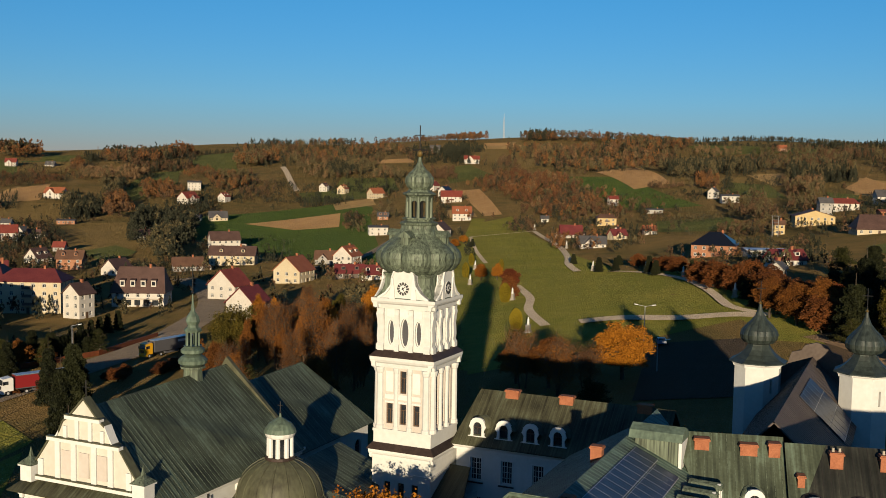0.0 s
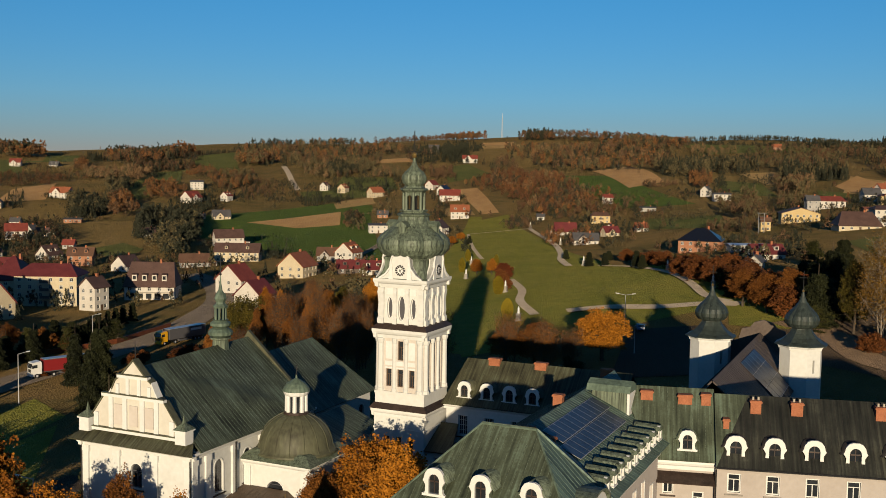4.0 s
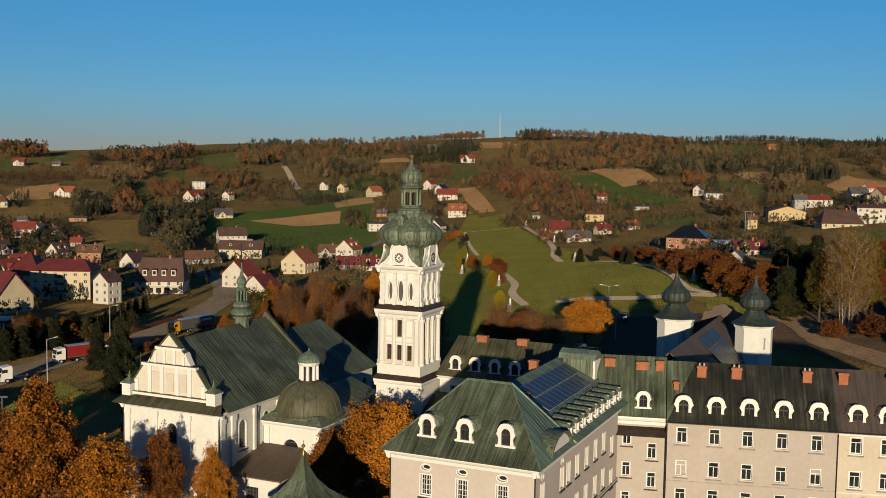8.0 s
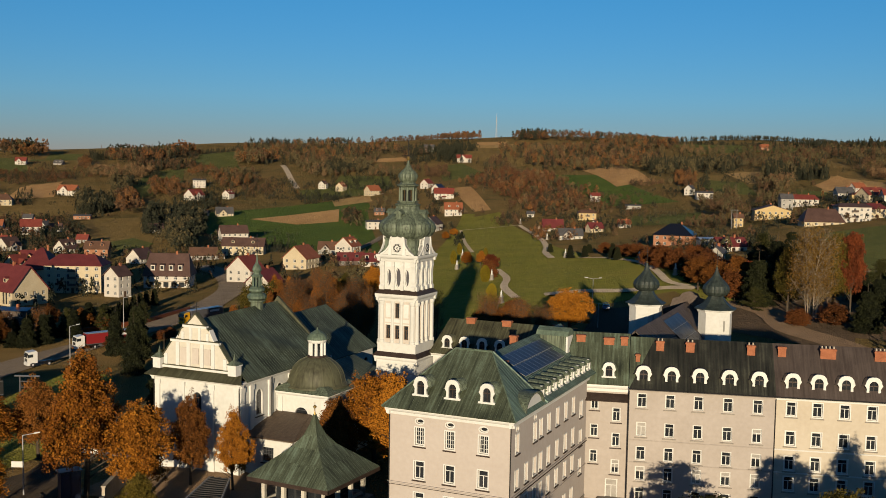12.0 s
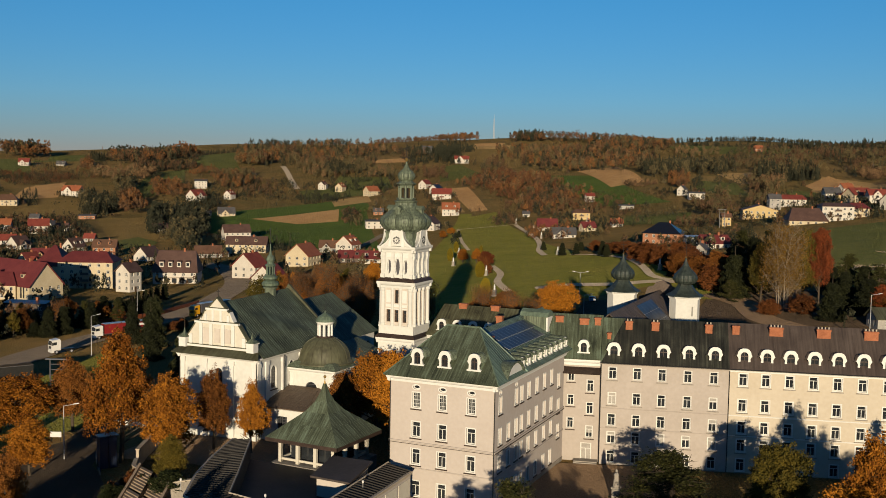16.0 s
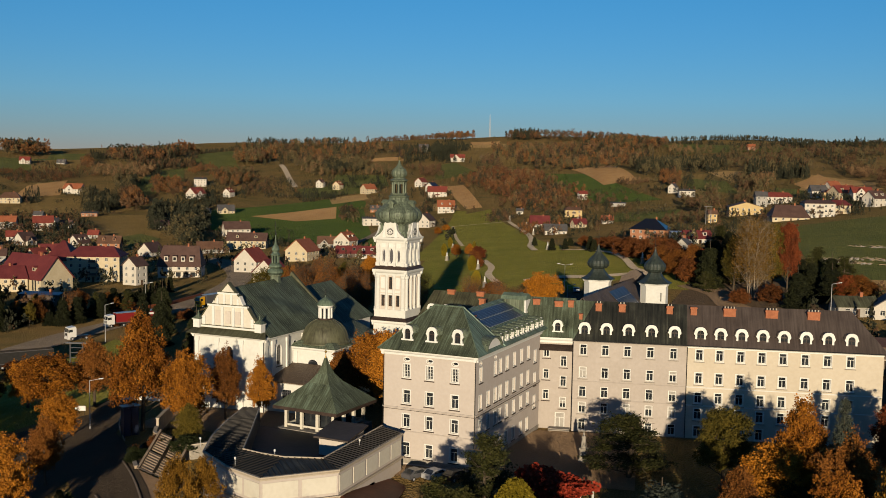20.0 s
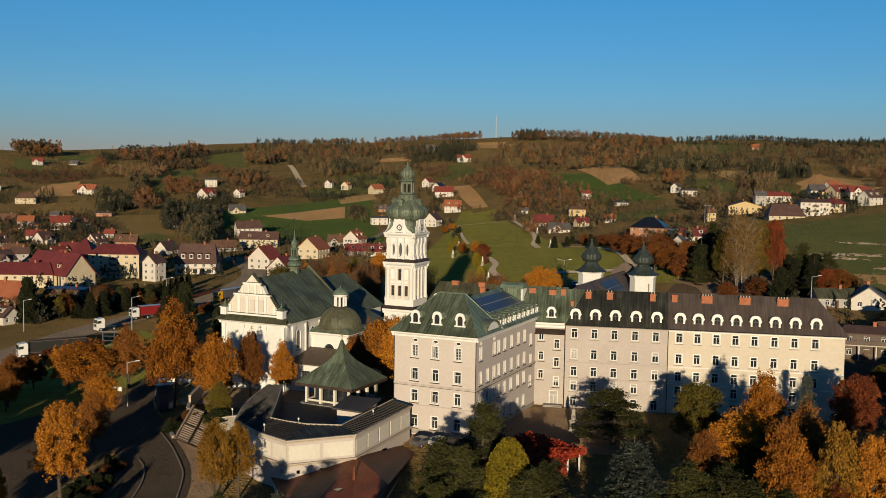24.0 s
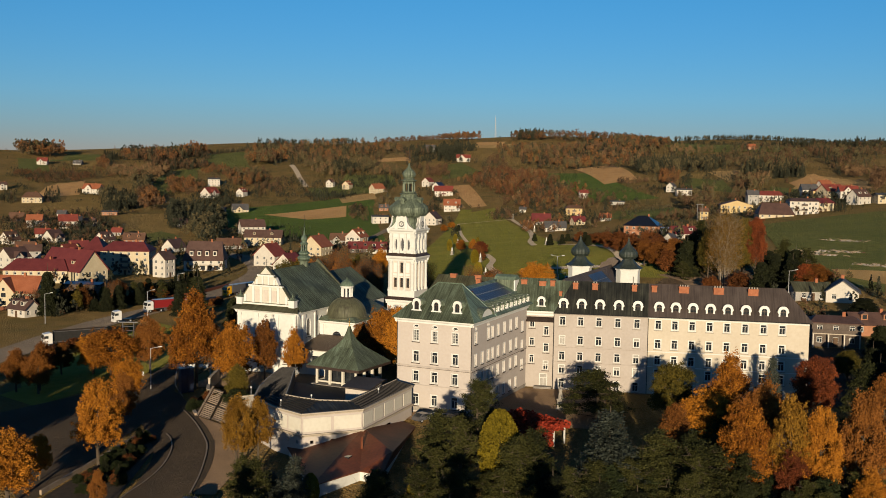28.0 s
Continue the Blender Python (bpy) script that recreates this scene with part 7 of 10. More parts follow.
# ---- curved gallery building and its pavilion ----
def gallery():
    G = empty("gallery_building", None, "low cream gallery with a dark sheet roof round a sunken court", "building")

    def put(name, bag, material, label="", smooth=False, parent=G):
        return part(name, bag.mesh(name, smooth), material, parent, label)
    outer = [(-24.1, 0.0), (-21.2, -8.8), (-18.3, -15.8), (-14.5, -22.8), (-8.0, -26.9), (-1.6, -29.1), (5.0, -21.8), (4.2, -2.6)]
    inner = [(-20.6, -1.0), (-17.4, -6.8), (-13.4, -14.0), (-9.5, -21.3), (-6.2, -21.9), (-2.9, -22.0), (1.8, -20.2), (0.8, -2.0)]
    zo, zi = 4.9, 5.5
    for i in range(len(outer) - 1):
        a, b = outer[i], outer[i + 1]
        length = (Vector(b) - Vector(a)).length
        facade(G, a, b, -4.0, zo, [(length * (k + 0.5) / 3, 0.4, 0.55, 0.5, 0) for k in range(3)] if i in (3, 4, 5) else [], "greige", 0.4)
        band(G, a, b, zo - 0.35, zo + 0.12, 0.25, "concrete", "parapet", 0.08)
        band(G, a, b, 1.3, 1.75, 0.38, "concrete", "ledge", 0.12)
        d = (Vector((*b, 0)) - Vector((*a, 0))).normalized()
        o = Vector((d.y, -d.x, 0))
        n = max(1, int(length / 3.3))
        for k in range(n):
            s0, s1 = length * k / n + 0.25, length * (k + 1) / n - 0.25
            p = [Vector((*a, 0)) + d * s + o * 0.07 + Vector((0, 0, z)) for s, z in ((s0, 2.1), (s1, 2.1), (s1, 4.2), (s0, 4.2))]
            put("panel", Bag().prism(p, o * -0.1), "cream", "pale wall panel")
        q = [(*a, zo + 0.1), (*b, zo + 0.1), (*inner[i + 1], zi), (*inner[i], zi)]
        roof_face(G, q, "darktin", "roof", 0.75, 0.14, 0.13)
        ia, ib = inner[i], inner[i + 1]
        # inner walls take a dark sheet colour to stand in for the court's shadow
        facade(G, ib, ia, -2.0, zi, [], "browntin", 0.3)
        put("coping", Bag().rod((*ia, zi + 0.08), (*ib, zi + 0.08), 0.10), "concrete")
    fl = Bag().prism([(x, y, 2.6) for x, y in inner], (0, 0, 0.2))
    put("court_deck", fl, "darktin", "dark flat court deck")
    # flat roofed link
    put("flat_roof", Bag().prism([(-5.0, -11.2, 5.25), (0.6, -11.6, 5.25), (-1.2, -2.4, 5.25), (-7.0, -2.4, 5.25)], (0, 0, 0.25)), "browntin", "flat dark link roof")
    put("link_wall", Bag().prism([(-4.6, -10.4, 2.7), (-0.2, -10.8, 2.7), (-1.6, -3.0, 2.7), (-6.4, -3.0, 2.7)], (0, 0, 2.6)), "pinkish")
    for x, y in ((-16.5, -21.0), (2.6, -12.0), (-7.0, -26.6), (-4.6, -21.4)):
        L = empty("floodlight", pose(x, y, 5.2), "small white floodlight on the gallery roof", "lamp", "gallery floodlights")
        part("stem", Bag().rod((0, 0, -0.4), (0, 0, 0.7), 0.04).mesh("stem"), "p_silver", L)
        part("lamp_head", Bag().lathe([(0.06, 0.65), (0.13, 0.72), (0.13, 0.95), (0.07, 1.0)], 8).mesh("lamp_head"), "p_white", L)


gallery()


def pavilion():
    P = empty("pavilion", pose(-12.0, 3.9, 0, 0, 0, -3), "open pavilion under a green copper tent roof on pale posts", "pavilion")

    def put(name, bag, material, label="", parent=P):
        return part(name, bag.mesh(name), material, parent, label)
    h, z0 = 5.7, 6.35
    ring_z = [(h, z0), (3.6, 8.1), (1.9, 9.5), (0.95, 10.8), (0.45, 12.0), (0.16, 13.2)]
    for k in range(4):
        m = Matrix.Rotation(k * math.pi / 2, 4, 'Z')
        for (r0, a), (r1, b) in zip(ring_z[:-1], ring_z[1:]):
            q = [m @ Vector((-r0, -r0, a)), m @ Vector((r0, -r0, a)), m @ Vector((r1, -r1, b)), m @ Vector((-r1, -r1, b))]
            roof_face(P, [tuple((P.matrix_basis.inverted() @ P.matrix_basis) @ v) for v in q], "copper", "roof", 0.6 if r0 > 1.5 else 0, 0.1)
        put("fascia", Bag().prism([m @ Vector((-h, -h, z0 - 0.5)), m @ Vector((h, -h, z0 - 0.5)), m @ Vector((h, -h, z0)), m @ Vector((-h, -h, z0))], m.to_3x3() @ Vector((0, 0.15, 0))), "bronze")
        for s in (-4.2, -1.4, 1.4, 4.2):
            p = m @ Vector((s, -4.2, 0))
            put("post", Bag().box(p.x - 0.22, p.x + 0.22, p.y - 0.22, p.y + 0.22, 1.5, z0), "cream")
        put("rail", Bag().prism([m @ Vector((-4.2, -4.3, 3.2)), m @ Vector((4.2, -4.3, 3.2)), m @ Vector((4.2, -4.3, 3.5)), m @ Vector((-4.2, -4.3, 3.5))], m.to_3x3() @ Vector((0, 0.2, 0))), "cream")
    put("core_wall", Bag().box(-3.2, 3.2, -3.2, 3.2, 1.5, z0 - 0.3), "glass", "dark glazed core")
    put("floor", Bag().box(-5.2, 5.2, -5.2, 5.2, 1.0, 2.9), "stone")
    put("finial", Bag().lathe([(0.16, 13.1), (0.06, 13.6), (0.05, 13.9), (0.2, 14.05), (0.2, 14.2), (0.03, 14.35), (0.03, 14.7)], 10), "gold")


pavilion()


def rust_roofs():
    H = empty("rust_roofed_building", None, "low building with broad rust-red sheet roofs under the gallery", "building")
    put = lambda n, bag, mt, lb="": part(n, bag.mesh(n), mt, H, lb)
    A, B, C, D, E, F, G, K, J = [Vector(q) for q in ((4.6, -20.7, 1.6), (1.3, -6.6, 0.0), (7.2, -6.9, -0.8), (14.1, -29.3, 1.2), (14.9, -34.0, -0.9), (11.3, -33.9, -0.9), (8.8, -43.2, -0.9), (-6.5, -26.3, -0.9), (-4.6, -20.2, -0.3))]
    eaves = [J, B, C, E, F, G, K]
    mid = sum((Vector((q.x, q.y, 0)) for q in eaves), Vector()) / len(eaves)
    inset = [Vector((mid.x + (q.x - mid.x) * 0.94, mid.y + (q.y - mid.y) * 0.94, -7)) for q in eaves]
    for q0, q1 in zip(inset, inset[1:] + inset[:1]):
        side = (q1 - q0).cross(Vector((0, 0, 1))).normalized() * -0.3
        put("wall", Bag().prism([q0, q1, q1 + side, q0 + side], (0, 0, 5.95)), "white")
    for q in ((A, B, C), (A, C, D), (D, C, E), (A, D, E, F), (A, F, G), (A, G, K), (A, K, J), (A, J, B)):
        t = (q[1] - q[0]).cross(q[2] - q[0])
        roof_face(H, [v + Vector((0, 0, 0.02)) for v in (q if t.z > 0 else q[::-1])], "rustred", "roof_slope", 0, 0.15)
    for o, u, v in ((A, F, G), (A, B, C), (A, B, C), (A, J, B)):
        k = 0.3 if (o, u, v) != (A, J, B) else 0.5
        c = o * (1 - 2 * k) + u * k + v * k
        put("roof_window", Bag().box(c.x - 0.4, c.x + 0.4, c.y - 0.55, c.y + 0.55, c.z - 0.1, c.z + 0.12), "glass", "small roof window")
    flue = A * 0.5 + F * 0.5
    put("vent_pipe", Bag().rod(flue - Vector((0, 0, 0.3)), flue + Vector((0, 0, 1.9)), 0.2), "rustred", "rust-red flue pipe")


rust_roofs()


# ---- walls, stairs and yard ----
def stairs_up():
    S = empty("stone_stairs", None, "wide pale stone stairs with side walls up to the churchyard", "stairs")
    a, b, n = Vector((-28.1, -16.7, -2.3)), Vector((-32.4, -6.2, 0.5)), 17
    side = Vector((8.0, -3.6, 0)) * 0.5
    d = (b - a) / n
    d.x, d.y = d.x * 0.93, d.y * 0.93
    for i in range(n):
        p = a + d * i + (Vector((b.x - a.x, b.y - a.y, 0)) * 0.07 if i > 8 else Vector())
        part("step", Bag().prism([p - side, p + side, p + side + Vector((d.x, d.y, 0)) * 1.2, p - side + Vector((d.x, d.y, 0)) * 1.2], (0, 0, d.z + 0.05)).mesh("step"), "steps", S)
    for k in (-1, 0, 1):
        o = side * k * 1.05
        w = Vector((side.x, side.y, 0)).normalized() * 0.3
        part("side_wall" if k else "middle_rail", Bag().prism([a + o - w * (1 if k else 0.08), a + o + w * (1 if k else 0.08), b + o + w * (1 if k else 0.08), b + o - w * (1 if k else 0.08)], (0, 0, 0.5 if k else 0.9)).mesh("side_wall"), "steps" if k else "iron", S)


stairs_up()


def shelter(x, y, turn):
    """A tall dark glazed shelter at the roadside."""
    S = empty("shelter", pose(x, y, land(x, y), 0, 0, turn), "tall dark blue-grey glazed shelter beside the road", "shelter")
    for a in (-1.2, 1.2):
        for b in (-0.7, 0.7):
            part("post", Bag().box(a - 0.06, a + 0.06, b - 0.06, b + 0.06, -0.5, 4.9).mesh("post"), "p_dkblue", S)
    for b in (-0.7, 0.7):
        for k in (-0.58, 0.58):
            part("panel", Bag().box(k - 0.54, k + 0.54, b - 0.02, b + 0.02, 0.2, 4.7).mesh("panel"), "p_dkblue", S)
    for a in (-1.2, 1.2):
        part("panel", Bag().box(a - 0.02, a + 0.02, -0.62, 0.62, 0.2, 4.7).mesh("panel"), "p_dkblue", S)
    part("roof", Bag().box(-1.45, 1.45, -0.95, 0.95, 4.9, 5.05).mesh("roof"), "p_grey", S)


shelter(-46.2, -0.2, 60)


def low_wall(name, pts, h, material, label, thick=0.4, cap=True, base=-1.0, group=""):
    W = empty(name, None, label, "wall", group)
    for a, b in zip(pts[:-1], pts[1:]):
        za, zb = land(*a), land(*b)
        d = (Vector((*b, 0)) - Vector((*a, 0))).normalized()
        o = Vector((-d.y, d.x, 0)) * thick / 2
        A, B = Vector((*a, za)), Vector((*b, zb))
        up, dn = Vector((0, 0, h)), Vector((0, 0, base))
        part("wall_section", Bag().prism([A - o + dn, B - o + dn, B - o + up, A - o + up], o * 2).mesh("wall_section"), material, W)
        if cap:
            part("coping", Bag().prism([A - o * 1.5 + up, B - o * 1.5 + up, B - o * 1.5 + up * 1.06, A - o * 1.5 + up * 1.06], o * 3).mesh("coping"), "concrete", W)
    return W


low_wall("churchyard_wall", ((-44.5, 8.0), (-43.0, 4.5), (-41.2, 0.5)), 2.6, "concrete", "pale churchyard wall above the planted bank")
low_wall("churchyard_wall", ((-41.0, 0.0), (-39.2, -2.6), (-36.8, -4.0)), 1.5, "steps", "brown stone parapet beside the stairs")
low_wall("churchyard_wall", ((-28.0, -9.5), (-24, -6), (-22.5, -1)), 2.2, "stone", "grey stone terrace wall")
low_wall("garden_wall", ((-27.7, -56), (-29.6, -48.1), (-31.6, -39.1), (-34.2, -28.4)), 0.7, "steps", "low brown wall along the flower bed", 0.35, False)
low_wall("planter_wall", ((-38.9, -8.6), (-32.6, -14.8)), 0.6, "steps", "low stone kerb wall of the planted bank", 0.4)
low_wall("roadside_barrier", ((-205, 75), (-190, 86), (-172, 106), (-164, 126), (-161, 150), (-167, 180)), 1.3, "rustred", "long rust-red barrier along the main road", 0.3, False)
patch("courtyard", ((1, -6), (36, 4), (30, 31), (14.5, 26)), "paving", "brown-grey paved monastery yard", 0.25, 10, "yard")
patch("churchyard", ((-50, 4), (-22, 2), (-22, 24), (-48, 30)), "paving", "paved churchyard round the church", 0.3, 10, "yard")


def yard_statue():
    S = empty("statue", pose(26.3, 12.6, land(26.3, 12.6) + 0.2), "white stone statue on a tall plinth in the yard", "statue")
    b = Bag().box(-0.6, 0.6, -0.6, 0.6, -0.3, 0.3).box(-0.45, 0.45, -0.45, 0.45, 0.3, 1.7).box(-0.55, 0.55, -0.55, 0.55, 1.7, 1.9)
    b.lathe([(0.42, 1.9), (0.38, 2.6), (0.3, 3.2), (0.36, 3.5), (0.14, 3.8), (0.18, 4.0), (0.05, 4.25)], 10)
    part("figure", b.mesh("figure"), "stone", S)


yard_statue()


def shrine(x, y):
    S = empty("wayside_shrine", pose(x, y, land(x, y) + 0.2), "white stone wayside shrine figure on a plinth in the meadow", "shrine", "meadow shrines")
    part("plinth", Bag().box(-0.7, 0.7, -0.7, 0.7, -0.6, 0.4).box(-0.5, 0.5, -0.5, 0.5, 0.4, 1.7).box(-0.62, 0.62, -0.62, 0.62, 1.7, 1.9).mesh("plinth"), "stone", S)
    part("figure", Bag().lathe([(0.36, 1.9), (0.32, 2.3), (0.24, 2.8), (0.33, 3.15), (0.12, 3.35), (0.17, 3.5), (0.14, 3.65), (0.03, 3.75)], 10).mesh("figure"), "trim", S)


for sx, sy in ((-58, 184.5), (-85, 245), (-85, 331), (-75.5, 326.5), (-60, 311), (-40.5, 280), (-16, 226.5), (-108, 380), (-138, 463.5), (-165.5, 529), (-204.5, 601.5), (-143.5, 355), (-120.5, 295.5)):
    shrine(sx, sy)


def lamp_post(x, y, h, turn, two=False, arm=1.6):
    z = land(x, y)
    L = empty("street_lamp", pose(x, y, z, 0, 0, turn), "grey steel street lamp with %s" % ("two short arms" if two else "one arm"), "lamp", "street lamps")
    part("pole", Bag().rod((0, 0, -0.5), (0, 0, h), 0.11, 0.06, 8).mesh("pole"), "p_silver", L)
    for s in ((-1, 1) if two else (1,)):
        part("arm", Bag().rod((0, 0, h - 0.05), (s * arm, 0, h + 0.25), 0.05).mesh("arm"), "p_silver", L)
        part("lamp_head", Bag().prism([(s * (arm - 0.1), -0.16, h + 0.2), (s * (arm + 0.7), -0.12, h + 0.3), (s * (arm + 0.7), 0.12, h + 0.3), (s * (arm - 0.1), 0.16, h + 0.2)], (0, 0, 0.14)).mesh("lamp_head"), "p_white", L)


lamp_post(-25.5, 167.5, 8.5, 10, True)
lamp_post(-125, 82, 10, 60)
lamp_post(-154, 70.5, 9, 30)
lamp_post(-51, 14, 9.5, 200)
lamp_post(-58, 3.5, 8.5, 30)
lamp_post(-160, 140, 9, 30)
lamp_post(-17, 143, 6, 20)
lamp_post(52, 130, 9, 20)
lamp_post(-88, 20, 8, 30)


def round_sign(x, y):
    z = land(x, y)
    S = empty("road_sign", pose(x, y, z, 0, 0, 25), "round red and white road sign on a thin post", "sign")
    part("post", Bag().rod((0, 0, -0.3), (0, 0, 2.9), 0.04).mesh("post"), "p_silver", S)
    n = 16
    for r, mt, y0, zc, nm in ((0.38, "p_red", -0.06, 2.6, "disc"), (0.26, "p_white", -0.075, 2.6, "disc_centre"), (0.3, "p_red", -0.06, 1.8, "disc")):
        part(nm, Bag().prism([(r * math.cos(2 * math.pi * i / n), y0, zc + r * math.sin(2 * math.pi * i / n)) for i in range(n)], (0, 0.03, 0)).mesh(nm), mt, S)


round_sign(-51.6, 14.4)


def board(x, y, w, h, turn, mt):
    z = land(x, y)
    S = empty("notice_board", pose(x, y, z, 0, 0, turn), "pale roadside notice board on two posts", "sign", "roadside boards")
    for s in (-1, 1):
        part("post", Bag().rod((s * w * 0.4, 0, -0.3), (s * w * 0.4, 0, h + 1.0), 0.05).mesh("post"), "iron", S)
    part("panel", Bag().box(-w / 2, w / 2, -0.08, -0.03, 0.8, 0.8 + h).mesh("panel"), mt, S)


board(-69, 13, 1.9, 0.9, 24, "p_white")
for i in range(9):
    board(-66 + i * 1.9, 21.5 - i * 0.5, 1.7, 0.7, 15, "trim" if i % 2 else "p_silver")


def mast(x, y):
    z = land(x, y)
    T = empty("radio_mast", pose(x, y, z), "thin lattice radio mast on the ridge", "mast")
    for k in range(3):
        a = 2 * math.pi * k / 3
        part("leg", Bag().rod((1.6 * math.cos(a), 1.6 * math.sin(a), -1), (0.5 * math.cos(a), 0.5 * math.sin(a), 38), 0.28, 0.2).mesh("leg"), "p_silver", T)
    for i in range(9):
        part("ring", Bag().lathe([(1.7 - i * 0.12, i * 4.2 + 2), (1.7 - i * 0.12, i * 4.2 + 2.4)], 3).mesh("ring"), "p_silver", T)
    part("aerial", Bag().rod((0, 0, 37), (0, 0, 44), 0.15).mesh("aerial"), "p_white", T)


mast(-655, 1698)


def pylon(x, y, h):
    z = land(x, y)
    T = empty("power_pylon", pose(x, y, z, 0, 0, 24), "twin-pole power line mast with a cross arm", "pylon", "power masts")
    for s in (-1.4, 1.4):
        part("pole", Bag().rod((s, 0, -1), (s, 0, h), 0.2, 0.14).mesh("pole"), "p_grey", T)
    for i in range(5):
        part("brace", Bag().rod((-1.4, 0, h * (0.2 + 0.16 * i)), (1.4, 0, h * (0.2 + 0.16 * i)), 0.1).mesh("brace"), "p_grey", T)
    part("cross_arm", Bag().box(-2.4, 2.4, -0.12, 0.12, h - 0.2, h + 0.05).mesh("cross_arm"), "p_grey", T)


pylon(-35.5, 466, 10)
pylon(-100, 45, 7)


# ---- vehicles ----
def wheels(T, xs, half, r=0.5):
    for x in xs:
        for s in (-1, 1):
            w = part("wheel", Bag().rod((x, s * half, r), (x, s * (half - 0.3), r), r, None, 14).mesh("wheel"), "p_black", T)
            part("rim", Bag().rod((x, s * (half + 0.01), r), (x, s * (half - 0.05), r), r * 0.55, None, 10).mesh("rim"), "p_silver", w)


def lorry(x, y, turn, cab, box, label, trailer=True):
    T = empty("lorry", pose(x, y, land(x, y) + 0.22, 0, 0, turn), label, "lorry")
    c = [(0, 0.9), (-2.3, 0.9), (-2.3, 3.4), (-2.0, 3.75), (-0.25, 3.5), (0.0, 2.3)]
    part("cab", Bag().prism([(a, -1.2, z) for a, z in c], (0, 2.4, 0)).mesh("cab"), cab, T)
    part("windscreen", Bag().prism([(0.012, -1.08, 2.25), (0.012, 1.08, 2.25), (-0.19, 1.05, 3.25), (-0.19, -1.05, 3.25)], (0.02, 0, 0)).mesh("windscreen"), "glass", T)
    for s in (-1, 1):
        part("side_window", Bag().prism([(-0.35, s * 1.205, 2.3), (-1.3, s * 1.205, 2.3), (-1.3, s * 1.205, 3.0), (-0.5, s * 1.205, 3.0)], (0, s * 0.012, 0)).mesh("side_window"), "glass", T)
        part("headlight", Bag().box(0.0, 0.04, s * 0.85 - 0.2, s * 0.85 + 0.2, 1.0, 1.25).mesh("headlight"), "p_silver", T)
        part("mirror", Bag().box(-0.25, -0.05, s * 1.4 - 0.1, s * 1.4 + 0.1, 2.3, 3.0).mesh("mirror"), "p_black", T)
    part("grille", Bag().box(0.0, 0.03, -0.7, 0.7, 1.3, 2.0).mesh("grille"), "p_black", T)
    part("bumper", Bag().box(-0.6, 0.08, -1.22, 1.22, 0.4, 0.92).mesh("bumper"), cab, T)
    part("chassis", Bag().box(-6.0 if not trailer else -15.5, -0.5, -0.5, 0.5, 0.75, 1.1).mesh("chassis"), "p_black", T)
    wheels(T, (-1.2, -5.0), 1.2)
    if trailer:
        part("trailer_body", Bag().box(-16.2, -2.9, -1.26, 1.26, 1.25, 4.0).mesh("trailer_body"), box, T)
        part("trailer_roof", Bag().box(-16.18, -2.92, -1.24, 1.24, 4.0, 4.06).mesh("trailer_roof"), "p_silver" if box != "black" else "asphalt", T, "pale trailer roof" if box != "black" else "")
        part("trailer_rail", Bag().box(-16.22, -2.88, -1.28, 1.28, 3.9, 4.02).box(-16.22, -2.88, -1.28, 1.28, 1.2, 1.36).mesh("trailer_rail"), "p_grey", T)
        part("side_guard", Bag().box(-11.0, -6.4, -1.2, 1.2, 0.5, 0.95).mesh("side_guard"), "p_grey", T)
        wheels(T, (-12.2, -13.5, -14.8), 1.25)
        bar = Bag()
        for s in (-1, 1):
            bar.box(-14.5, -10.5, min(s * 1.262, s * 1.272), max(s * 1.262, s * 1.272), 2.9, 3.5)
        if box != "black":
            part("lettering_bar", bar.mesh("lettering_bar"), "p_white", T)
    return T


lorry(-143.0, 102.2, 247, "p_white", "p_red", "white lorry with a long red curtain trailer on the road")
lorry(-135.6, 79, 245, "p_white", None, "white lorry tractor without a trailer on the road", False)
lorry(-121.5, 37.2, 238, "p_white", "black", "white lorry with a long black curtain trailer on the road")
lorry(-146, 149, 262, "p_yellow", "p_grey", "yellow lorry with a grey trailer parked by the road")


def car(x, y, turn, paint, label, z=None):
    C = empty("car", pose(x, y, (land(x, y) if z is None else z) + 0.35, 0, 0, turn), label, "car")
    prof = [(2.1, 0.35), (2.15, 0.7), (1.9, 0.88), (0.95, 0.98), (0.35, 1.42), (-1.1, 1.45), (-1.85, 1.02), (-2.1, 0.95), (-2.15, 0.4)]
    part("body", Bag().prism([(a, -0.85, b) for a, b in prof], (0, 1.7, 0)).mesh("body"), paint, C)
    part("windscreen", Bag().prism([(0.98, -0.72, 1.0), (0.98, 0.72, 1.0), (0.40, 0.66, 1.42), (0.40, -0.66, 1.42)], (0.02, 0, 0.02)).mesh("windscreen"), "glass", C)
    part("rear_window", Bag().prism([(-1.82, -0.7, 1.05), (-1.16, -0.64, 1.45), (-1.16, 0.64, 1.45), (-1.82, 0.7, 1.05)], (-0.02, 0, 0.02)).mesh("rear_window"), "glass", C)
    for s in (-1, 1):
        part("side_window", Bag().prism([(0.75, s * 0.852, 1.0), (0.3, s * 0.852, 1.36), (-1.05, s * 0.852, 1.38), (-1.5, s * 0.852, 1.02)], (0, s * 0.01, 0)).mesh("side_window"), "glass", C)
    wheels(C, (1.35, -1.35), 0.87, 0.31)


car(-21.7, 167, 110, "p_blue", "pale blue car parked in the shade")
for i, (p, nm) in enumerate((("p_grey", "dark grey"), ("p_silver", "silver"), ("p_black", "black"))):
    car(8.0 + i * 2.6, -5.5 + i * 0.9, 70, p, "%s car parked below the monastery block" % nm)
car(-3.5, -53, 40, "p_black", "black car parked beside the drive")


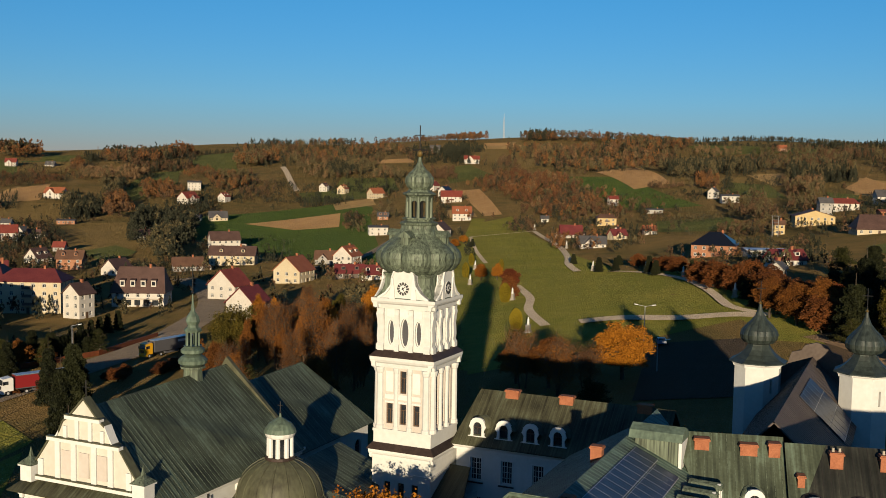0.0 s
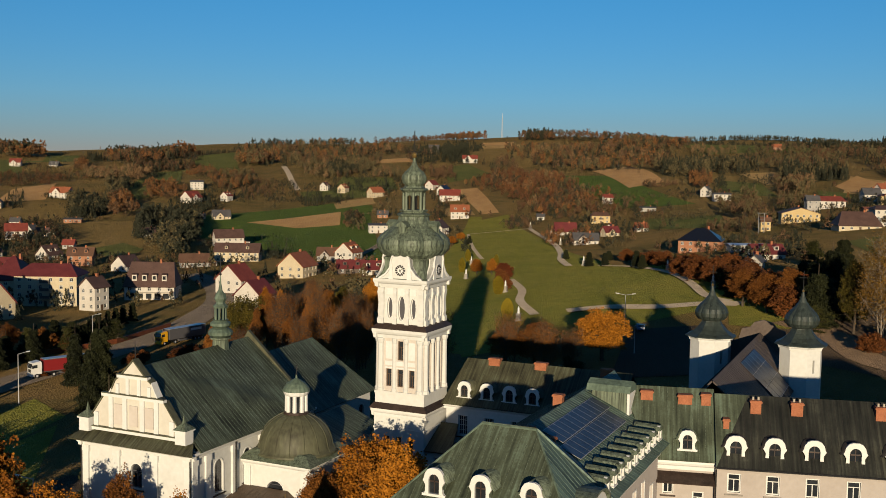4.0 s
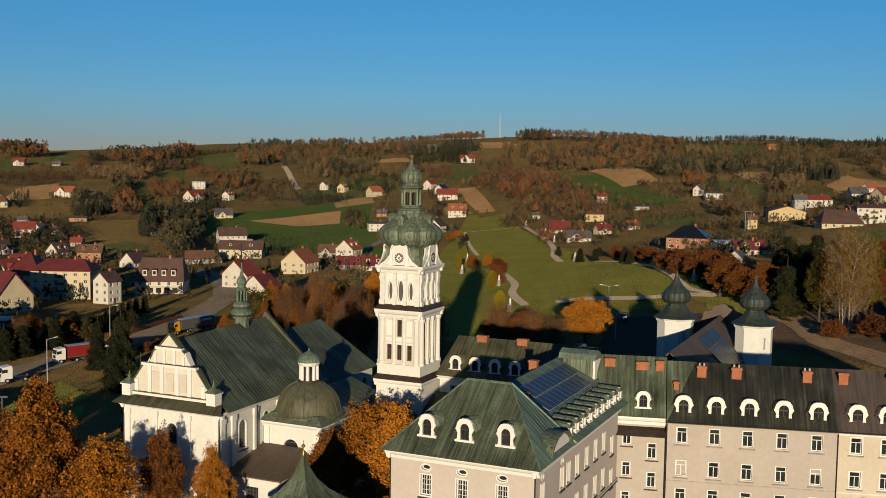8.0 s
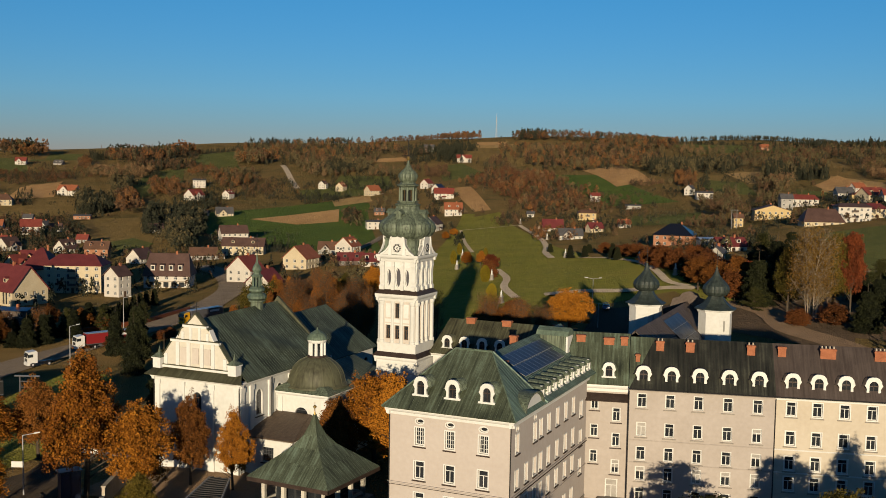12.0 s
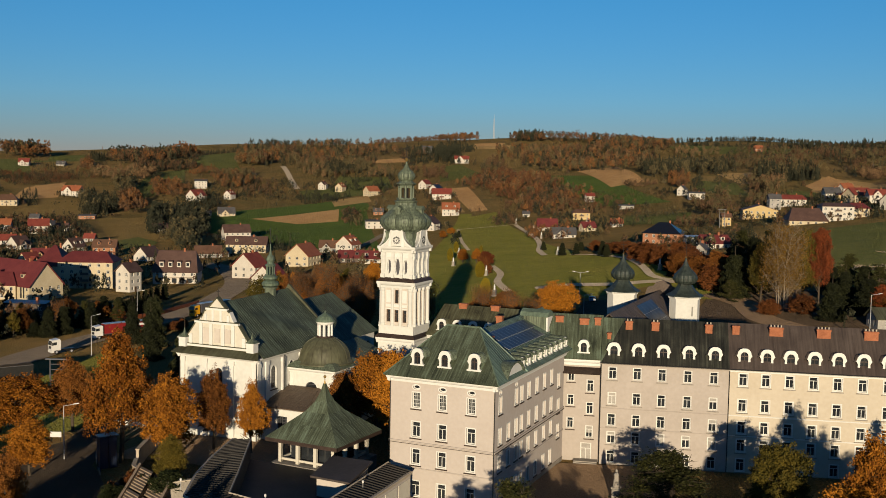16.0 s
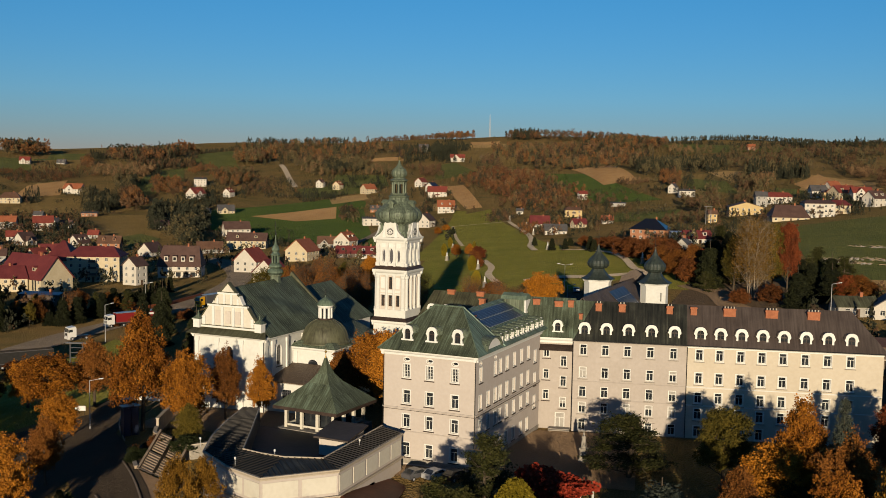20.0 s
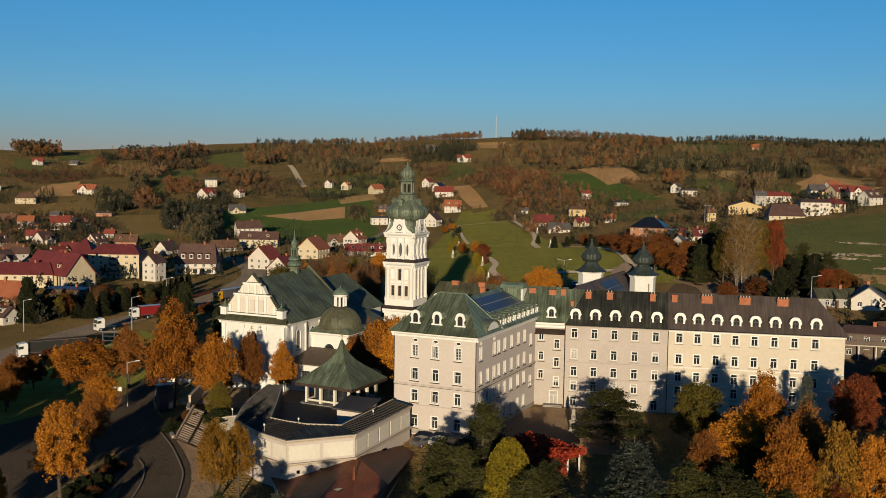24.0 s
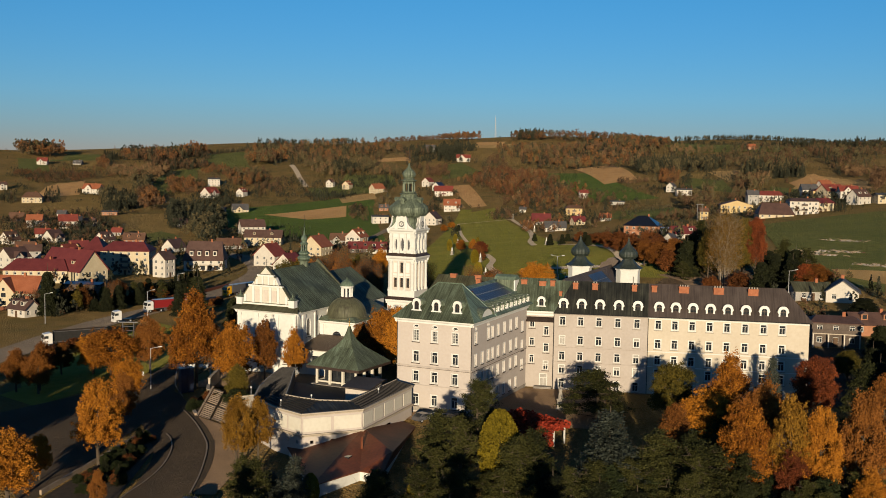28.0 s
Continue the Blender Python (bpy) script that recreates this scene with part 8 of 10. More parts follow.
# ---- red creeper over a garden pergola ----
def pergola():
    P = empty("pergola", pose(27.5, -3.5, 0, 0, 0, -27), "garden pergola overgrown with red creeper", "pergola")
    for i in range(5):
        for s in (-1.2, 1.2):
            part("post", Bag().box(-5.2 + i * 2.6 - 0.1, -5.2 + i * 2.6 + 0.1, s - 0.1, s + 0.1, -3, 1.6).mesh("post"), "trim", P)
    rng = np.random.default_rng(5)
    n = 3800
    c = np.stack([rng.uniform(-6, 6, n), rng.uniform(-2.2, 2.0, n), rng.normal(1.9, 0.28, n)], -1)
    hang = rng.random(n) < 0.35
    c[hang, 1] = rng.normal(-2.1, 0.25, hang.sum())
    c[hang, 2] = rng.uniform(-1.0, 1.8, hang.sum())
    part("creeper", leaf_quads("creeper", c, 0.22, rng), "lf_red", P, "red creeper leaves")


# ---- heaps of stone and timber on the pasture ----
def stone_heap(x, y, w, n, seed):
    r = random.Random(seed)
    H = empty("rubble_heap", pose(x, y, land(x, y)), "loose heap of stones and branches on the pasture", "rubble", "rubble heaps")
    for i in range(n):
        a, d = r.gauss(0, w * 0.5), r.gauss(0, w * 0.16)
        q = r.choice((0.2, 0.3, 0.4, 0.6))
        px, py = a * 0.94 - d * 0.34, -a * 0.2 + d * 0.94
        z = land(x + px, y + py) - land(x, y) + 0.1
        if i % 3 == 0:
            ang, ln = r.uniform(0, 3.14), r.uniform(1.2, 3.6)
            part("branch", Bag().rod((px, py, z + 0.1), (px + ln * math.cos(ang), py + ln * math.sin(ang) * 0.5, z + r.uniform(0.1, 0.9)), 0.12, 0.05, 5).mesh("branch"), "steps", H)
        else:
            b = Bag().lathe([(q * 0.6, z - q * 0.3), (q * r.uniform(0.8, 1.3), z), (q * r.uniform(0.5, 0.9), z + q * 0.4), (q * 0.2, z + q * r.uniform(0.5, 0.9))], 6, px, py, r.uniform(0, 1))
            part("stone", b.mesh("stone"), "stone" if i % 4 else "wood", H)


stone_heap(46, 228, 8, 58, 1)
stone_heap(52, 222, 7, 52, 2)
stone_heap(58, 230, 9, 58, 3)
stone_heap(59, 260, 8, 52, 4)
stone_heap(70, 201, 6, 48, 5)

# ---- trees ----
def leaf_quads(name, centres, size, rng, flat=0.0, long=1.0):
    """Small leaves or needle tufts as separate quads, turned at random."""
    n = len(centres)
    a = rng.normal(size=(n, 3))
    a /= np.linalg.norm(a, axis=1, keepdims=True)
    b = rng.normal(size=(n, 3))
    b -= a * (a * b).sum(1, keepdims=True)
    b /= np.linalg.norm(b, axis=1, keepdims=True)
    if flat:
        a[:, 2] *= 1 - flat
        b[:, 2] *= 1 - flat
    s = (size * rng.uniform(0.6, 1.3, (n, 1)))
    a, b = a * s * long, b * s
    c = np.asarray(centres)
    return quads_mesh(name, np.stack([c - a - b * 0.45, c + a * 0.25 - b, c + a + b * 0.45, c - a * 0.25 + b], 1))


def limbs(bag, rng, base, top, r, n, spread, up=0.6, thin=0.25, low=0.25):
    """A bent trunk with n limbs; returns their ends."""
    base, top = np.array(base, float), np.array(top, float)
    mid = (base + top) / 2 + rng.normal(0, 0.02, 3) * np.linalg.norm(top - base)
    pts = [base, mid, top]
    bag.rod(base, mid, r, r * 0.75, 7)
    bag.rod(mid, top, r * 0.75, r * 0.25, 7)
    ends = []
    for i in range(n):
        k = low + (0.95 - low) * i / n
        p = pts[0] + (mid - base) * min(1, k * 2) + (top - mid) * max(0, k * 2 - 1)
        a = rng.uniform(0, 2 * math.pi)
        length = spread * (1.15 - 0.6 * k) * rng.uniform(0.8, 1.2)
        e = p + np.array([math.cos(a) * length, math.sin(a) * length, up * length])
        bag.rod(p, e, r * thin * 1.3, r * 0.07, 5)
        for j in range(2):
            q = p + (e - p) * rng.uniform(0.4, 0.8)
            f = q + rng.normal(0, 0.35, 3) * length + np.array([0, 0, 0.3 * length])
            bag.rod(q, f, r * 0.12, r * 0.04, 4)
            ends.append(f)
        ends.append(e)
    return ends


def crown_points(rng, n_clumps, per, centre, radii, sigma, ends=()):
    """Leaf centres gathered in uneven clumps through a crown."""
    d = rng.normal(size=(n_clumps, 3))
    d /= np.linalg.norm(d, axis=1, keepdims=True)
    rad = rng.uniform(0.25, 1.0, (n_clumps, 1)) ** 0.5
    lump = 1 + 0.22 * np.sin(3.1 * d[:, :1] * 2 + d[:, 1:2] * 4) + rng.normal(0, 0.08, (n_clumps, 1))
    c = np.array(centre) + d * rad * lump * np.array(radii)
    if len(ends):
        e = np.array(ends)
        c = np.concatenate([c, e + rng.normal(0, 0.2, e.shape)])
    k = rng.poisson(per, len(c))
    pts = np.repeat(c, k, axis=0)
    return pts + rng.normal(0, 1, pts.shape) * np.array([sigma, sigma, sigma * 0.75])


def bough_crown(rng, boughs, sprays, per, centre, radii, taper=0.0):
    """Leaf centres of a broadleaf crown: boughs that carry sprays of leaves, with hollows between them and a ragged outline."""
    i = np.arange(boughs)
    z = 1 - 1.75 * (i + 0.5) / boughs
    a = i * 2.4 + rng.normal(0, 0.35, boughs)
    flat = np.sqrt(np.clip(1 - z * z, 0, 1)) * (1 - taper * np.clip(z, 0, 1))
    reach = rng.uniform(0.46, 0.86, boughs)
    c = np.stack([np.cos(a) * flat * reach, np.sin(a) * flat * reach, z * rng.uniform(0.6, 0.92, boughs)], -1)
    size = rng.uniform(0.24, 0.42, boughs)
    out = []
    for k in range(boughs):
        d = rng.normal(size=(sprays, 3))
        d /= np.linalg.norm(d, axis=1, keepdims=True)
        d[:, 2] = np.where(d[:, 2] < -0.3, -d[:, 2] * 0.6, d[:, 2])
        s = c[k] + d * size[k] * rng.uniform(0.45, 1.12, (sprays, 1))
        n = rng.poisson(per, sprays)
        p = np.repeat(s, n, axis=0) + rng.normal(0, 0.046, (n.sum(), 3)) * np.array([1.2, 1.2, 0.8])
        out.append(p)
    p = np.concatenate(out)
    return np.array(centre) + p * np.array(radii)


TREES = {}


def tree_meshes(kind, variant):
    """Trunk and crown of a tree 10 m high with a crown about 3 m in radius."""
    key = (kind, variant)
    if key in TREES:
        return TREES[key]
    rng = np.random.default_rng(hash_of(kind) + variant * 17)
    wood = Bag()
    leafm = {"orange": "lf_orange", "brown": "lf_brown", "yellow": "lf_yellow", "olive": "lf_olive", "russet": "lf_russet", "bare": "lf_brown", "willow": "lf_olive",
             "birch": "lf_birch", "pine": "lf_pine", "spruce": "lf_blue", "conifer": "lf_green", "thuja": "lf_thuja", "bush": "lf_hedge", "box_shrub": "lf_bush"}[kind]
    if kind in ("orange", "brown", "yellow", "olive", "russet"):
        limbs(wood, rng, (0, 0, -0.6), (0.2, 0.1, 8.4), 0.24, 12, 2.5)
        slim = kind == "yellow"
        pts = bough_crown(rng, 30 if slim else 38, 26, 24 if slim else 30, (0.1, 0, 5.5), (3.0, 3.0, 4.6), 0.45 if variant == 2 else 0.1)
        crown = leaf_quads("crown", pts, 0.078, rng)
    elif kind in ("bush", "box_shrub"):
        ends = limbs(wood, rng, (0, 0, -0.5), (0.2, 0, 5.0), 0.16, 9, 2.4, 0.8)
        pts = bough_crown(rng, 30, 20, 17, (0, 0, 4.4), (3.3, 3.3, 5.4))
        crown = leaf_quads("crown", pts[pts[:, 2] > 0.2], 0.15, rng)
    elif kind == "bare":
        ends = []
        for k in range(3):
            a = rng.uniform(0, 6.28)
            ends += limbs(wood, rng, (0.5 * math.cos(a), 0.5 * math.sin(a), -0.5), (1.6 * math.cos(a), 1.6 * math.sin(a), 9.0), 0.11, 17, 1.9, 1.5, 0.32, 0.06)
        e = np.array(ends)
        for p in e[::1]:
            for j in range(5):
                q = p + rng.normal(0, 0.7, 3) + np.array([0, 0, 0.5])
                wood.rod(p, q, 0.022, 0.010, 3)
        pts = np.repeat(e, 34, axis=0) + rng.normal(0, 0.5, (len(e) * 34, 3)) * np.array([1.0, 1.0, 1.3])
        crown = leaf_quads("crown", pts, 0.07, rng)
    elif kind == "willow":
        ends = limbs(wood, rng, (0, 0, -0.5), (0.2, 0, 7.5), 0.28, 11, 2.6)
        pts = crown_points(rng, 110, 60, (0, 0, 6.4), (2.8, 2.8, 3.0), 0.34, ends)
        hang = np.repeat(pts[::3], 4, axis=0)
        hang[:, 2] -= rng.uniform(0, 3.2, len(hang))
        pts = np.concatenate([pts, hang[hang[:, 2] > 0.8]])
        crown = leaf_quads("crown", pts, 0.09, rng)
    elif kind == "birch":
        ends = []
        for k in range(6):
            a = k * 1.05 + rng.uniform(-0.3, 0.3)
            lean = rng.uniform(0.5, 1.7)
            ends += limbs(wood, rng, (0.35 * math.cos(a), 0.35 * math.sin(a), -0.5), (lean * math.cos(a), lean * math.sin(a), rng.uniform(8.2, 9.8)), 0.06, 18, 1.25, 1.7, 0.4, 0.16)
        e = np.array(ends)
        # an egg-shaped crown, widest in its lower half
        wide = 2.9 * np.sqrt(np.clip(np.sin(np.clip((e[:, 2] + 0.2) / 10.6, 0, 1) ** 0.75 * math.pi), 0.02, 1))
        off = np.hypot(e[:, 0], e[:, 1])
        e[:, :2] *= np.minimum(1, wide / np.maximum(off, 0.1))[:, None]
        for p in e:
            for j in range(5):
                wood.rod(p, p + rng.normal(0, 0.36, 3) + np.array([0, 0, 0.35]), 0.014, 0.006, 3)
        pts = np.repeat(e, 64, axis=0) + rng.normal(0, 1, (len(e) * 64, 3)) * np.array([0.36, 0.36, 0.55]) - np.array([0, 0, 0.15])
        pts = pts[rng.random(len(pts)) < np.clip((pts[:, 2] - 0.5) / 4.5, 0.22, 1)]
        crown = leaf_quads("crown", pts, 0.045, rng, 0.0, 1.3)
    elif kind == "pine":
        ends = limbs(wood, rng, (0, 0, -0.6), (0.1, 0.2, 9.4), 0.24, 30, 2.7, 0.16, 0.25, 0.14)
        e = np.array(ends)
        rad = np.hypot(e[:, 0], e[:, 1])
        e = e[rad < 3.3 * (1.12 - e[:, 2] / 10.5) + 0.5]
        pts = np.repeat(e, 78, axis=0) + rng.normal(0, 1, (len(e) * 78, 3)) * np.array([0.36, 0.36, 0.15])
        more = crown_points(rng, 26, 60, (0.1, 0.1, 7.8), (0.8, 0.8, 2.0), 0.25)
        pts = np.repeat(np.concatenate([pts, more]), 2, axis=0)
        crown = leaf_quads("crown", pts + rng.normal(0, 0.09, pts.shape), 0.066, rng, 0.1, 2.0)
    elif kind == "spruce":
        wood.rod((0, 0, -0.6), (0, 0, 9.8), 0.22, 0.03, 7)
        c = []
        for i in range(26):
            z = 0.8 + 8.6 * i / 26
            r = 3.1 * (1 - z / 10.4) ** 0.75
            n = max(5, int(11 * (1 - i / 32)))
            a0 = rng.uniform(0, 6.28)
            for j in range(n):
                a = a0 + 2 * math.pi * j / n + rng.normal(0, 0.12)
                ln = r * rng.uniform(0.75, 1.12)
                for q in np.linspace(0.25, 1, max(3, int(ln * 3.4))):
                    c.append((ln * q * math.cos(a), ln * q * math.sin(a), z - 0.45 * ln * q + 0.35 * ln * q * q))
        e = np.array(c)
        e = e[rng.random(len(e)) < 0.8] * np.array([1.0, 1.0, 1.0])
        pts = np.repeat(e, 11, axis=0) + rng.normal(0, 1, (len(e) * 11, 3)) * np.array([0.20, 0.20, 0.09])
        pts = np.repeat(pts, 2, axis=0)
        crown = leaf_quads("crown", pts + rng.normal(0, 0.09, pts.shape), 0.066, rng, 0.2, 2.0)
    elif kind == "conifer":
        wood.rod((0, 0, -0.6), (0, 0, 9.6), 0.2, 0.03, 7)
        n = 15000
        z = rng.uniform(0.3, 1, n) ** 1.25 * 9.8
        z = 10 - z
        a = rng.uniform(0, 6.28, n)
        r = 2.7 * (1 - z / 10.2) ** 0.8 * (0.55 + 0.45 * rng.random(n) ** 0.5) * (1 + 0.2 * np.sin(a * 5 + z * 2.2)) * (1 + 0.18 * np.sin(z * 4.6))
        pts = np.stack([r * np.cos(a), r * np.sin(a), z], -1) + rng.normal(0, 0.08, (n, 3))
        crown = leaf_quads("crown", pts, 0.10, rng, 0.1, 1.8)
    else:
        wood.rod((0, 0, -0.6), (0, 0, 8.0), 0.2, 0.05, 7)
        n = 20000
        z = rng.uniform(0.0, 1, n)
        a = rng.uniform(0, 6.28, n)
        r = 3.0 * np.sin(np.clip(z * 0.86 + 0.12, 0, 1) * math.pi) ** 0.6 * (1 + 0.07 * np.sin(a * 7 + z * 9) + 0.05 * np.sin(a * 3)) * (0.8 + 0.2 * rng.random(n) ** 0.3)
        pts = np.stack([r * np.cos(a), r * np.sin(a), 0.4 + z * 9.6], -1) + rng.normal(0, 0.06, (n, 3))
        crown = leaf_quads("crown", pts, 0.08, rng, 0.0, 1.6)
    trunk = wood.mesh("trunk")
    trunk.materials.append(M["birch" if kind == "birch" else "bark"])
    crown.materials.append(M[leafm])
    TREES[key] = (trunk, crown)
    return TREES[key]


def hash_of(text):
    return sum((i + 1) * ord(ch) for i, ch in enumerate(text))


M["lf_hedge"] = leafy("dark_russet_hedge_leaves", (0.050, 0.018, 0.006), (0.140, 0.048, 0.013))
M["lf_russet"] = leafy("deep_red_leaves", (0.0723, 0.0187, 0.0068), (0.204, 0.051, 0.0153))
M["lf_birch"] = leafy("thin_golden_brown_leaves", (0.105, 0.060, 0.012), (0.235, 0.130, 0.028))
M["lf_pine"] = leafy("pine_needles", (0.012, 0.015, 0.004), (0.046, 0.046, 0.012))
TREE_LABELS = {"orange": "broad autumn tree with orange leaves", "brown": "autumn tree with russet-brown leaves", "yellow": "slender autumn tree with golden leaves",
               "olive": "leafy tree turning olive green and yellow", "russet": "autumn tree with deep red leaves", "bare": "half-bare thicket tree with sparse brown leaves",
               "willow": "drooping olive-green willow by the road", "birch": "tall birch clump with pale stems and thin leaves", "pine": "dark green spreading pine",
               "spruce": "blue-green spruce with drooping boughs", "conifer": "dark green conical conifer", "thuja": "clipped yellow-green columnar thuja", "bush": "dense russet-brown bush on the slope", "box_shrub": "low dark evergreen shrub"}
TREE_COUNT = [0]


def tree(kind, x, y, h, r):
    TREE_COUNT[0] += 1
    i = TREE_COUNT[0]
    trunk, crown = tree_meshes(kind, i % 3 if kind in ("orange", "brown", "yellow", "olive", "russet") else i % 2)
    s, w = h / 10.0, r / 3.0
    T = empty("bush" if kind in ("bush", "box_shrub") else "tree", pose(x, y, land(x, y), 0, 0, (i * 77) % 360) @ Matrix.Diagonal((w, w, s, 1)), TREE_LABELS[kind], "bush" if kind in ("bush", "box_shrub") else "tree")
    part("trunk", trunk, None, T)
    part("crown", crown, None, T)


pergola()

# ---- trees near the monastery ----
tree("orange", -29.5, -42.5, 12.6, 3.7)
tree("orange", -46, 2.5, 18.3, 5.2)
tree("orange", -36.5, 2, 12.7, 3.9)
tree("brown", -34.5, 9.5, 11.5, 2.7)
tree("orange", -28, 10, 10, 2.4)
tree("orange", -77, 13, 10.8, 5.8)
tree("brown", -72, 20, 11.8, 3.9)
tree("brown", -85.5, -5.5, 8.6, 3.0)
tree("brown", -82, -2.5, 9.2, 2.9)
tree("yellow", -8, -37, 11.5, 2.5)
tree("yellow", -6.5, -33.5, 10.3, 2.3)
tree("orange", -28, -61.5, 10.2, 4.1)
tree("orange", -33, -51, 6.6, 2.0)
tree("brown", -15.5, -58, 5.3, 1.2)
tree("orange", -16.5, 27.5, 13.0, 4.3)
tree("orange", -11, 24.5, 13.5, 4.2)
tree("brown", -19.5, 22.0, 10.0, 3.4)
tree("brown", -19, 35, 9, 2.6)
tree("thuja", 30.5, -28, 11.5, 2.9)
tree("pine", 22, -30.5, 10.7, 3.6)
tree("pine", 23, -18, 12.6, 3.6)
tree("pine", 26, -32, 11.0, 3.1)
tree("pine", 34, 8.5, 9.1, 5.4)
tree("olive", 46.5, 10.5, 11.1, 3.9)
tree("spruce", 46, -26.5, 14.4, 5.8)
tree("orange", 57, 4.5, 14.6, 3.9)
tree("orange", 55, 1, 10.7, 5.0)
tree("brown", 62.5, -1, 13.1, 4.0)
tree("yellow", 68.5, -14.5, 15.5, 3.2)
tree("russet", 68.5, 21.5, 12.5, 3.8)
tree("spruce", 61, 25, 11.5, 2.3)
tree("brown", 77.5, -10, 15.5, 3.8)
tree("pine", 76.5, 20, 13.1, 3.5)
tree("pine", 52, -23.5, 10.6, 4.3)
tree("pine", 57.5, -21.5, 9.3, 5.1)
tree("spruce", 8, -46, 7.5, 2.6)
tree("spruce", 5.5, -48, 5.3, 2.6)
tree("thuja", 9.5, -44.5, 4.3, 1.2)
tree("thuja", 23, -39, 3.8, 1.5)
tree("orange", 63, -17.5, 14.2, 3.6)
tree("pine", 63, -21, 8.9, 3.5)
tree("brown", 51.5, -11, 11.0, 2.9)
tree("orange", 72.5, -15, 13.8, 3.0)
tree("brown", 79.5, 15.5, 11.8, 2.9)
tree("orange", -22, 136.5, 10.2, 5.6)
tree("bare", -38, 126.5, 10.4, 3.2)
tree("bare", -30.5, 123, 10.2, 3.8)
tree("bare", -26.5, 128, 7.7, 2.9)
tree("willow", -118.5, 150, 14.2, 5.7)
tree("bare", -103.5, 144, 13.5, 4.0)
tree("bare", -89.5, 138.5, 15.9, 4.3)
tree("bare", -88.5, 151.5, 12.2, 3.1)
tree("bare", -111.5, 151, 10.7, 2.8)
tree("bare", -76, 122.5, 12.4, 3.5)
tree("bare", -83.5, 122, 11.3, 3.1)
tree("bush", -23.5, 243, 7.5, 4.9)
tree("bush", -30.5, 255.5, 7.1, 4.2)
tree("bush", -17, 233, 7.6, 3.9)
tree("bush", -3, 210.5, 7.5, 4.3)
tree("bush", 2.5, 199.5, 7.9, 4.8)
tree("bush", -8.5, 222.5, 7.3, 4.5)
tree("conifer", -57.5, 305.5, 7.9, 2.0)
tree("conifer", -81, 325, 7.1, 1.9)
tree("conifer", -37.5, 280, 7.1, 2.2)
tree("conifer", -12, 223, 7.6, 2.3)
tree("bush", -87.5, 248.5, 7.0, 3.0)
tree("conifer", -73.5, 321, 6.7, 1.7)
tree("bush", -46, 298, 5.7, 3.9)
tree("bush", -56.5, 315.5, 5.0, 4.1)
tree("birch", 30.5, 156.5, 21.0, 8.2)
tree("olive", 24, 165.5, 15.0, 3.6)
tree("russet", 38.5, 163.5, 19.7, 3.2)
tree("olive", 34.5, 163, 18.0, 4.5)
tree("conifer", 45, 159, 11.7, 3.2)
tree("conifer", 50.5, 153, 10.9, 4.0)
tree("conifer", 43, 144, 11.3, 3.4)
tree("brown", 56.5, 154, 6.9, 6.0)
tree("brown", 3.5, 188.5, 9.2, 4.3)
tree("brown", -3.5, 197, 9.3, 4.0)
tree("brown", 9, 185.5, 10.4, 4.8)
tree("conifer", 16, 173.5, 14.5, 4.6)
tree("conifer", 71.5, 120.5, 5.7, 4.6)
tree("conifer", 77, 79.5, 9.7, 3.9)
tree("conifer", -175.5, 155.5, 6.6, 1.5)
tree("conifer", -181, 165, 6.9, 1.5)
tree("conifer", -182.5, 170.5, 6.9, 1.5)
tree("conifer", -184, 175.5, 7.1, 1.6)
tree("conifer", -186, 181, 7.2, 1.6)
tree("conifer", -187.5, 187, 7.3, 1.6)
tree("conifer", -169.5, 147.5, 6.3, 1.4)
tree("conifer", -119, 98, 16.3, 3.6)
tree("conifer", -106, 81.5, 14.8, 2.7)
# thickets and undergrowth
thick = random.Random(11)
for i in range(34):
    a, b = thick.random(), thick.random()
    tree("bare" if i % 5 else "brown", -122 + 62 * a + 8 * b, 158 - 40 * a + 14 * (b - 0.5), thick.uniform(7, 13), thick.uniform(1.6, 2.8))
for i in range(26):
    a, b = thick.random(), thick.random()
    x, y = 33 + 50 * a, -34 + 30 * b + 8 * a
    if x < 42 and y > -24:
        continue
    tree(thick.choice(("pine", "pine", "pine", "pine", "conifer") if a < 0.6 else ("orange", "brown", "pine", "olive", "russet")), x, y, thick.uniform(6, 10.5), thick.uniform(2.4, 3.6))
# shrubs of the flower bed and the bank by the stairs
for i in range(64):
    a, b = thick.random(), thick.random()
    x, y = -21 - 11 * a + (b - 0.5) * 9 * (1 - a * 0.8), -54 + 26 * a
    tree(("box_shrub", "box_shrub", "conifer", "bush", "box_shrub")[i % 5], x, y, thick.uniform(0.7, 1.9) * (1.7 if i % 5 == 2 else 1), thick.uniform(0.6, 1.1))
for i in range(16):
    a, b = thick.random(), thick.random()
    tree(("bush", "box_shrub")[i % 2], -38.2 + 4.5 * a * b + 3 * (1 - b) * a, -8 + 5 * b - 5 * (1 - b) * a, thick.uniform(0.8, 2.2), thick.uniform(0.6, 1.1))
# dark undergrowth below the garden trees
for i in range(44):
    a, b = thick.random(), thick.random()
    tree(thick.choice(("pine", "conifer", "pine", "box_shrub")), 30 + 54 * a, -40 + 18 * a + 14 * b, thick.uniform(3.0, 7.0), thick.uniform(1.8, 3.2))
for i in range(8):
    tree(thick.choice(("pine", "brown", "conifer")), -16 + thick.uniform(-3, 3), 52 + 8 * i, thick.uniform(5, 9), thick.uniform(2, 3))
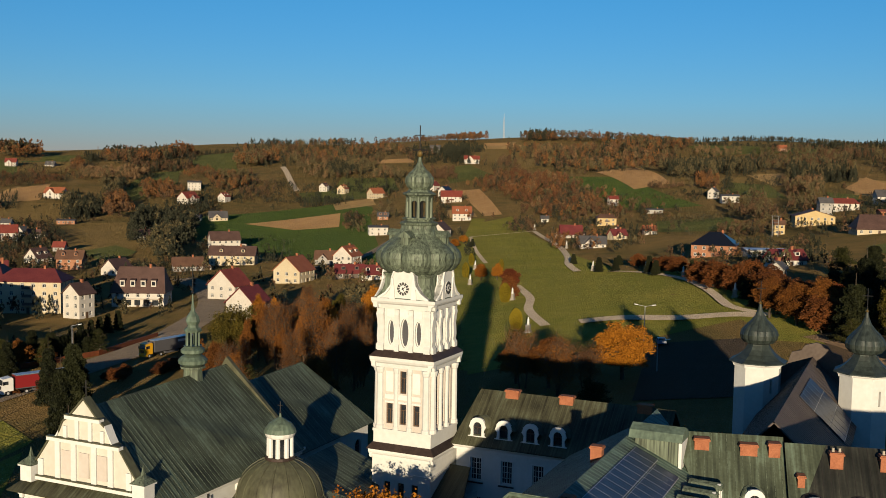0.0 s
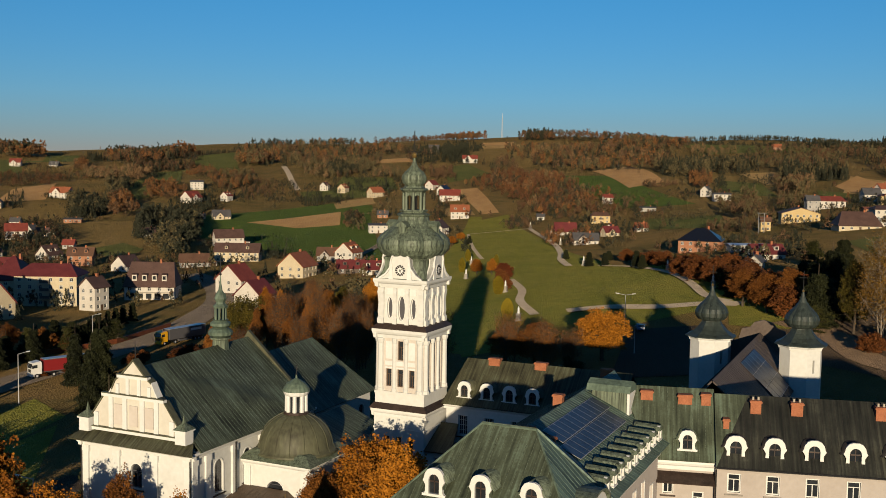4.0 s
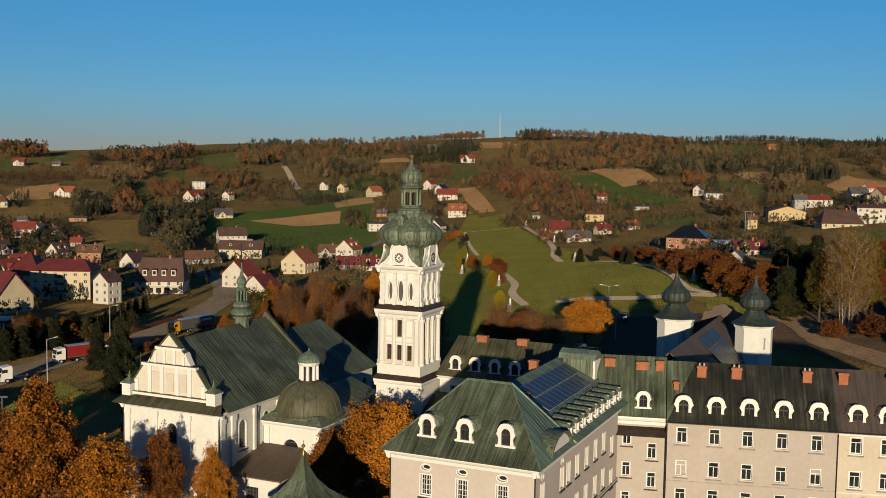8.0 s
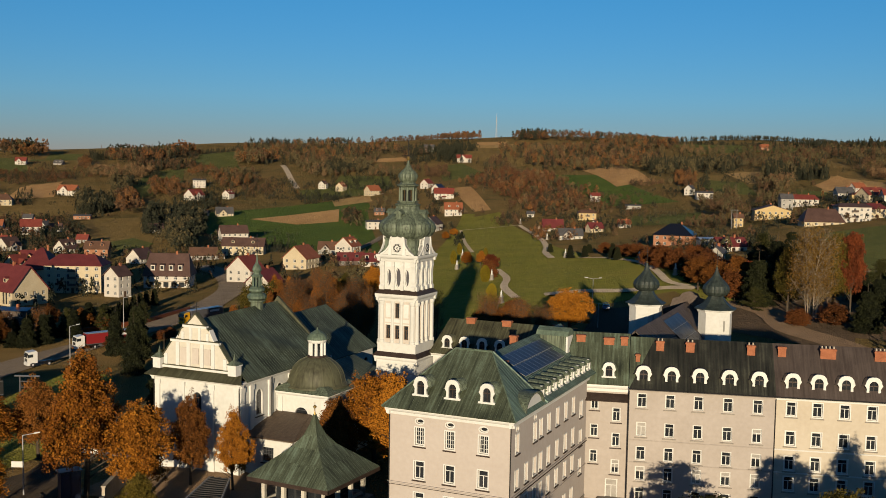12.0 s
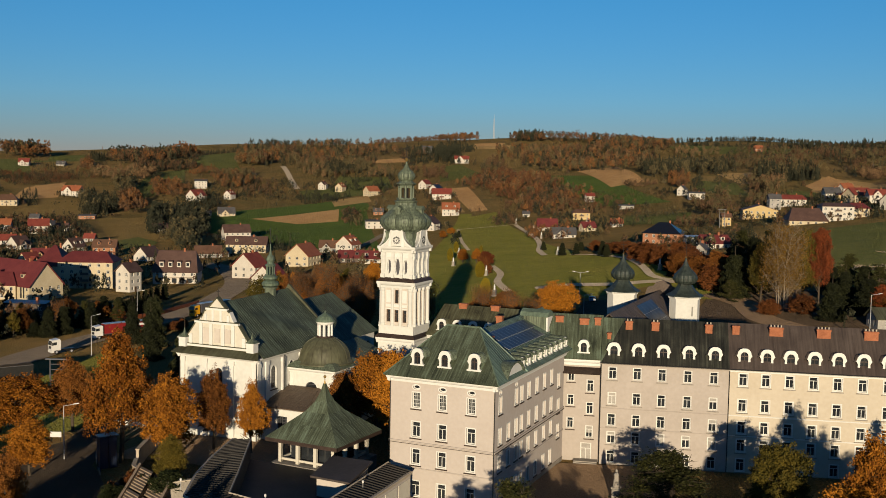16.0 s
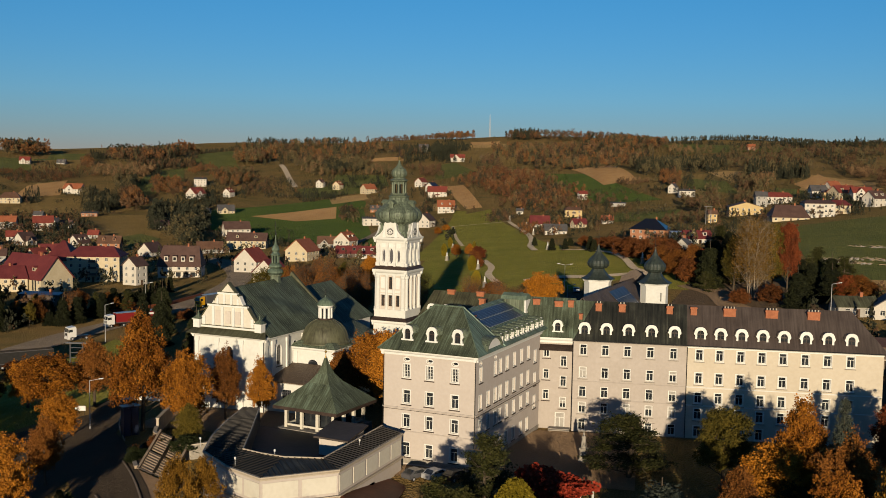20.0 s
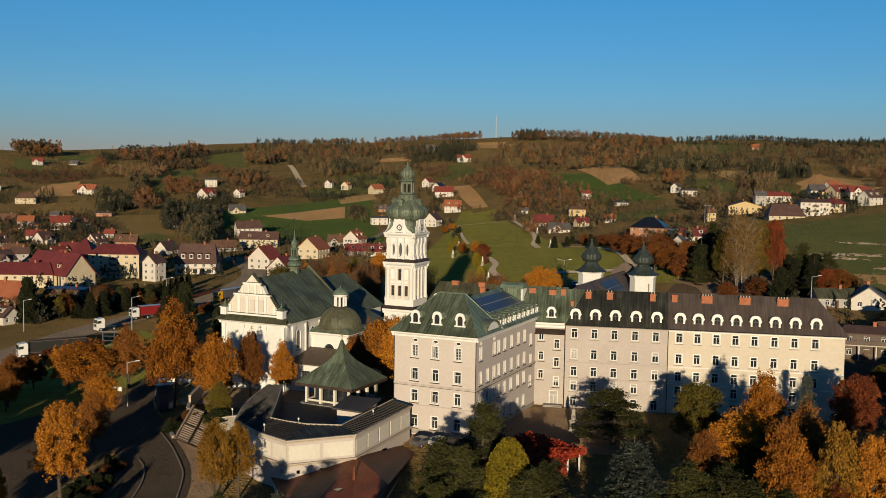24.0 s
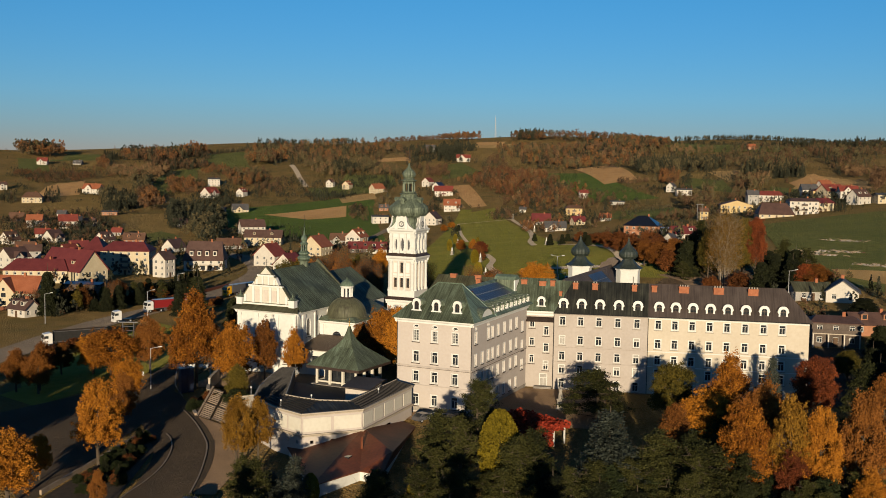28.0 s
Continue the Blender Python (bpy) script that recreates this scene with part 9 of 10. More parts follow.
# conifers and a clipped hedge along the main road
for x, y, h, r in ((-166.3, 84, 17.5, 3.6), (-158, 101, 9.6, 2.6), (-158.2, 107, 10, 2.5), (-160, 120, 9.7, 2.4), (-163, 112, 8, 2.6), (-128, 100.5, 14, 2.6), (-170, 98, 8, 2.6), (-172, 110, 7, 2.4)):
    tree("conifer", x, y, h, r)
for i in range(14):
    tree("conifer", -167.3 - 0.33 * i, 138.5 + 1.62 * i, thick.uniform(5.8, 6.8), 1.5)
for i in range(16):
    tree(thick.choice(("brown", "bare", "olive")), -172 + thick.uniform(-8, 6), 88 + 2.2 * i + thick.uniform(-3, 3), thick.uniform(4, 8), thick.uniform(1.8, 2.8))
for x, y, h, r in ((3, -51, 8, 2.4), (20, -44, 6, 2.4), (24, -41, 6.5, 2.4), (27.5, -40, 6, 2.4), (7, -54, 9, 2.6), (22, -50, 8, 2.6), (30, -44, 8, 2.6)):
    tree("pine", x, y, h, r)
for i in range(22):
    a, b = thick.random(), thick.random()
    tree(thick.choice(("bare", "brown", "bare", "olive", "orange")), -152 + 60 * a + 10 * (b - 0.5), 214 - 48 * a + 24 * (b - 0.5), thick.uniform(6, 12), thick.uniform(2.0, 3.2))
for i in range(18):
    a, b = thick.random(), thick.random()
    tree(thick.choice(("bare", "brown", "pine")), -112 + 50 * a, 128 - 34 * a + 16 * (b - 0.5), thick.uniform(5, 10), thick.uniform(2.0, 3.0))
for i in range(16):
    tree("bush", -141 + 1.2 * i + thick.uniform(-3, 3), 104 + 3.2 * i + thick.uniform(-3, 3), thick.uniform(1.4, 3.0), thick.uniform(1.4, 2.4))
# shade trees and bushes along the shrine path
tree("orange", -122.3, 310.1, 6, 2.6)
tree("orange", -114.9, 308.1, 6, 2.6)
tree("russet", -98.1, 277.6, 7, 3.4)
tree("thuja", -85.7, 240.4, 6, 1.7)
tree("thuja", -133.7, 322.0, 6, 1.4)
tree("thuja", -62.7, 188.7, 5.5, 1.6)
tree("thuja", -154.7, 377.2, 5.5, 1.3)
tree("conifer", -198.5, 482.0, 6, 1.6)
tree("orange", -215.0, 507.4, 5, 3.0)
tree("orange", -206.9, 477.0, 5, 2.6)
tree("thuja", -128.2, 346.2, 5, 1.0)
tree("bush", 1.2, 198.4, 7, 3.5)
tree("bush", 5.9, 188.1, 7.5, 3.6)
tree("bush", 9.5, 179.8, 8, 4)
tree("bush", 3.8, 203.3, 7, 3.6)
tree("russet", 10.6, 187.0, 9, 3.6)
tree("conifer", 13.6, 193.9, 14, 4)
tree("conifer", 16.4, 208.8, 15, 4.2)
tree("conifer", 21.0, 182.0, 14, 4.2)
tree("pine", 10.0, 230.2, 12, 4.4)
tree("conifer", 16.7, 243.8, 13, 4)
tree("pine", 16.9, 176.2, 11, 4.4)
tree("conifer", 9.4, 210.4, 11, 3.4)
tree("bush", -16.1, 256.3, 6.5, 3.6)
tree("bush", -8.1, 236.6, 6.5, 3.6)
tree("bush", -54.2, 318.4, 5, 3.4)
tree("bush", -68.9, 336.5, 5, 3.4)
tree("conifer", -8.1, 211.0, 7.5, 2.4)
tree("conifer", -53.1, 296.5, 6.5, 1.9)
tree("conifer", -30.9, 262.9, 7, 2.2)
tree("conifer", -104.9, 369.9, 5.5, 1.7)
tree("conifer", -80.8, 352.6, 5, 2)
tree("orange", -57.0, -4.4, 8, 3.4)
tree("brown", -90.1, 7.0, 8, 3.0)
tree("brown", -90.7, 12.4, 7, 2.6)
tree("orange", -84.2, 15.3, 9, 4.0)
tree("bush", -112.0, 38.5, 3, 2.5)
tree("bush", -109.4, 28.1, 3, 2.5)
tree("brown", -79.8, -5.1, 8, 3.0)
tree("conifer", -62.0, 38.0, 17.0, 3.6)
tree("conifer", 10.7, 184.2, 9, 3)
tree("brown", 13.8, 189.3, 8, 3.2)
tree("pine", 18.0, 179.7, 8, 3.4)
tree("conifer", 40.2, 181.1, 9, 3.2)
tree("pine", 44.2, 186.4, 10, 3.6)
tree("conifer", 48.8, 178.0, 10, 3.4)
tree("pine", 52.4, 174.6, 9, 3.6)
tree("conifer", 43.8, 169.2, 8, 3.2)
tree("russet", 53.7, 152.3, 7, 3.4)
tree("bush", 36.1, 149.2, 5, 3.5)
tree("bush", 28.4, 147.8, 4, 3)
tree("pine", 15.9, 166.6, 6, 3)
for i in range(24):
    a, b = thick.random(), thick.random()
    tree(thick.choice(("conifer", "pine", "conifer", "brown")), -181 + 20 * b + 4 * a, 90 + 62 * a, thick.uniform(4.5, 9), thick.uniform(1.9, 3.0))
tree("olive", -30.5, -5.5, 6.8, 2.3)
tree("box_shrub", -28.6, -8.2, 3.4, 2.4)
tree("brown", -41.4, -23.4, 9.0, 2.7)
tree("olive", 71.5, 60.5, 6.0, 3.2)
for x, y, h, r in ((92, 28, 16, 4.5), (98, 21, 16, 4.5), (84, 23, 15, 4.4), (90, 41, 15, 4.2)):
    tree("conifer", x, y, h, r)
tree("pine", 24.5, -36.5, 7.5, 2.8)
for x, y, h, r in ((78, 38, 11, 3.4), (83, 44, 12, 3.6), (80, 52, 10, 3.4), (86, 33, 11, 3.4), (76, 60, 9, 3.0), (88, 56, 12, 3.6)):
    tree("conifer", x, y, h, r)
# trees south of the gardens and below the junction, whose long shadows lie across roofs and verge
for x, y, h, r in ((14, -76, 12, 3.6), (22, -76, 13, 3.8), (31, -74, 13, 3.8), (41, -71, 13.5, 3.8), (51, -66, 13, 3.8)):
    tree("pine", x, y, h, r)
for x, y, h, r in ((-57, -58, 12, 4.2), (-50, -62, 12, 4.2), (-44, -68, 12, 4.2), (-62, -66, 13, 4.4), (-70, -58, 12, 4.0), (-55, -76, 14, 4.6), (-80, -52, 12, 4.2), (-88, -44, 11, 4.0)):
    tree("orange", x, y, h, r)
tree("brown", -33.5, 128, 9.0, 4.6)
tree("brown", -41, 131, 7.5, 3.8)

# ---- far woods, hedges and thickets ----
CLEAR = [q for q, material in PLOTS]
HOUSES = np.array(HOUSE_PLACES)


def in_quad(px, py, q):
    inside = np.ones(len(px), bool)
    outside = np.ones(len(px), bool)
    for i in range(4):
        a, b = q[i], q[(i + 1) % 4]
        s = (b[0] - a[0]) * (py - a[1]) - (b[1] - a[1]) * (px - a[0])
        inside &= s >= 0
        outside &= s <= 0
    return inside | outside


def clear_of_things(x, y, room=11.0):
    ok = np.ones(len(x), bool)
    for q in CLEAR:
        ok &= ~in_quad(x, y, q)
    for line, width, material in LANES:
        for q in line:
            ok &= (x - q[0]) ** 2 + (y - q[1]) ** 2 > (width / 2 + 4) ** 2
    for i in range(0, len(HOUSES)):
        ok &= (x - HOUSES[i, 0]) ** 2 + (y - HOUSES[i, 1]) ** 2 > room ** 2
    return ok


def smooth_noise(u, v, scale, seed):
    r = np.random.default_rng(seed)
    t = 0
    for k in range(5):
        a, b, p = r.uniform(-1, 1), r.uniform(-1, 1), r.uniform(0, 6.28)
        f = (1.6 ** k) / scale
        t = t + np.sin((u * a + v * b) * 6.28 * f * 1.4 + p) * 0.8 ** k
    return t / 2.2


def wood_templates(shape, rng):
    out = []
    for k in range(6):
        n = 110
        if shape == "cone":
            z = rng.uniform(0.03, 1, n)
            a = rng.uniform(0, 6.28, n)
            r = 0.22 * (1.02 - z) * rng.uniform(0.5, 1.1, n)
            c = np.stack([r * np.cos(a), r * np.sin(a), z], -1)
        else:
            wide = (0.20, 0.26, 0.31, 0.22, 0.28, 0.24)[k]
            p = bough_crown(rng, 10, 4, 3.4, (0, 0, 0.56), (wide, wide, 0.46), 0.45 * (k % 2))
            stem = np.stack([rng.normal(0, 0.012, 8), rng.normal(0, 0.012, 8), rng.uniform(0.02, 0.4, 8)], -1)
            c = np.concatenate([p, stem])
            c = c[np.arange(n) % len(c)] + rng.normal(0, 0.012, (n, 3))
        # sprays stand rather upright
        p, q = rng.normal(size=(n, 3)) * (0.55, 0.55, 1.2), rng.normal(size=(n, 3))
        p /= np.linalg.norm(p, axis=1, keepdims=True)
        q -= p * (p * q).sum(1, keepdims=True)
        q /= np.linalg.norm(q, axis=1, keepdims=True)
        s = rng.uniform(0.04, 0.07, (n, 1))
        g = s * 0.55
        out.append(np.stack([c - p * s - q * g * 0.5, c + p * s * 0.3 - q * g, c + p * s + q * g * 0.5, c - p * s * 0.3 + q * g], 1))
    return out


def plant(name, x, y, h, shape, material, label, seed):
    """All far trees of one colour as one mass."""
    rng = np.random.default_rng(seed)
    temp = wood_templates(shape, rng)
    u, v = to_uv(x, y)
    z = land_uv(u, v) - 0.5
    quads = []
    for k in range(6):
        sel = np.arange(len(x)) % 6 == k
        n = int(sel.sum())
        if not n:
            continue
        a = rng.uniform(0, 6.28, n)
        t = temp[k][None] * h[sel][:, None, None, None]
        w = rng.uniform(0.75, 1.25, n)[:, None, None]
        ca, sa = np.cos(a)[:, None, None], np.sin(a)[:, None, None]
        px = (t[..., 0] * ca - t[..., 1] * sa) * w + x[sel][:, None, None]
        py = (t[..., 0] * sa + t[..., 1] * ca) * w + y[sel][:, None, None]
        pz = t[..., 2] + z[sel][:, None, None]
        quads.append(np.stack([px, py, pz], -1).reshape(-1, 4, 3))
    me = quads_mesh(name, np.concatenate(quads))
    return tagged(part(name, me, material), label, "woods", kind="stuff")


def sow(n, u0, u1, seed, cover, power=1.0, s_lo=-0.5, s_hi=0.5):
    """Random places between two distances where the patchwork of woods is dense."""
    r = np.random.default_rng(seed)
    u = u0 * (u1 / u0) ** (r.random(n) ** power)
    s = r.uniform(s_lo, s_hi, n)
    v = s * u
    keep = smooth_noise(u * 0.8, v * 1.6, 330.0, 3) + 0.5 * smooth_noise(u, v, 90.0, 8) > cover
    x, y = to_xy(u, v)
    keep &= clear_of_things(x, y)
    keep &= ~((u < 430) & (v > -75) & (v < 110)) & ~((u < 330) & (v < -40))
    town = ((u < 780) & (s > 0.04) & (s < 0.45)) | ((u < 720) & (s < -0.08))
    keep &= ~town | (r.random(n) < 0.25)
    return x[keep], y[keep], u[keep], v[keep]


MASS = {}


def grove(u0, u1, s0, s1, n, tall, mix):
    """An uneven stand of trees in a stretch of land; mix: b brown, o orange, u olive, y ochre, k dark leafy, d dark conifer."""
    r = np.random.default_rng(int(u0 * 7 + s0 * 1000 + n))
    n = int(n * 1.7)
    m = n * 3
    a, b = r.uniform(-1, 1, m), r.uniform(-1, 1, m)
    edge = 1.0 + 0.35 * np.sin(np.arctan2(b, a) * 3 + u0) + r.normal(0, 0.08, m)
    keep = (np.abs(a) ** 2.6 + np.abs(b) ** 2.6) < edge
    u = (u0 + u1) / 2 + a * (u1 - u0) / 2
    v = ((s0 + s1) / 2 + b * (s1 - s0) / 2) * u
    keep &= smooth_noise(u, v, 55.0, 8) > -0.75
    x, y = to_xy(u, v)
    x, y, u, v = x[keep][:n], y[keep][:n], u[keep][:n], v[keep][:n]
    # colours gather in drifts
    drift = (np.floor(len(mix) * (0.5 + 0.32 * smooth_noise(u, v, 70.0, int(u0)) + r.normal(0, 0.16, len(x)))).astype(int)) % len(mix)
    h = tall * r.uniform(0.55, 1.12, len(x))
    for i, c in enumerate(mix):
        sel = drift == i
        if sel.any():
            MASS.setdefault(c, []).append(np.stack([x[sel], y[sel], h[sel]], -1))


def thicket(corners, n, tall, mix):
    """Dense scrub over a four-cornered piece of land."""
    r = np.random.default_rng(n + int(tall * 10))
    i, j = r.random((2, n))[..., None]
    a, b, c, d = [np.array(k, float) for k in corners]
    p = a * (1 - i) * (1 - j) + b * i * (1 - j) + c * i * j + d * (1 - i) * j + r.normal(0, 7, (n, 2))
    pick = (np.floor(len(mix) * (0.5 + 0.3 * smooth_noise(p[:, 0], p[:, 1], 40.0, n) + r.normal(0, 0.2, n))).astype(int)) % len(mix)
    h = tall * r.uniform(0.5, 1.2, n)
    for k, c in enumerate(mix):
        sel = pick == k
        if sel.any():
            MASS.setdefault(c, []).append(np.stack([p[sel, 0], p[sel, 1], h[sel]], -1))


def woods():
    # scattered hedgerow trees over the hills
    r = np.random.default_rng(9)
    for c, n, cover in (("b", 500, 0.2), ("u", 420, 0.1), ("k", 700, 0.0), ("o", 120, 0.3)):
        x, y, u, v = sow(n * 2, 430, 2000, 40 + n, cover)
        MASS.setdefault(c, []).append(np.stack([x, y, r.uniform(3, 8, len(x))], -1))
    # groves along the skyline
    for a, b, n, c, tall in ((-0.18, -0.09, 130, "k", 13), (-0.06, 0.03, 130, "b", 13), (0.06, 0.20, 150, "b", 15), (0.07, 0.19, 70, "o", 13), (0.06, 0.2, 90, "k", 14), (0.06, 0.2, 60, "u", 13), (0.2, 0.45, 300, "k", 12), (0.3, 0.45, 90, "d", 17)):
        u = r.uniform(1900, 2040, n)
        x, y = to_xy(u, r.uniform(a, b, n) * u)
        MASS.setdefault(c, []).append(np.stack([x, y, r.uniform(0.65, 1.1, n) * tall], -1))
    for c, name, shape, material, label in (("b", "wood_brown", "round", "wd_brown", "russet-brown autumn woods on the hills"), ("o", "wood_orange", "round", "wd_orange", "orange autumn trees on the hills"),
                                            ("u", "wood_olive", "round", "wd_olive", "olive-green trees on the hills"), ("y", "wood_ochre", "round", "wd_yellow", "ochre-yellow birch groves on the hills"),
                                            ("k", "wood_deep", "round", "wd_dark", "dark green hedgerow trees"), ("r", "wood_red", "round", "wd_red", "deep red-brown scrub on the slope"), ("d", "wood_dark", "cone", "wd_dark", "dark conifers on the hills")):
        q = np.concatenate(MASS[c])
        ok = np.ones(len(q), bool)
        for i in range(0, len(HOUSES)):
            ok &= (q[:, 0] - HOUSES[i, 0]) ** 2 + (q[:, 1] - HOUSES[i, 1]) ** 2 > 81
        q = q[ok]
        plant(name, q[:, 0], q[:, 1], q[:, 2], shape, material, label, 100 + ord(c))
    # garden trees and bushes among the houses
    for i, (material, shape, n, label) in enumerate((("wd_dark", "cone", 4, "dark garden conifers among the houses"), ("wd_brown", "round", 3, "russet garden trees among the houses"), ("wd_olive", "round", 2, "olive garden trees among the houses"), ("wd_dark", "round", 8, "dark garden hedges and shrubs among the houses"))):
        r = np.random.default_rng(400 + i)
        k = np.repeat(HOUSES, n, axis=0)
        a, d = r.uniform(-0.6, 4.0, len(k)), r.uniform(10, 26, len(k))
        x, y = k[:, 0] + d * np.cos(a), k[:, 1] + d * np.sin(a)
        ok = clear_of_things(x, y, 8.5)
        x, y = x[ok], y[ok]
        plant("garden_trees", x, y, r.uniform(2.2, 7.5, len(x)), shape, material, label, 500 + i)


grove(1769, 1872, -0.412, -0.366, 70, 24, "bkoub")
grove(1512, 1892, -0.310, -0.229, 200, 19, "bokbduo")
grove(1765, 1846, -0.326, -0.310, 25, 14, "d")
grove(1443, 1518, -0.289, -0.226, 90, 11, "bdb")
grove(1218, 1434, -0.324, -0.264, 150, 13, "yyu")
grove(1402, 1520, -0.334, -0.322, 25, 12, "bo")
grove(1129, 1334, -0.414, -0.339, 220, 6.5, "brkb")
grove(1444, 1562, -0.192, -0.156, 60, 18, "oub")
grove(1805, 1864, -0.224, -0.156, 90, 8, "ud")
grove(1284, 1490, -0.234, -0.210, 40, 9, "bo")
grove(1173, 1305, -0.213, -0.171, 100, 10, "buob")
grove(934, 1081, -0.331, -0.298, 70, 11, "dduk")
grove(939, 1078, -0.298, -0.270, 40, 13, "obo")
grove(1090, 1201, -0.269, -0.232, 70, 10, "bob")
grove(1092, 1188, -0.302, -0.279, 45, 12, "uk")
grove(846, 1004, -0.268, -0.214, 80, 10, "kdku")
grove(749, 879, -0.268, -0.252, 35, 10, "dk")
grove(693, 870, -0.243, -0.212, 80, 11, "kku")
grove(673, 786, -0.252, -0.231, 25, 9, "u")
grove(1208, 1366, -0.423, -0.399, 35, 5, "k")
grove(987, 1089, -0.387, -0.370, 20, 7, "d")
grove(975, 1039, -0.429, -0.415, 14, 7, "d")
grove(1401, 1486, -0.380, -0.348, 35, 4, "kd")
grove(1051, 1100, -0.356, -0.330, 35, 4, "k")
grove(1107, 1230, -0.194, -0.156, 60, 7, "kbd")
grove(655, 893, -0.431, -0.318, 260, 6.5, "kdbk")
grove(470, 660, -0.44, -0.30, 110, 6, "kdbk")
grove(480, 640, -0.30, -0.18, 50, 5, "kbdu")
grove(1035, 1174, -0.225, -0.194, 30, 7, "kd")
grove(1000, 1037, -0.359, -0.316, 30, 2.5, "k")
grove(527, 673, -0.230, -0.197, 30, 4, "kdb")
grove(1591, 2097, 0.151, 0.214, 260, 14, "bokubo")
grove(1440, 1589, 0.152, 0.179, 70, 11, "bu")
grove(1077, 1456, 0.178, 0.269, 230, 13, "dudk")
grove(1500, 1637, 0.214, 0.258, 80, 9, "uy")
grove(2264, 2387, 0.216, 0.420, 330, 11, "kdu")
grove(1138, 1749, 0.259, 0.349, 260, 11, "ubuk")
grove(1052, 1216, 0.285, 0.346, 120, 13, "ddu")
grove(1155, 2021, 0.347, 0.422, 260, 12, "kubd")
grove(1079, 1184, 0.381, 0.409, 50, 9, "yb")
grove(740, 1158, 0.410, 0.425, 40, 11, "b")
grove(909, 1078, 0.291, 0.314, 50, 10, "uy")
grove(787, 923, 0.275, 0.299, 40, 7, "bu")
grove(716, 956, 0.226, 0.262, 60, 9, "bu")
grove(995, 1111, 0.246, 0.283, 50, 4, "k")
grove(976, 1114, 0.206, 0.225, 40, 9, "ob")
grove(1003, 1039, 0.165, 0.197, 40, 5, "yb")
grove(858, 910, 0.154, 0.168, 20, 5, "kb")
grove(766, 824, 0.168, 0.232, 60, 2.5, "k")
grove(596, 796, 0.267, 0.414, 90, 5, "kdb")
grove(628, 704, 0.204, 0.249, 50, 5, "bu")
grove(808, 864, 0.154, 0.180, 25, 4, "kb")
grove(1193, 1792, 0.050, 0.208, 380, 14, "bkoubdyo")
grove(1472, 1886, -0.007, 0.030, 60, 13, "dk")
grove(1314, 1421, -0.007, 0.019, 50, 11, "dk")
grove(1919, 2011, 0.068, 0.096, 50, 17, "d")
grove(1886, 2085, -0.006, 0.034, 60, 15, "ob")
grove(1246, 1372, 0.039, 0.059, 25, 9, "b")
grove(616, 751, 0.073, 0.117, 50, 6, "bok")
grove(932, 989, 0.130, 0.215, 70, 3, "kb")
grove(763, 849, 0.167, 0.227, 40, 3, "u")
grove(1375, 1811, -0.190, -0.042, 240, 14, "bkoudbyo")
grove(1236, 1401, -0.135, -0.062, 110, 10, "yub")
grove(1149, 1243, -0.180, -0.140, 60, 5, "bk")
grove(1120, 1275, -0.107, -0.042, 60, 8, "kd")
grove(1070, 1216, -0.163, -0.110, 60, 6, "k")
grove(815, 946, -0.095, -0.067, 25, 6, "bu")
grove(1212, 1794, -0.042, -0.007, 60, 11, "dkb")
grove(724, 803, -0.184, -0.128, 25, 3, "k")
grove(626, 722, -0.154, -0.132, 14, 5, "d")
grove(939, 1036, -0.332, -0.295, 60, 10, "dk")
grove(806, 989, -0.268, -0.252, 50, 11, "dk")
grove(634, 836, -0.246, -0.218, 60, 11, "ku")
grove(729, 937, -0.219, -0.212, 20, 8, "k")
grove(1083, 1157, -0.295, -0.286, 16, 10, "d")
grove(935, 1089, -0.243, -0.206, 50, 9, "kd")
grove(1166, 1208, -0.282, -0.258, 30, 4, "k")
grove(1168, 1539, -0.270, -0.258, 40, 7, "k")
grove(1495, 1850, -0.236, -0.224, 40, 9, "kb")
grove(1322, 1712, -0.029, 0.016, 120, 11, "d")
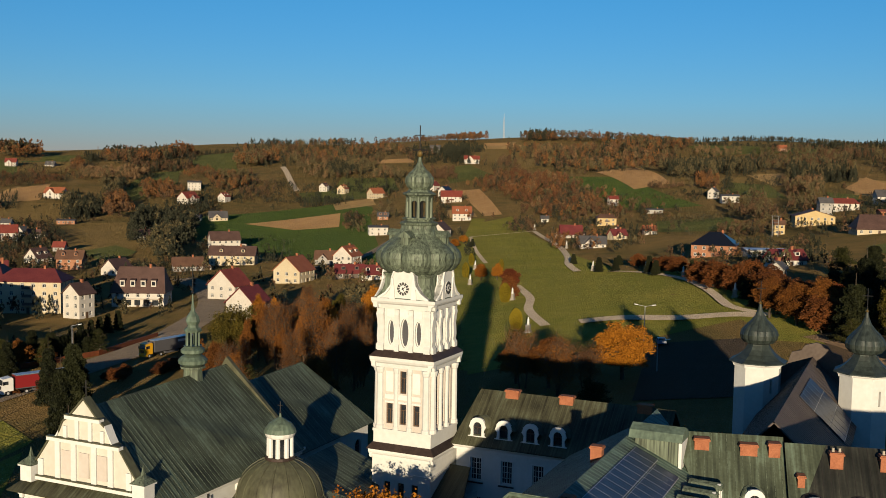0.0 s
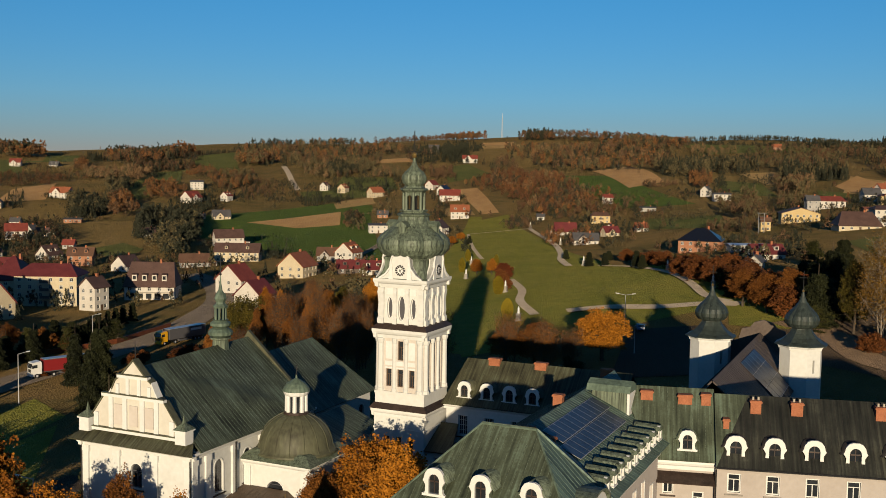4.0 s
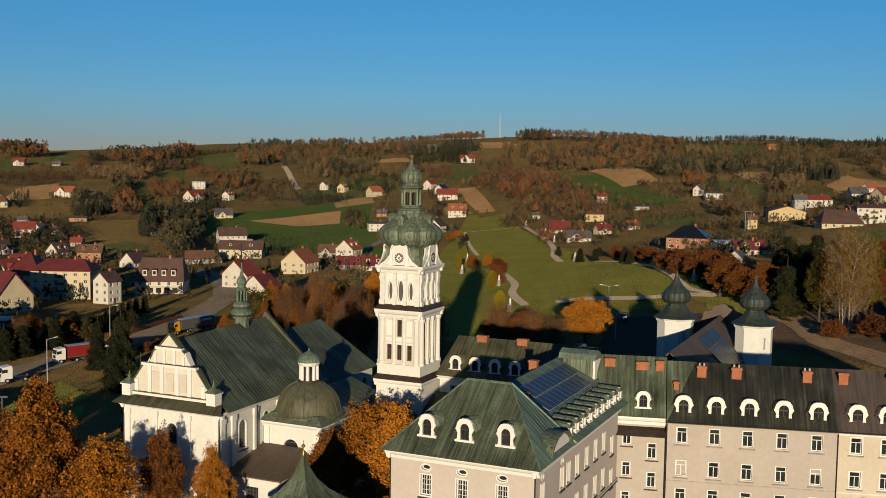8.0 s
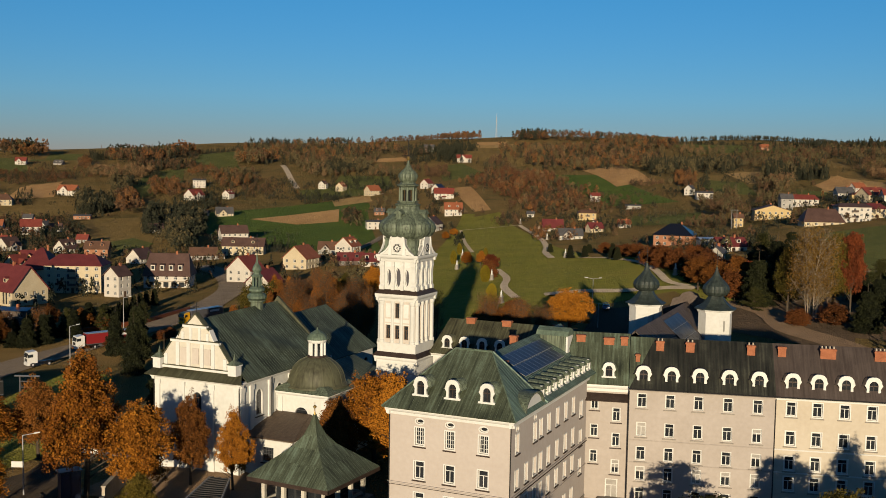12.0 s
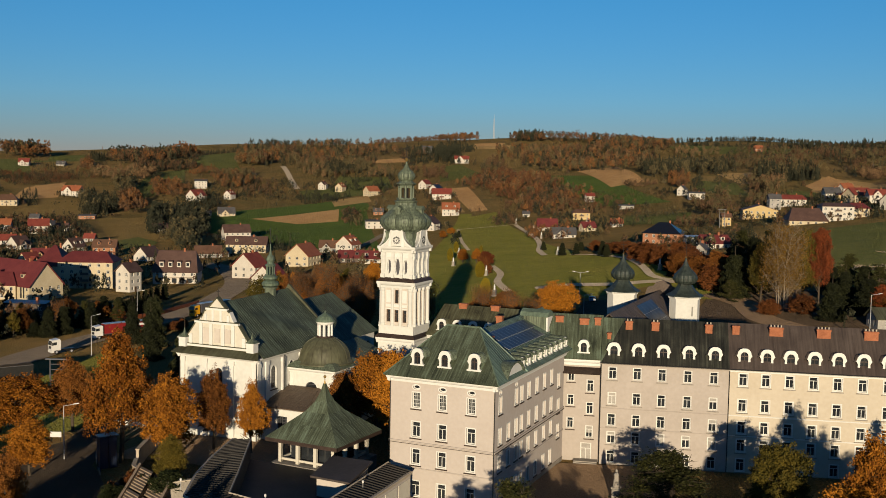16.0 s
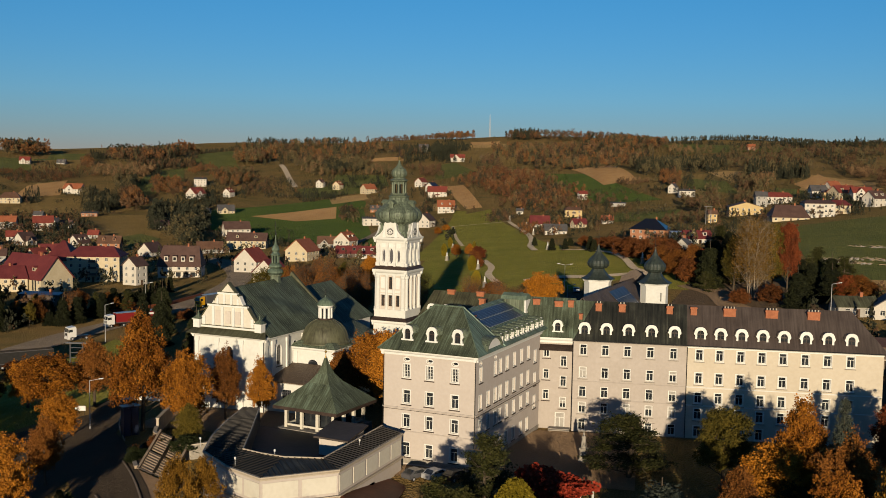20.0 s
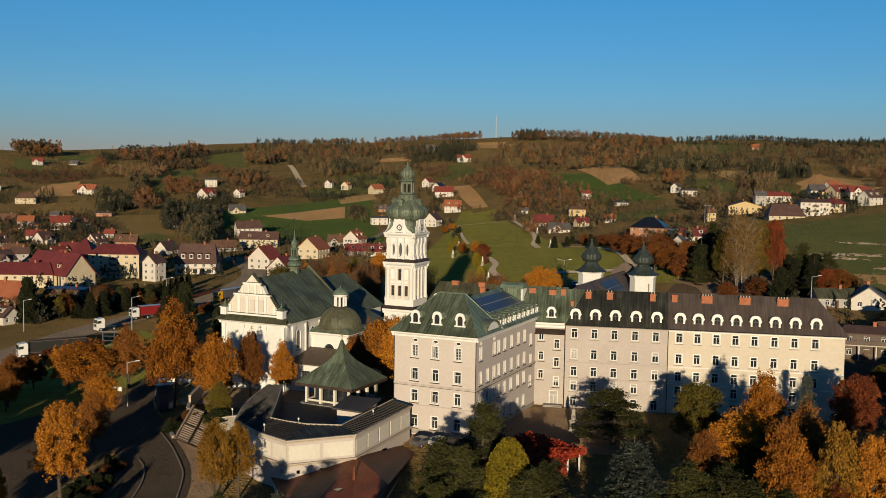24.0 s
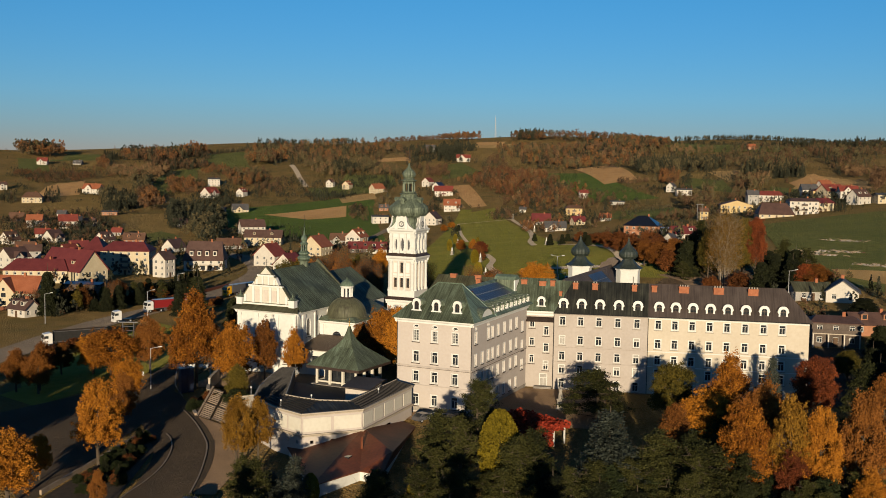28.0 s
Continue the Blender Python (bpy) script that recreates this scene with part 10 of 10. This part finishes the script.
grove(1041, 1103, -0.135, -0.088, 50, 7, "kd")
grove(1242, 1323, 0.035, 0.054, 40, 8, "ud")
grove(1253, 1326, -0.109, -0.069, 90, 11, "uk")
grove(1226, 1286, -0.069, -0.041, 60, 9, "yu")
grove(1195, 1279, -0.017, 0.006, 50, 8, "b")
grove(850, 946, -0.092, -0.078, 40, 6, "bk")
grove(609, 702, 0.007, 0.016, 20, 4, "k")
grove(850, 1100, -0.017, -0.003, 40, 6, "kb")
grove(778, 863, 0.040, 0.077, 40, 6, "bk")
grove(781, 879, 0.271, 0.304, 30, 4, "k")
grove(620, 897, 0.247, 0.270, 30, 4.0, "bk")
grove(447, 644, 0.214, 0.248, 30, 4.0, "kbk")
grove(427, 587, 0.253, 0.276, 25, 4.0, "kd")
grove(404, 547, 0.190, 0.228, 30, 4.0, "bok")
grove(586, 733, 0.375, 0.382, 14, 6, "k")
grove(910, 1068, 0.229, 0.239, 30, 6, "k")
grove(934, 1080, 0.279, 0.296, 40, 8, "bu")
thicket(((-371, 903), (-376, 1014), (-281, 885), (-255, 720)), 420, 8.5, "rrkbroryub")
thicket(((-255, 720), (-281, 885), (-202, 766), (-199, 651)), 340, 8, "rbkbrouy")
thicket(((-199, 651), (-202, 766), (-160, 735), (-170, 640)), 90, 7, "rbub")
thicket(((-860, 760), (-1010, 905), (-900, 1000), (-770, 830)), 150, 6.5, "brkb")
for u, q, h, c in ((1790, -0.405, 27, "b"), (1800, -0.396, 30, "k"), (1795, -0.388, 31, "u"), (1805, -0.380, 29, "k"), (1798, -0.372, 24, "o"), (1640, -0.300, 22, "o"), (1650, -0.290, 25, "k"), (1660, -0.281, 22, "b"),
                   (1655, -0.268, 21, "b"), (1665, -0.258, 24, "k"), (1670, -0.250, 22, "b"), (1660, -0.241, 27, "o"), (1668, -0.234, 25, "o")):
    for k in range(3):
        x, y = to_xy(u + 5 * k, (q + 0.003 * (k - 1)) * u)
        MASS.setdefault(c, []).append(np.array([[float(x), float(y), h * (1 - 0.12 * k)]]))
woods()
